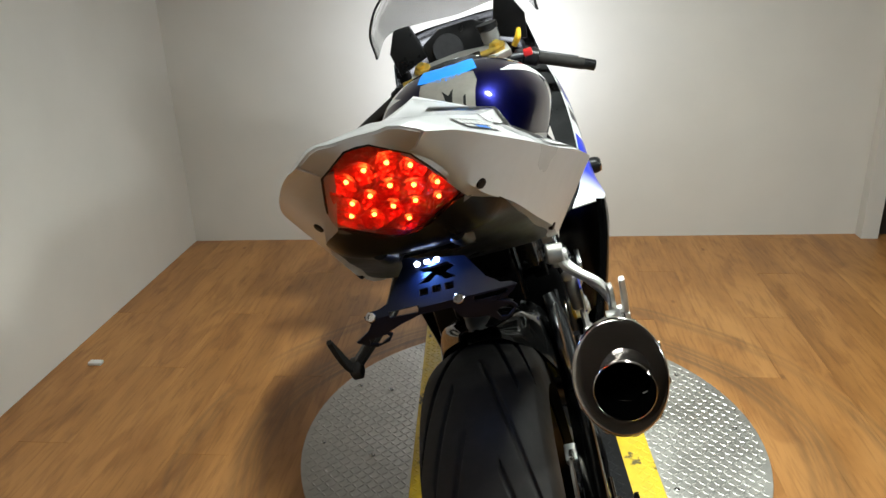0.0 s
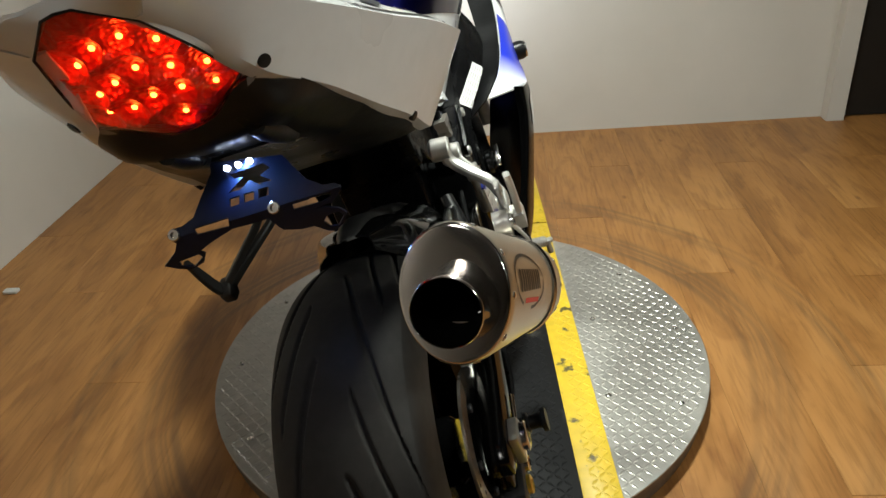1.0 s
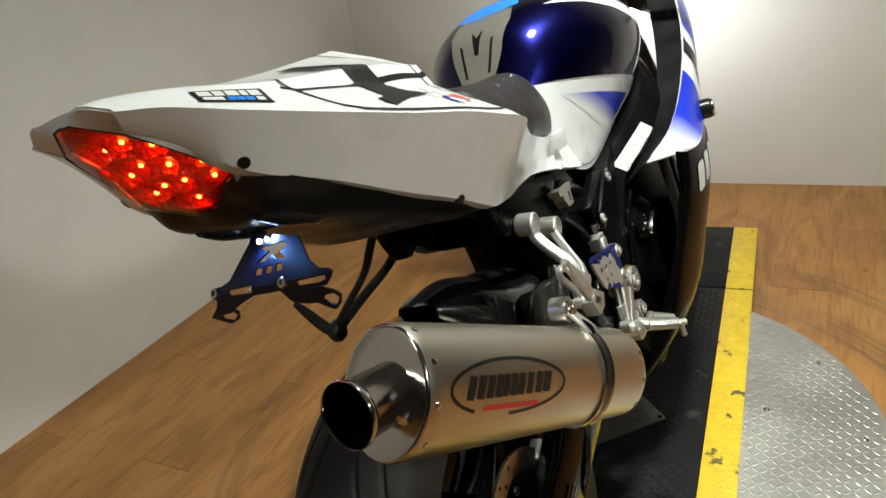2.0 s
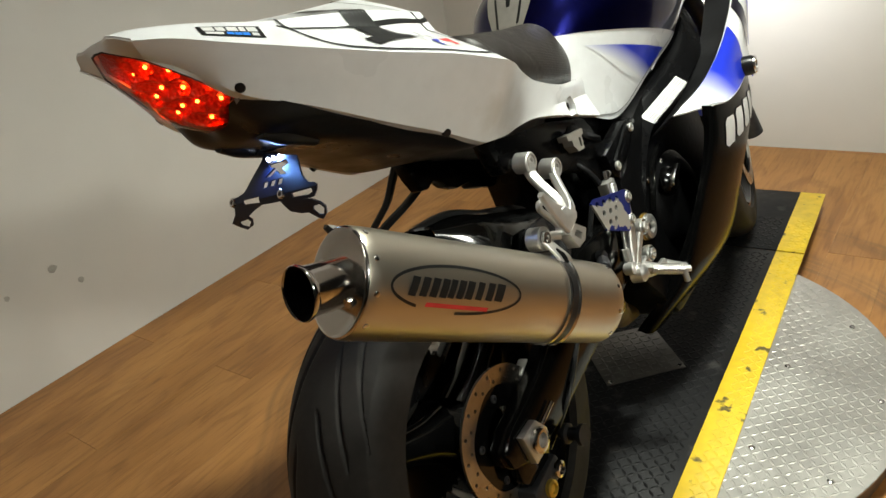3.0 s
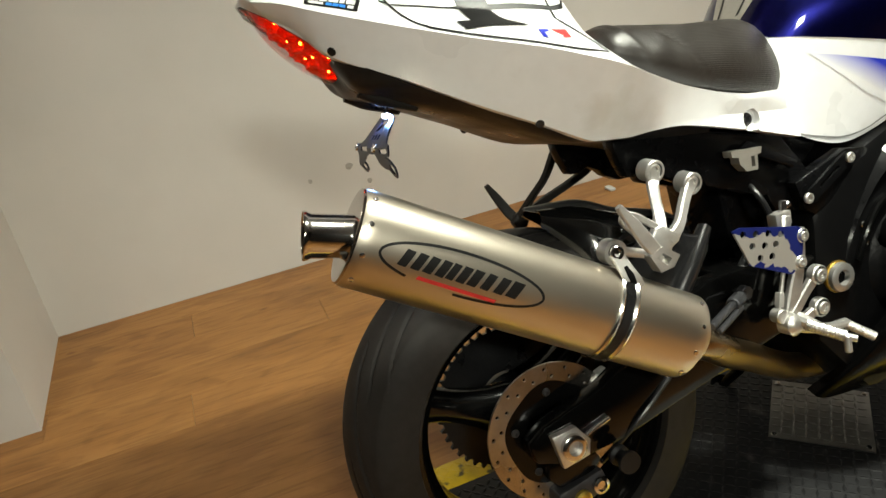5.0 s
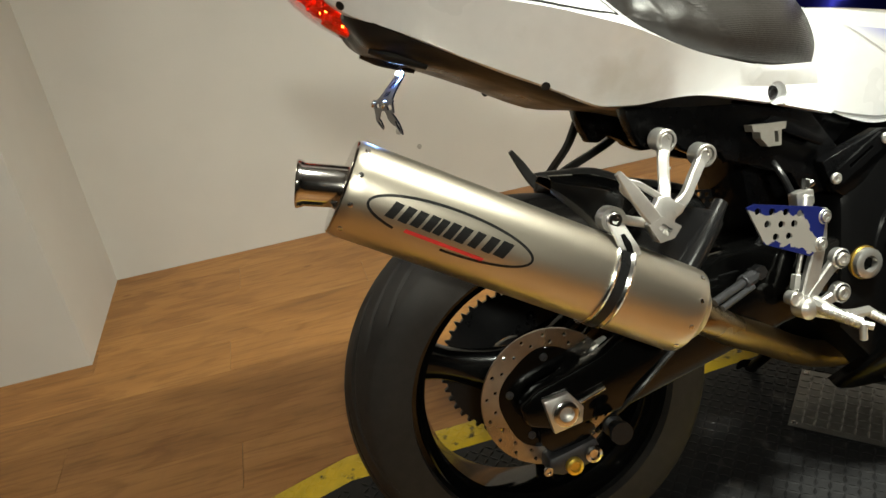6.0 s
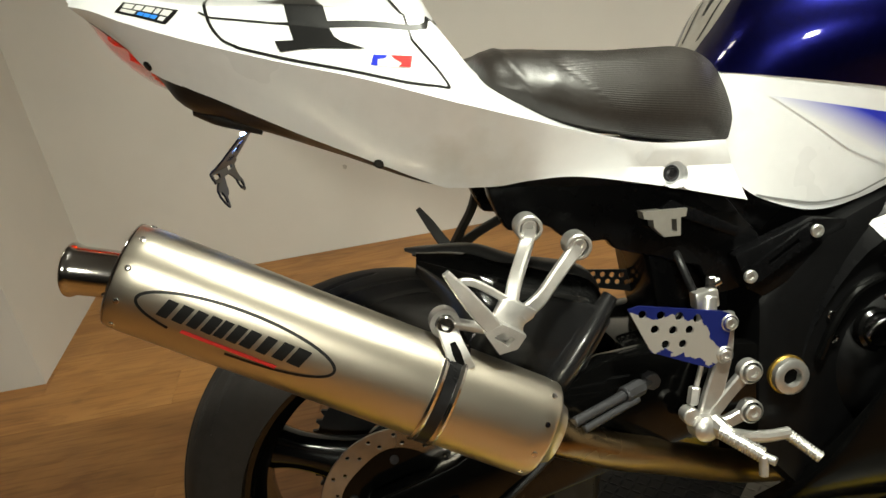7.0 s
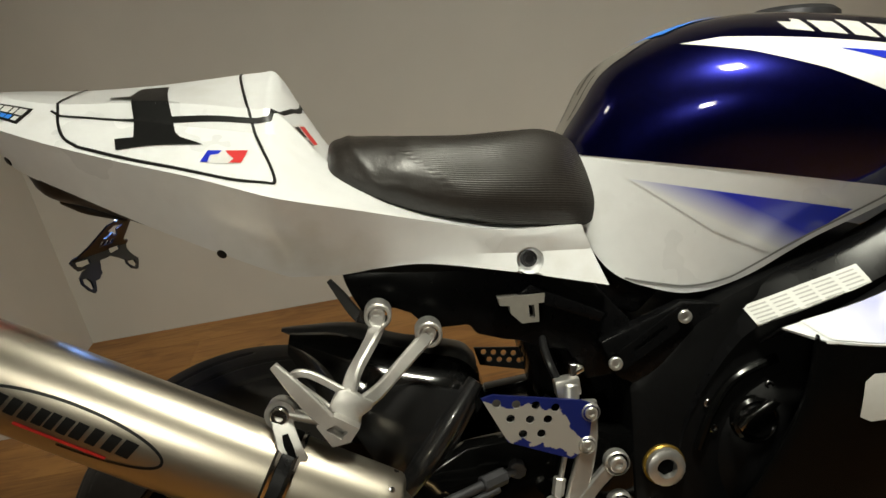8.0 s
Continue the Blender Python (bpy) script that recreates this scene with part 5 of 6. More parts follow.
tube(bm, [E1 - ed * 0.01, E1 + ed * 0.03, (0.163, 0.285, 0.368), (0.118, 0.365, 0.318), (0.062, 0.46, 0.255), (0.02, 0.56, 0.205), (0.0, 0.72, 0.17)], [0.026, 0.0255, 0.025, 0.025, 0.025, 0.025, 0.026], 24, smooth_n=36)
part("link_pipe", bm, material("heat_tinted_pipe", (0.20, 0.14, 0.075), 0.3, metal=1.0, grain=0.2, scale=25, rough_var=0.08), bike, "heat-tinted steel link pipe")


# -- passenger peg hangers --
def hanger(mat, label):
    q = lambda x, y, z: (x, y, z)
    side = yz
    out = (1, 0, 0)
    bm = bmesh.new()
    bar(bm, [q(0.141, 0.223, 0.678), q(0.143, 0.217, 0.660), q(0.163, 0.203, 0.643), q(0.190, 0.186, 0.625), q(0.203, 0.175, 0.604)], [0.020, 0.017, 0.016, 0.018], 0.013, (0, 1, 0.3))
    root = part("peg_hanger", bm, mat, bike, label, angle=40)
    bm = bmesh.new()
    bar(bm, [q(0.146, 0.280, 0.644), q(0.150, 0.268, 0.634), q(0.172, 0.240, 0.617), q(0.194, 0.212, 0.600), q(0.204, 0.184, 0.588)], [0.020, 0.017, 0.016, 0.019], 0.013, (0, 0.6, -0.8))
    part("rear_arm", bm, mat, root, angle=40)
    bm = bmesh.new()
    slab(bm, side(0.197, [(0.164, 0.614), (0.178, 0.614), (0.190, 0.602), (0.205, 0.592), (0.199, 0.583), (0.186, 0.577), (0.183, 0.564), (0.172, 0.557), (0.150, 0.566), (0.142, 0.582), (0.152, 0.597)]), (0.013, 0, 0), bevel=0.0035)
    part("peg_boss", bm, mat, root, angle=40)
    for a in ((0.138, 0.223, 0.680), (0.143, 0.281, 0.646)):
        bm = bmesh.new()
        lathe(bm, q(a[0] - 0.02, a[1], a[2]), (1, 0, -0.1), [(0, 0.013), (0.004, 0.0172), (0.028, 0.0172), (0.03, 0.0155), (0.03, 0.0125), (0.024, 0.012)], 28)
        eye = part("mount_eye", bm, mat, root)
        bolt(q(a[0] + 0.004, a[1], a[2]), (1, 0, -0.1), 0.0098, eye, SILVER)
    bm = bmesh.new()
    bar(bm, [q(0.204, 0.176, 0.606), q(0.204, 0.152, 0.627), q(0.205, 0.134, 0.640), q(0.205, 0.120, 0.642), q(0.205, 0.117, 0.634), q(0.205, 0.128, 0.620), q(0.204, 0.142, 0.604), q(0.203, 0.152, 0.590)], 0.008, 0.009, out, 34)
    part("guard_loop", bm, mat, root, angle=40)
    bm = bmesh.new()
    bar(bm, [q(0.222, 0.152, 0.580), q(0.223, 0.135, 0.607), q(0.224, 0.120, 0.633), q(0.224, 0.103, 0.662)], [0.019, 0.021, 0.018, 0.009], 0.009, (0, 0.85, 0.4))
    part("peg", bm, mat, root, "folded passenger footpeg", angle=40)
    bm = bmesh.new()
    slab(bm, side(0.207, [(0.136, 0.582), (0.158, 0.590), (0.184, 0.570), (0.171, 0.556), (0.149, 0.554)]), (0.020, 0, 0), holes=[side(0.207, [(0.146, 0.576), (0.158, 0.580), (0.170, 0.569), (0.161, 0.561)])])
    part("peg_clevis", bm, mat, root, angle=30)
    return root


hg = hanger(SILVER, "cast silver passenger peg hanger")
bm = bmesh.new()
rod(bm, (0.205, 0.094, 0.600), (0.205, 0.15, 0.578), 0.007)
part("muffler_stay", bm, SILVER, hg)
HANGB = material("satin_black_casting", (0.018, 0.017, 0.016), 0.42, spec=0.4, grain=0.3, scale=80, rough_var=0.08)
bm = bmesh.new()
bar(bm, [(-0.120, 0.225, 0.735), (-0.140, 0.212, 0.705), (-0.165, 0.198, 0.665), (-0.205, 0.181, 0.628), (-0.243, 0.168, 0.594)], [0.026, 0.017, 0.014, 0.015, 0.020], 0.012, (0, 1, 0.3))
lh = part("peg_hanger", bm, HANGB, bike, "satin black passenger peg hanger", angle=40)
bm = bmesh.new()
bar(bm, [(-0.130, 0.312, 0.700), (-0.148, 0.285, 0.664), (-0.165, 0.248, 0.642), (-0.200, 0.208, 0.618), (-0.243, 0.172, 0.588)], [0.026, 0.016, 0.014, 0.015, 0.020], 0.012, (0, 0.6, -0.8))
part("rear_arm", bm, HANGB, lh, angle=40)
bm = bmesh.new()
slab(bm, yz(-0.236, [(0.146, 0.584), (0.158, 0.600), (0.178, 0.602), (0.186, 0.586), (0.176, 0.568), (0.156, 0.566)]), (-0.020, 0, 0), bevel=0.004)
part("peg_boss", bm, HANGB, lh, angle=40)
bm = bmesh.new()
bar(bm, [(-0.250, 0.166, 0.578), (-0.254, 0.148, 0.606), (-0.256, 0.132, 0.638), (-0.256, 0.116, 0.668)], [0.019, 0.020, 0.017, 0.009], 0.009, (0, 0.85, 0.4))
part("peg", bm, HANGB, lh, "folded passenger footpeg", angle=40)

# -- rider's rear set --
bm = bmesh.new()
GO = [(0.330, 0.553), (0.345, 0.555), (0.454, 0.526), (0.468, 0.518), (0.452, 0.462), (0.430, 0.452), (0.362, 0.486), (0.354, 0.490)]
slab(bm, yz(0.158, GO), (0.004, 0, 0), holes=[circle((0.158, y, z), 0.0058, n=10) for y, z in ((0.348, 0.543), (0.372, 0.537), (0.396, 0.531), (0.362, 0.520), (0.386, 0.514), (0.408, 0.510), (0.374, 0.497), (0.397, 0.493), (0.42, 0.523))])
WORN = material("worn_blue_anodising", (0.6, 0.59, 0.57), 0.42, metal=0.8, grain=0.1)
nt = WORN.node_tree
pb_ = nt.nodes["Principled BSDF"]
tc, sep, no = nt.nodes.new("ShaderNodeTexCoord"), nt.nodes.new("ShaderNodeSeparateXYZ"), nt.nodes.new("ShaderNodeTexNoise")
no.inputs["Scale"].default_value, no.inputs["Detail"].default_value = 55, 5
nt.links.new(tc.outputs["Object"], sep.inputs[0])
nt.links.new(tc.outputs["Object"], no.inputs[0])


def sums(op, a, b):
    n = nt.nodes.new("ShaderNodeMath")
    n.operation = op
    for k, v in enumerate((a, b)):
        if isinstance(v, (int, float)):
            n.inputs[k].default_value = v
        else:
            nt.links.new(v, n.inputs[k])
    return n.outputs[0]


worn = sums("MULTIPLY", sums("SUBTRACT", no.outputs[0], 0.5), 0.045)
top_edge = sums("ADD", sums("SUBTRACT", sums("ADD", sep.outputs[2], sums("MULTIPLY", sep.outputs[1], 0.27)), 0.6345), 0.0)      # strip along the upper edge
right = sums("SUBTRACT", sums("ADD", sep.outputs[1], sums("MULTIPLY", sep.outputs[2], 0.55)), 0.7060)
foot_edge = sums("SUBTRACT", 0.6425, sums("ADD", sep.outputs[2], sums("MULTIPLY", sep.outputs[1], 0.42)))
edge = sums("MAXIMUM", sums("MAXIMUM", top_edge, right), foot_edge)
fac = nt.nodes.new("ShaderNodeMapRange")
fac.inputs[1].default_value, fac.inputs[2].default_value = -0.0006, 0.0006
nt.links.new(sums("ADD", edge, worn), fac.inputs[0])
mixc = nt.nodes.new("ShaderNodeMix")
mixc.data_type = "RGBA"
nt.links.new(fac.outputs[0], mixc.inputs[0])
mixc.inputs[6].default_value, mixc.inputs[7].default_value = (0.6, 0.59, 0.56, 1), (0.02, 0.035, 0.26, 1)
nt.links.new(mixc.outputs[2], pb_.inputs["Base Color"])
guard = part("heel_guard", bm, WORN, bike, "drilled heel guard with worn blue anodising")
bm = bmesh.new()
bar(bm, [(0.152, 0.464, 0.520), (0.152, 0.456, 0.470), (0.152, 0.438, 0.420), (0.152, 0.418, 0.372)], [0.020, 0.022, 0.026, 0.024], 0.013, (0, 1, 0.3))
rs = part("rearset_plate", bm, SILVER, bike, "silver machined rear-set plate", angle=40)
for pts in ([(0.154, 0.486, 0.434), (0.154, 0.455, 0.408), (0.154, 0.415, 0.370)], [(0.154, 0.482, 0.378), (0.154, 0.450, 0.368), (0.154, 0.415, 0.366)]):
    bm = bmesh.new()
    bar(bm, pts, [0.019, 0.017, 0.019], 0.012, (0, 0.6, -0.8))
    part("plate_arm", bm, SILVER, rs, angle=40)
for y, z, r in ((0.463, 0.508, 0.008), (0.452, 0.466, 0.008), (0.486, 0.434, 0.011), (0.482, 0.378, 0.011)):
    bm = bmesh.new()
    lathe(bm, (0.150, y, z), (1, 0, 0), [(0, r * 1.5), (0.012, r * 1.5), (0.014, r * 1.3)], 20)
    eye = part("mount_eye", bm, SILVER, rs)
    bolt((0.162, y, z), (1, 0, 0), r, eye, SILVER)
bm = bmesh.new()
lathe(bm, (0.150, 0.412, 0.372), (1, 0.1, 0), [(0, 0.018), (0.022, 0.018), (0.026, 0.014), (0.03, 0.008), (0.03, 0)], 20)
part("pivot_barrel", bm, SILVER, rs)


def knurled(p, q, r, name, label, parent):
    p, q = Vector(p), Vector(q)
    h = (q - p).length
    prof = [(0, 0), (0, r * 0.8)]
    n = int(h / 0.004)
    for k in range(n):
        prof += [(h * (k + 0.1) / n, r), (h * (k + 0.5) / n, r), (h * (k + 0.55) / n, r * 0.86), (h * (k + 0.95) / n, r * 0.86)]
    prof += [(h, r * 0.8), (h, 0)]
    bm = bmesh.new()
    lathe(bm, p, q - p, prof, 14)
    return part(name, bm, SILVER, parent, label, angle=25)


bm = bmesh.new()
tube(bm, [(0.165, 0.425, 0.378), (0.185, 0.432, 0.370), (0.20, 0.445, 0.358)], [0.013, 0.011, 0.009], 10)
part("peg_mount", bm, SILVER, rs)
knurled((0.182, 0.426, 0.372), (0.224, 0.460, 0.350), 0.0105, "footpeg", "knurled silver footpeg", rs)
bm = bmesh.new()
rod(bm, (0.222, 0.458, 0.350), (0.236, 0.470, 0.345), 0.006)
rod(bm, (0.228, 0.458, 0.352), (0.230, 0.455, 0.326), 0.0058)
part("peg_end", bm, SILVER, rs)
bm = bmesh.new()
tube(bm, [(0.166, 0.412, 0.372), (0.162, 0.45, 0.352), (0.158, 0.495, 0.337), (0.155, 0.535, 0.332)], [0.010, 0.009, 0.0085, 0.008], 10, smooth_n=14)
pedal = part("brake_pedal", bm, SILVER, bike, "silver brake pedal")
knurled((0.150, 0.531, 0.333), (0.187, 0.560, 0.304), 0.0085, "toe_peg", "knurled toe peg", pedal)
bm = bmesh.new()
rod(bm, (0.142, 0.446, 0.545), (0.146, 0.430, 0.462), 0.0125)
box(bm, (0.128, 0.426, 0.528), (0.150, 0.458, 0.552), 0.003)
mc = part("master_cylinder", bm, SILVER, bike, "small silver brake master cylinder")
bm = bmesh.new()
rod(bm, (0.138, 0.452, 0.548), (0.138, 0.455, 0.568), 0.007, 6)
rod(bm, (0.138, 0.450, 0.554), (0.138, 0.466, 0.560), 0.006)
part("banjo_bolt", bm, CHROME, mc, "polished banjo bolt")
bm = bmesh.new()
tube(bm, [(0.132, 0.432, 0.548), (0.126, 0.426, 0.572), (0.110, 0.425, 0.592), (0.085, 0.43, 0.605), (0.06, 0.44, 0.61)], 0.0055, 10, smooth_n=20)
part("fluid_hose", bm, BLACKP, mc)
bm = bmesh.new()
rod(bm, (0.150, 0.428, 0.465), (0.152, 0.402, 0.395), 0.0035)
rod(bm, (0.150, 0.412, 0.425), (0.152, 0.405, 0.402), 0.008, 6)
rod(bm, (0.146, 0.398, 0.390), (0.166, 0.398, 0.390), 0.012)
part("push_rod", bm, SILVER, mc)
# rear shock link rods in the dark between peg and hugger
bm = bmesh.new()
rod(bm, (0.207, 0.229, 0.440), (0.128, 0.361, 0.437), 0.0065)
rod(bm, (0.207, 0.241, 0.428), (0.152, 0.332, 0.426), 0.005)
rod(bm, (0.158, 0.311, 0.438), (0.139, 0.343, 0.437), 0.0115, 8)
rod(bm, (0.116, 0.361, 0.437), (0.136, 0.361, 0.437), 0.012, 8)
part("gear_linkage", bm, DARKM, bike, "polished steel linkage rods")

# -- number plate bracket with lights --
br = new("plate_bracket")
br.parent = bike
tagged(br, "black metal number plate bracket, LED blue in its tint")
ARM = [(-0.038, 0.002), (-0.038, -0.009), (-0.050, -0.028), (-0.064, -0.051), (-0.077, -0.056), (-0.088, -0.056), (-0.095, -0.061), (-0.089, -0.070), (-0.096, -0.079), (-0.116, -0.091), (-0.105, -0.100), (-0.094, -0.106), (-0.076, -0.101), (-0.068, -0.091), (-0.072, -0.086), (-0.054, -0.080), (-0.027, -0.073), (-0.005, -0.074), (0.012, -0.074), (0.016, -0.083), (0.020, -0.091), (0.036, -0.097), (0.050, -0.098), (0.060, -0.109), (0.067, -0.112), (0.079, -0.105), (0.087, -0.094), (0.083, -0.086), (0.070, -0.080), (0.057, -0.078), (0.064, -0.078), (0.078, -0.078), (0.088, -0.071), (0.094, -0.064), (0.089, -0.061), (0.076, -0.059), (0.060, -0.047), (0.052, -0.034), (0.040, -0.015)]
H1 = [(-0.064, -0.062), (-0.026, -0.062), (-0.029, -0.070), (-0.064, -0.068)]
H2 = [(0.041, -0.067), (0.082, -0.066), (0.081, -0.071), (0.069, -0.074), (0.040, -0.073)]
H3 = [(0.067, -0.090), (0.080, -0.089), (0.083, -0.096), (0.073, -0.106), (0.064, -0.105), (0.061, -0.096)]
H4 = [(-0.099, -0.091), (-0.075, -0.089), (-0.073, -0.094), (-0.088, -0.103), (-0.100, -0.098)]
RG = [(-0.018, -0.018), (0.018, -0.017), (0.026, -0.024), (0.014, -0.029), (0.026, -0.038), (0.012, -0.038), (0.002, -0.030), (-0.008, -0.037), (-0.022, -0.037), (-0.004, -0.025), (-0.014, -0.023)]
G = [[(-0.022 + 0.016 * k, -0.043), (-0.011 + 0.016 * k, -0.043), (-0.012 + 0.016 * k, -0.052), (-0.023 + 0.016 * k, -0.052)] for k in range(3)]


BEND, FOLD = -0.064, -0.086
WAY1, WAY2, WAY3 = Vector((0, 0.703, 0.711)), Vector((0, -0.1, 0.995)), Vector((0, -0.3, 0.954))


def plate_pt(u, v, w=0.0):
    """A point of the bracket: u across, v up its face, w out of it. It slopes back from the tail, hangs straight below the bend, and its tabs fold forward."""
    p = Vector((u, -0.105, 0.855)) + WAY1 * max(v, BEND)
    n = Vector((0, -0.711, 0.703))
    if v < BEND:
        p, n = p + WAY2 * (max(v, FOLD) - BEND), Vector((0, -0.995, -0.1))
    if v < FOLD:
        p, n = p + WAY3 * (v - FOLD), Vector((0, -0.954, -0.3))
    return p + n * w


# Black plate; the blue LED glow is partly put into this base tint.
PBLUE = material("black_led_blue_tint", (0.006, 0.009, 0.024), 0.36, spec=0.25, grain=0.2, scale=80)
bm = bmesh.new()
slab(bm, [(u, v, 0) for u, v in ARM], (0, 0, 0.0025), holes=[[(u, v, 0) for u, v in h] for h in (H1, H2, H3, H4, RG, *G)])
for crease in (BEND, FOLD):
    bmesh.ops.bisect_plane(bm, geom=bm.verts[:] + bm.edges[:] + bm.faces[:], plane_co=(0, crease, 0), plane_no=(0, 1, 0))
for v in bm.verts:
    v.co = plate_pt(*v.co)
pl = part("bracket_plate", bm, PBLUE, br, "black cut-out metal plate tinted with the LED blue")
for u, v in ((-0.086, -0.063), (0.023, -0.065)):
    bolt(plate_pt(u, v, 0.002), (0, -0.8, 0.5), 0.0065, br, CHROME)
for k in range(3):
    bm = bmesh.new()
    lathe(bm, plate_pt(-0.019 + 0.0125 * k, -0.011, 0.004), (0, -0.8, -0.2), [(0, 0.0036), (0.002, 0.003), (0.003, 0)], 12)
    part("led", bm, LEDW, br, "lit white LED")
bm = bmesh.new()
slab(bm, [plate_pt(-0.040, 0.006, -0.004), plate_pt(0.038, 0.006, -0.004), plate_pt(0.038, 0.000, 0.006), plate_pt(-0.040, 0.000, 0.006)], (0, 0.030, 0.020))
part("led_holder", bm, BLACKP, br)
for u, v in ((-0.030, 0.012), (0.022, 0.012)):
    bm = bmesh.new()
    rod(bm, plate_pt(u, v, 0.0), plate_pt(u, v, 0.0) + Vector((0, 0.02, 0.03)), 0.006)
    part("bracket_stay", bm, BLACKP, br)

# small lamp that the three lights stand for, lighting the bracket
led = bpy.data.lights.new("plate_led_light", "AREA")
led.shape, led.size, led.size_y, led.energy, led.color = "RECTANGLE", 0.032, 0.005, 0.16, (0.17, 0.38, 1.0)
lo = new("plate_led_light", led)
lo.matrix_basis = bike.matrix_basis @ look(plate_pt(-0.004, -0.014, 0.010), plate_pt(0.008, -0.040, 0.0))

# -- fairing --
def panel(name, stations, nu, nv, mat, label, parent=None, th=0.003):
    obs = []
    for s in (1, -1):
        bm = skin([[(s * x, y, z) for x, y, z in r] for r in stations], nu, nv)
        thicken(bm, th)
        obs.append(part(name, bm, mat, parent or bike, label, angle=50))
    return obs


LOW = [
    [(0.244, 0.716, 0.583), (0.263, 0.718, 0.578), (0.271, 0.80, 0.560), (0.266, 0.92, 0.560), (0.240, 1.06, 0.575), (0.19, 1.18, 0.60)],
    [(0.232, 0.695, 0.50), (0.251, 0.698, 0.50), (0.265, 0.80, 0.490), (0.260, 0.92, 0.480), (0.230, 1.05, 0.480), (0.17, 1.15, 0.48)],
    [(0.194, 0.636, 0.38), (0.212, 0.64, 0.38), (0.232, 0.75, 0.375), (0.228, 0.88, 0.37), (0.19, 1.0, 0.36), (0.13, 1.08, 0.35)],
    [(0.13, 0.57, 0.26), (0.165, 0.58, 0.255), (0.185, 0.70, 0.25), (0.180, 0.84, 0.24), (0.14, 0.95, 0.22), (0.08, 1.0, 0.21)],
    [(0.05, 0.53, 0.175), (0.085, 0.54, 0.165), (0.10, 0.68, 0.16), (0.10, 0.80, 0.15), (0.075, 0.90, 0.14), (0.02, 0.95, 0.14)],
]
LOWG = material("lower_fairing_black", (0.002, 0.002, 0.002), 0.2, spec=0.08, grain=0.2, rough_var=0.05)
low = panel("lower_fairing", LOW, 30, 24, LOWG, "gloss black lower fairing panel")
low_tree = tree_of(low[0])
for k in range(5):
    y0 = 0.752 + 0.060 * k
    side_film("letter_bar", [(y0 + 0.012, 0.534), (y0 + 0.046, 0.530), (y0 + 0.048, 0.522), (y0 + 0.040, 0.474), (y0 + 0.008, 0.474), (y0 - 0.004, 0.482), (y0 + 0.002, 0.526)], LABEL, low[0], low_tree, "plain white lettering bar", 0.002, 0.02)
YF0, YF1, YB1, YN0, YN1, YT0 = 0.735, 0.12, 0.98, 1.033, 1.073, 1.11      # where the paint blocks begin and end along the panel
UP = [
    [(0.187, 0.705, 0.578), (0.222, 0.80, 0.606), (0.240, 0.92, 0.652), (0.246, 1.05, 0.722), (0.238, 1.16, 0.795), (0.212, 1.26, 0.88)],
    [(0.225, 0.712, 0.5785), (0.243, 0.80, 0.590), (0.256, 0.92, 0.622), (0.260, 1.05, 0.672), (0.250, 1.18, 0.735), (0.222, 1.30, 0.80)],
    [(0.264, 0.718, 0.580), (0.272, 0.80, 0.562), (0.266, 0.92, 0.562), (0.250, 1.06, 0.585), (0.215, 1.20, 0.63), (0.17, 1.34, 0.68)],
]
up = panel("upper_fairing", UP, 20, 26, WHITE, "white and blue painted upper fairing")
up_tree = tree_of(up[0])
INNER = [
    [(0.135, 0.70, 0.545), (0.172, 0.80, 0.585), (0.190, 0.92, 0.650), (0.185, 1.05, 0.725), (0.172, 1.16, 0.805), (0.155, 1.25, 0.885)],
    [(0.182, 0.707, 0.574), (0.217, 0.80, 0.602), (0.236, 0.92, 0.648), (0.242, 1.05, 0.718), (0.234, 1.16, 0.791), (0.208, 1.26, 0.876)],
]
panel("inner_panel", INNER, 6, 24, BLACKP, "black inner fairing panel")


def skin_patch(name, stations, inside, mat, parent, label, lift=0.0014, s=1):
    """Paint on a panel: its own surface again, a little proud, kept where inside(y, z, across) holds."""
    bm = skin([[(s * x, y, z) for x, y, z in r] for r in stations], 40, 260)
    bmesh.ops.recalc_face_normals(bm, faces=bm.faces)
    bm.normal_update()
    out = 1 if sum(v.normal.x * s for v in bm.verts) > 0 else -1
    n = len(bm.verts)
    bm.verts.index_update()
    across = {v: (v.index // 260) / 39 for v in bm.verts}
    for v in bm.verts:
        v.co += v.normal * lift * out
    gone = []
    for f in bm.faces:
        c = f.calc_center_median()
        if not inside(c.y, c.z, sum(across[v] for v in f.verts) / len(f.verts)):
            gone.append(f)
    bmesh.ops.delete(bm, geom=gone, context="FACES")
    return part(name, bm, mat, parent, label, angle=60)


FADEY = fade("blue_fading_to_white", (0.74, 0.75, 0.76), (0.01, 0.03, 0.5), (0, YF0, 0.59), (0, 1.0, 0.25), YF1)
for k, s in enumerate((1, -1)):
    skin_patch("blue_flash", UP, lambda y, z, u: YF0 - 0.01 < y < YB1 and u < 0.97, FADEY, up[k], "blue paint fading to white", s=s)
    skin_patch("navy_square", UP, lambda y, z, u: YN0 < y < YN1 and u < 0.8, NAVY, up[k], "navy painted square", s=s)
    skin_patch("blue_block", UP, lambda y, z, u: y > YT0, BLUE, up[k], "blue painted block", s=s)
# frame slider
bm = bmesh.new()
lathe(bm, (0.20, 0.965, 0.588), (1, 0.12, -0.05), [(0, 0.02), (0.02, 0.022), (0.078, 0.022), (0.085, 0.019), (0.085, 0.010)], 28)
sl = part("frame_slider", bm, BLACKP, bike, "black frame slider")
bm = bmesh.new()
lathe(bm, (0.284, 0.975, 0.584), (1, 0.12, -0.05), [(0, 0.0195), (0.004, 0.0185), (0.004, 0.010), (0.001, 0.009), (0.001, 0)], 24)
part("slider_cap", bm, CHROME, sl, "bright end cap")

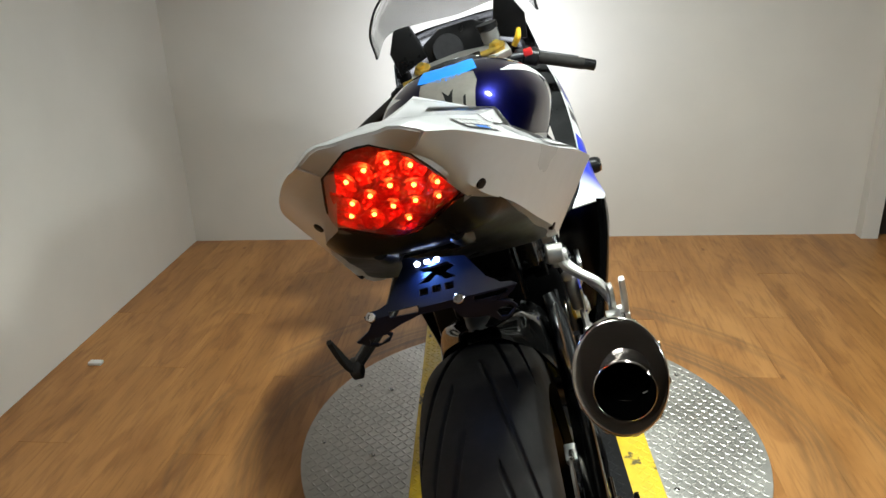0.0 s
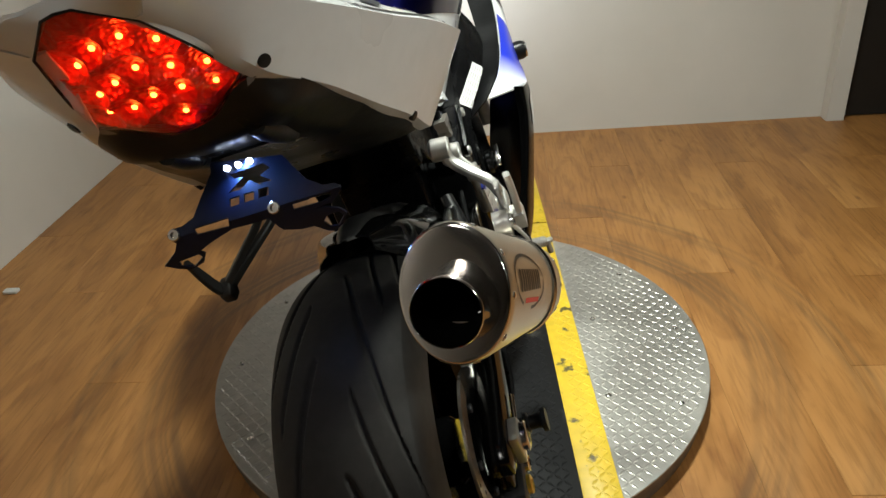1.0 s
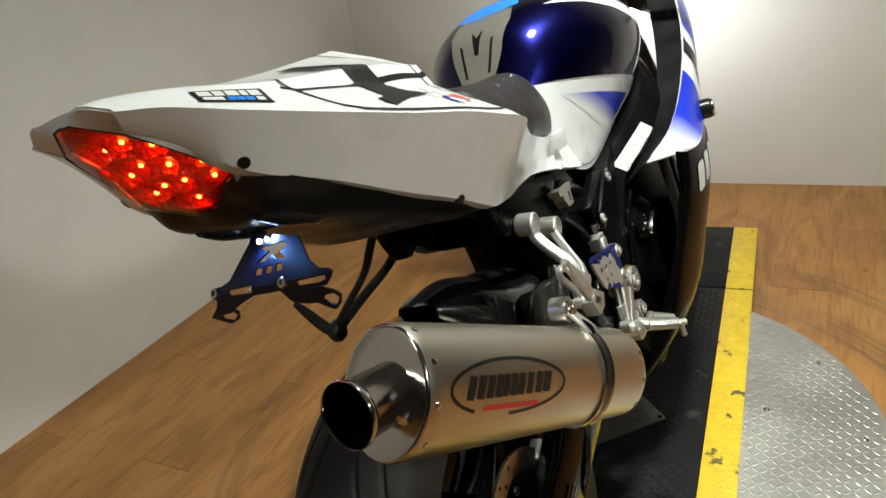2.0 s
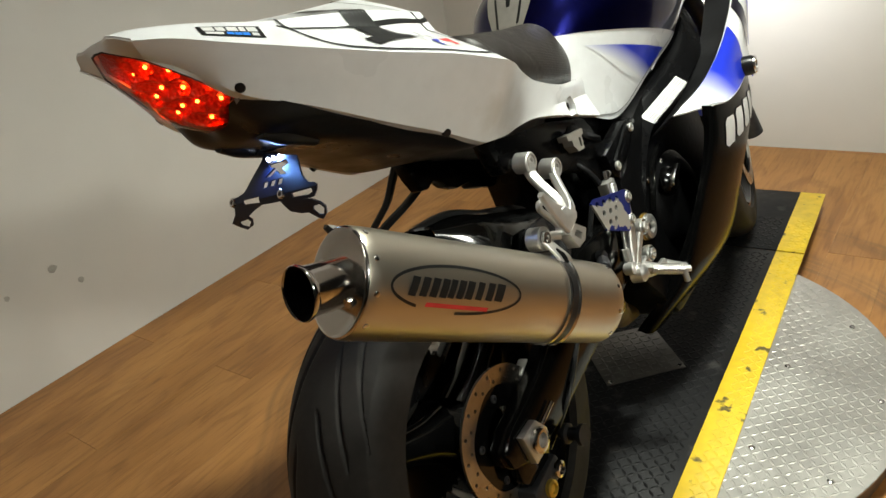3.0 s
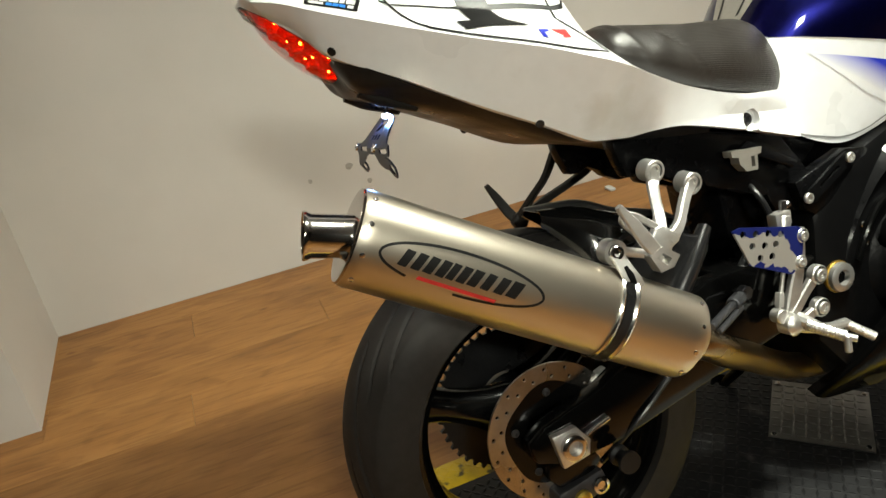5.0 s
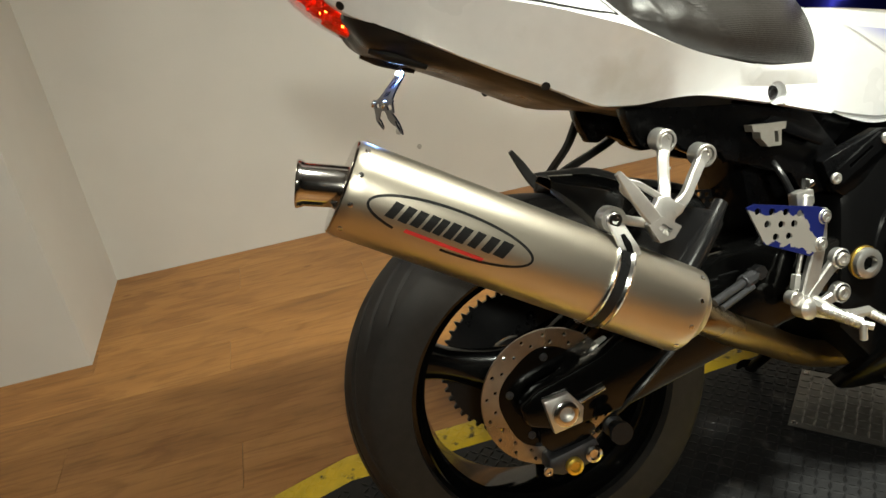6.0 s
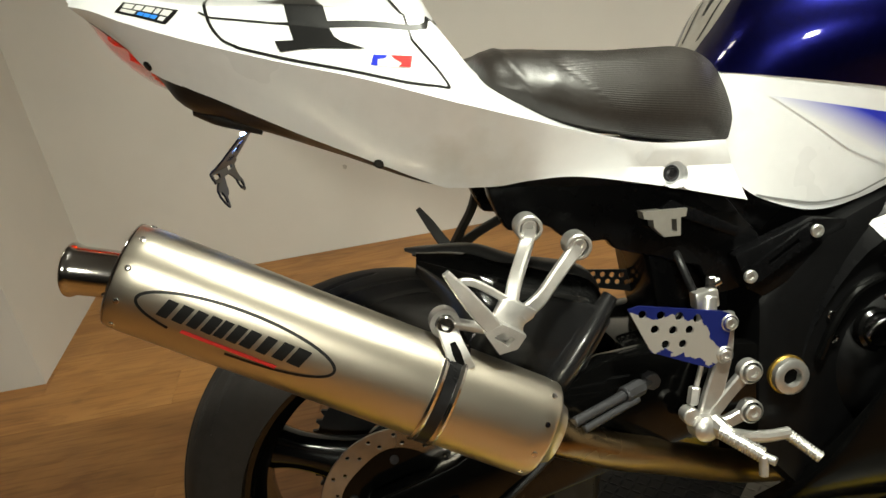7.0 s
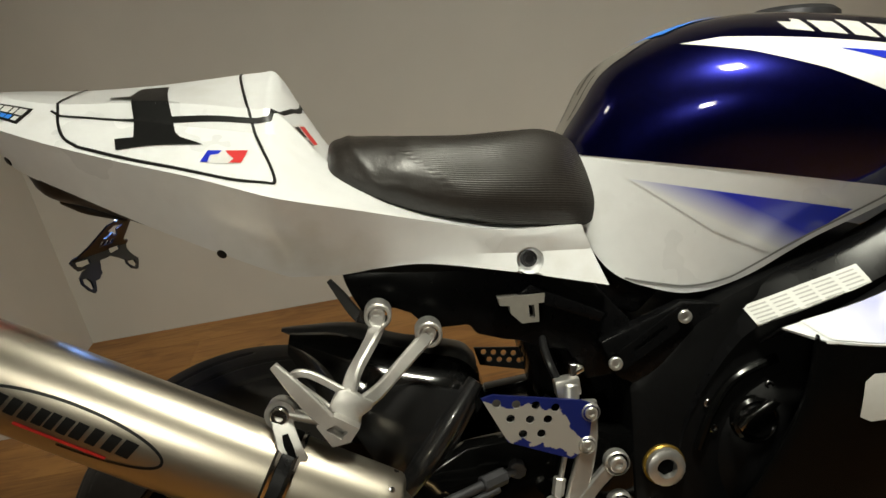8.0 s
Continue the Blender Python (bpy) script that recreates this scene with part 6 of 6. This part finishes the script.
# cockpit, screen
CK = [
    [(-0.215, 1.22, 0.88), (-0.19, 1.24, 0.98), (-0.13, 1.27, 1.02), (0, 1.36, 1.02), (0.13, 1.27, 1.02), (0.19, 1.24, 0.98), (0.215, 1.22, 0.88)],
    [(-0.22, 1.30, 0.84), (-0.19, 1.33, 0.95), (-0.12, 1.38, 0.985), (0, 1.46, 0.985), (0.12, 1.38, 0.985), (0.19, 1.33, 0.95), (0.22, 1.30, 0.84)],
    [(-0.20, 1.40, 0.76), (-0.17, 1.46, 0.86), (-0.1, 1.52, 0.90), (0, 1.57, 0.90), (0.1, 1.52, 0.90), (0.17, 1.46, 0.86), (0.20, 1.40, 0.76)],
    [(-0.15, 1.45, 0.66), (-0.12, 1.55, 0.72), (-0.06, 1.60, 0.76), (0, 1.62, 0.77), (0.06, 1.60, 0.76), (0.12, 1.55, 0.72), (0.15, 1.45, 0.66)],
]
bm = thicken(skin(CK, 24, 36), 0.003)
cock = part("nose_fairing", bm, BLACKG, bike, "black nose fairing around the dash", angle=50)
SC = [
    [(-0.235, 1.20, 0.99), (-0.20, 1.30, 1.04), (-0.11, 1.40, 1.04), (0, 1.45, 1.03), (0.11, 1.40, 1.04), (0.20, 1.30, 1.04), (0.235, 1.20, 0.99)],
    [(-0.225, 1.18, 1.07), (-0.19, 1.25, 1.10), (-0.10, 1.33, 1.11), (0, 1.36, 1.11), (0.10, 1.33, 1.11), (0.19, 1.25, 1.10), (0.225, 1.18, 1.07)],
    [(-0.15, 1.15, 1.15), (-0.12, 1.18, 1.17), (-0.06, 1.22, 1.19), (0, 1.23, 1.195), (0.06, 1.22, 1.19), (0.12, 1.18, 1.17), (0.15, 1.15, 1.15)],
]
bm = thicken(skin(SC, 20, 36), 0.003)
scr = part("windscreen", bm, SMOKE, bike, "smoked clear windscreen with black edge", angle=50)
edge = [SC[0][0], SC[1][0], SC[2][0], SC[2][3], SC[2][6], SC[1][6], SC[0][6]]
bm = bmesh.new()
tube(bm, edge, 0.0035, 8, smooth_n=60)
part("edge_strip", bm, BLACKP, scr, "black rubber edge strip")
for s in (1, -1):
    bm = bmesh.new()
    slab(bm, [(s * 0.10, 1.24, 0.95), (s * 0.19, 1.23, 0.92), (s * 0.20, 1.22, 0.99), (s * 0.17, 1.22, 1.05), (s * 0.125, 1.23, 1.05), (s * 0.11, 1.235, 1.0)], (0, 0.03, 0), bevel=0.006)
    part("dash_wing", bm, BLACKP, cock)
bm = bmesh.new()
slab(bm, [(-0.10, 1.24, 0.92), (0.10, 1.24, 0.92), (0.105, 1.25, 0.985), (0.05, 1.26, 1.015), (-0.05, 1.26, 1.015), (-0.105, 1.25, 0.985)], (0, 0.05, -0.01), bevel=0.006)
dash = part("dash", bm, BLACKP, bike, "dark instrument cluster")
bm = bmesh.new()
lathe(bm, (-0.035, 1.238, 0.955), (0, -1, 0.2), [(0, 0.044), (0.004, 0.043), (0.004, 0.038), (0.002, 0)], 32)
part("dial", bm, DARKM, dash, "dark round dial")

# forks, yoke and bars
for s in (1, -1):
    bm = bmesh.new()
    tube(bm, [(s * 0.105, 1.10, 0.93), (s * 0.105, 1.385, 0.36), (s * 0.105, 1.40, 0.30)], [0.026, 0.026, 0.03], 20)
    fk = part("fork_leg", bm, DARKM, bike, "dark upside-down fork leg")
    bm = bmesh.new()
    lathe(bm, (s * 0.105, 1.10, 0.932), (0, -0.45, 0.9), [(0, 0.024), (0.012, 0.023), (0.014, 0.012), (0.022, 0.011), (0.022, 0)], 6)
    part("fork_cap", bm, GOLD, fk, "gold fork cap")
bm = bmesh.new()
slab(bm, [(-0.14, 1.09, 0.905), (-0.06, 1.06, 0.893), (0.06, 1.06, 0.893), (0.14, 1.09, 0.905), (0.13, 1.14, 0.922), (0, 1.16, 0.93), (-0.13, 1.14, 0.922)], (0, -0.009, 0.02), bevel=0.004)
yoke = part("top_yoke", bm, SILVER, bike, "silver top yoke")
bm = bmesh.new()
lathe(bm, (0, 1.10, 0.92), (0, -0.4, 0.9), [(0, 0.02), (0.012, 0.019), (0.012, 0)], 6)
part("steering_nut", bm, GOLD, yoke, "gold steering nut")
bm = bmesh.new()
rod(bm, (-0.16, 1.05, 0.915), (0.10, 1.06, 0.935), 0.009)
part("steering_damper", bm, GOLD, yoke, "gold steering damper")
bm = bmesh.new()
rod(bm, (-0.02, 1.055, 0.925), (0.06, 1.06, 0.932), 0.013)
part("damper_body", bm, CHROME, yoke)
for s in (1, -1):
    bm = bmesh.new()
    tube(bm, [(s * 0.115, 1.10, 0.90), (s * 0.16, 1.105, 0.895), (s * 0.24, 1.11, 0.86), (s * 0.335, 1.12, 0.815)], 0.011, 14)
    bar = part("clip_on_bar", bm, DARKM, bike, "dark clip-on handlebar")
    bm = bmesh.new()
    tube(bm, [(s * 0.205, 1.108, 0.876), (s * 0.315, 1.118, 0.825)], [0.0165, 0.0160], 16)
    part("grip", bm, RUBBER, bar, "worn dark rubber grip")
    bm = bmesh.new()
    rod(bm, (s * 0.314, 1.118, 0.826), (s * 0.345, 1.121, 0.811), 0.015)
    part("bar_end", bm, BLACKP, bar, "black bar end weight")
    bm = bmesh.new()
    rod(bm, (s * 0.165, 1.105, 0.894), (s * 0.203, 1.108, 0.877), 0.024)
    sw = part("switch_block", bm, BLACKP, bar)
    bm = bmesh.new()
    box(bm, (s * 0.18 - 0.012, 1.078, 0.892), (s * 0.18 + 0.012, 1.09, 0.912), 0.003)
    part("switch", bm, REDP if s > 0 else BLACKP, sw, "red kill switch" if s > 0 else "")
    bm = bmesh.new()
    tube(bm, [(s * 0.15, 1.14, 0.905), (s * 0.20, 1.17, 0.885), (s * 0.31, 1.175, 0.835)], [0.007, 0.007, 0.006], 8, smooth_n=12)
    part("lever", bm, DARKM, bar)
bm = bmesh.new()
tube(bm, [(0.15, 1.12, 0.925), (0.165, 1.11, 0.945), (0.172, 1.12, 0.965)], [0.008, 0.009, 0.006], 8, smooth_n=8)
part("adjuster_tab", bm, YELLOWP, bike, "yellow lever adjuster")
bm = bmesh.new()
rod(bm, (0.095, 1.15, 0.945), (0.092, 1.145, 0.985), 0.026, 24)
res = part("fluid_reservoir", bm, CLEARG, bike, "grey brake fluid reservoir")
bm = bmesh.new()
rod(bm, (0.092, 1.145, 0.985), (0.0915, 1.144, 1.0), 0.029, 24)
part("cap", bm, BLACKP, res)

# front wheel, turned to the left
fw = new("front_wheel")
fw.parent = bike
fw.matrix_basis = pose(0.0, 1.405, 0.302, 0, 0, 12)
frim = wheel(fw, 0.300, 0.062, 0.222, 0.2, 0, 160, 20)
for s in (1, -1):
    bm = bmesh.new()
    lathe(bm, (s * 0.062, 0, 0), (s, 0, 0), [(0, 0.155), (0.005, 0.155), (0.005, 0.12), (0, 0.12), (0, 0.155)], 60)
    part("brake_disc", bm, STEEL, fw, "front brake disc")
bm = bmesh.new()
st = []
for a in np.linspace(25, 150, 14):
    w = radians(a)
    st.append([(x, 1.405 + (0.325 + d) * math.cos(w), 0.302 + (0.325 + d) * math.sin(w)) for x, d in ((-0.075, -0.07), (-0.07, -0.02), (-0.04, 0), (0, 0.004), (0.04, 0), (0.07, -0.02), (0.075, -0.07))])
bm.free()
bm = thicken(skin(st, 26, 16), 0.003)
part("front_mudguard", bm, BLUE, bike, "blue front mudguard", angle=60)

# side stand on the left
bm = bmesh.new()
tube(bm, [(-0.13, 0.60, 0.25), (-0.20, 0.585, 0.12), (-0.245, 0.57, 0.075)], [0.013, 0.012, 0.011], 12)
stand = part("side_stand", bm, FRAMEB, bike, "black side stand")
bm = bmesh.new()
rod(bm, (-0.245, 0.57, 0.075), (-0.252, 0.57, 0.066), 0.028)
part("stand_foot", bm, FRAMEB, stand)
bm = bmesh.new()
rod(bm, (0.0, 1.60, 0.74), (0.0, 1.625, 0.735), 0.06, 28)
hl = part("headlight", bm, emitter("headlight_glow", (0.95, 0.97, 1.0), 6), bike, "lit headlight")

beam_ob = new("headlight_beam", beam)
beam_ob.matrix_basis = bike.matrix_basis @ look((0, 1.70, 0.76), (0, 2.4, 0.86))

# ---- floor boards ----


def laminate():
    m = bpy.data.materials.new("wood_laminate")
    m.use_nodes = True
    nt = m.node_tree
    b = nt.nodes["Principled BSDF"]
    link, node = nt.links.new, nt.nodes.new
    geo = node("ShaderNodeNewGeometry")
    oi = node("ShaderNodeObjectInfo")
    shift = node("ShaderNodeVectorMath")
    shift.operation = "SCALE"
    comb = node("ShaderNodeCombineXYZ")
    for k in range(3):
        link(oi.outputs["Random"], comb.inputs[k])
    link(comb.outputs[0], shift.inputs[0])
    shift.inputs["Scale"].default_value = 37.0
    add = node("ShaderNodeVectorMath")
    link(geo.outputs["Position"], add.inputs[0])
    link(shift.outputs[0], add.inputs[1])

    def noise_at(src, scale, sx, sy, detail, distort=0.0):
        mp = node("ShaderNodeMapping")
        mp.inputs["Scale"].default_value = (sx, sy, 1)
        n = node("ShaderNodeTexNoise")
        n.inputs["Scale"].default_value, n.inputs["Detail"].default_value, n.inputs["Distortion"].default_value = scale, detail, distort
        link(src, mp.inputs[0])
        link(mp.outputs[0], n.inputs[0])
        return n.outputs[0]

    def ramp(src, stops):
        r = node("ShaderNodeValToRGB")
        el = r.color_ramp.elements
        while len(el) < len(stops):
            el.new(0.5)
        for e, (p, c) in zip(el, stops):
            e.position, e.color = p, (*c, 1)
        link(src, r.inputs[0])
        return r.outputs[0]

    def mix(mode, fac, a, c):
        mx = node("ShaderNodeMix")
        mx.data_type, mx.blend_type = "RGBA", mode
        if isinstance(fac, float):
            mx.inputs[0].default_value = fac
        else:
            link(fac, mx.inputs[0])
        link(a, mx.inputs[6])
        if isinstance(c, tuple):
            mx.inputs[7].default_value = (*c, 1)
        else:
            link(c, mx.inputs[7])
        return mx.outputs[2]

    broad = noise_at(add.outputs[0], 3.0, 2.2, 0.5, 4, 0.6)
    fine = noise_at(add.outputs[0], 22.0, 5.0, 0.35, 8, 0.3)
    base = ramp(broad, [(0.3, (0.30, 0.130, 0.033)), (0.5, (0.41, 0.187, 0.052)), (0.72, (0.49, 0.240, 0.075))])
    col = mix("MULTIPLY", 0.55, base, ramp(fine, [(0.33, (0.55, 0.49, 0.42)), (0.5, (0.93, 0.93, 0.93)), (0.7, (1, 1, 1))]))
    blot = noise_at(add.outputs[0], 7.0, 1.6, 0.55, 5, 1.2)
    col = mix("MULTIPLY", 0.6, col, ramp(blot, [(0.36, (0.62, 0.54, 0.46)), (0.48, (0.95, 0.95, 0.95)), (0.66, (1.0, 1.0, 1.0))]))
    # knots
    knot = node("ShaderNodeTexVoronoi")
    knot.inputs["Scale"].default_value = 4.4
    mp = node("ShaderNodeMapping")
    mp.inputs["Scale"].default_value = (1.6, 0.8, 1)
    link(add.outputs[0], mp.inputs[0])
    link(mp.outputs[0], knot.inputs[0])
    col = mix("MULTIPLY", 0.7, col, ramp(knot.outputs["Distance"], [(0.0, (0.25, 0.16, 0.1)), (0.035, (0.55, 0.45, 0.4)), (0.075, (1, 1, 1))]))
    # tyre scuffs in arcs round the turntable
    sub = node("ShaderNodeVectorMath")
    sub.operation = "SUBTRACT"
    sub.inputs[1].default_value = (CX, CY, 0)
    link(geo.outputs["Position"], sub.inputs[0])
    ln = node("ShaderNodeVectorMath")
    ln.operation = "LENGTH"
    link(sub.outputs[0], ln.inputs[0])
    wob = noise_at(geo.outputs["Position"], 1.6, 1, 1, 2)
    rad = node("ShaderNodeMath")
    rad.operation = "MULTIPLY_ADD"
    link(wob, rad.inputs[0])
    rad.inputs[1].default_value = 0.10
    link(ln.outputs["Value"], rad.inputs[2])
    rings = node("ShaderNodeTexNoise")
    rings.noise_dimensions = "1D"
    rings.inputs["Scale"].default_value, rings.inputs["Detail"].default_value = 26.0, 4
    link(rad.outputs[0], rings.inputs["W"])
    zone = ramp(rad.outputs[0], [(0.70, (0, 0, 0)), (0.745, (1, 1, 1)), (0.80, (1, 1, 1)), (0.84, (0.06, 0.06, 0.06)), (0.93, (0.06, 0.06, 0.06)), (0.965, (0.9, 0.9, 0.9)), (0.99, (0.6, 0.6, 0.6)), (1.0, (0.1, 0.1, 0.1))])
    patch = ramp(noise_at(geo.outputs["Position"], 2.2, 1, 1, 3), [(0.36, (0.15, 0.15, 0.15)), (0.55, (1, 1, 1))])
    streak = ramp(rings.outputs[0], [(0.42, (0.2, 0.2, 0.2)), (0.60, (1, 1, 1))])
    msk = mix("MULTIPLY", 1.0, zone, patch)
    msk = mix("MULTIPLY", 1.0, msk, streak)
    sc = node("ShaderNodeMath")
    sc.operation = "MULTIPLY"
    link(msk, sc.inputs[0])
    sc.inputs[1].default_value = 0.72
    col = mix("MIX", sc.outputs[0], col, (0.12, 0.065, 0.03))
    link(col, b.inputs["Base Color"])
    rr = node("ShaderNodeMapRange")
    rr.inputs[3].default_value, rr.inputs[4].default_value = 0.34, 0.52
    link(broad, rr.inputs[0])
    link(rr.outputs[0], b.inputs["Roughness"])
    bp = node("ShaderNodeBump")
    bp.inputs["Strength"].default_value, bp.inputs["Distance"].default_value = 0.12, 0.001
    link(fine, bp.inputs["Height"])
    link(bp.outputs[0], b.inputs["Normal"])
    return m


LAM = laminate()
PW, PL = 0.155, 1.21
boards = {}


def board_mesh(w, l):
    key = (round(w, 3), round(l, 3))
    if key not in boards:
        bm = bmesh.new()
        g, e = 0.0001, 0.0005
        top, mid = [(g + 0.0003, e + 0.0002), (w - g - 0.0003, e + 0.0002), (w - g - 0.0003, l - e - 0.0002), (g + 0.0003, l - e - 0.0002)], [(g, e), (w - g, e), (w - g, l - e), (g, l - e)]
        a = [bm.verts.new((x, y, 0)) for x, y in top]
        c = [bm.verts.new((x, y, -0.0006)) for x, y in mid]
        d = [bm.verts.new((x, y, -0.0055)) for x, y in mid]
        bm.faces.new(a)
        for k in range(4):
            bm.faces.new((a[k], c[k], c[(k + 1) % 4], a[(k + 1) % 4]))
            bm.faces.new((c[k], d[k], d[(k + 1) % 4], c[(k + 1) % 4]))
        me = finish("board", bm, 20)
        me.materials.append(LAM)
        boards[key] = me
    return boards[key]


X0 = -1.571
for k in range(int((EX - X0) / PW) + 1):
    x, w = max(X0 + k * PW, WX), PW
    w = min(X0 + (k + 1) * PW, EX) - x
    if w < 0.01:
        continue
    y = -0.585 - 4 * PL + ((k + 2) % 3) * PL / 3 + 0.02 * math.sin(k)
    while y < 2.4:
        y0, y1 = max(y, SY), min(y + PL, 2.4)
        if y1 - y0 > 0.03:
            ob = new("board", board_mesh(w, y1 - y0))
            ob.parent = floor
            ob.matrix_basis = pose(x, y0, 0)
        y += PL
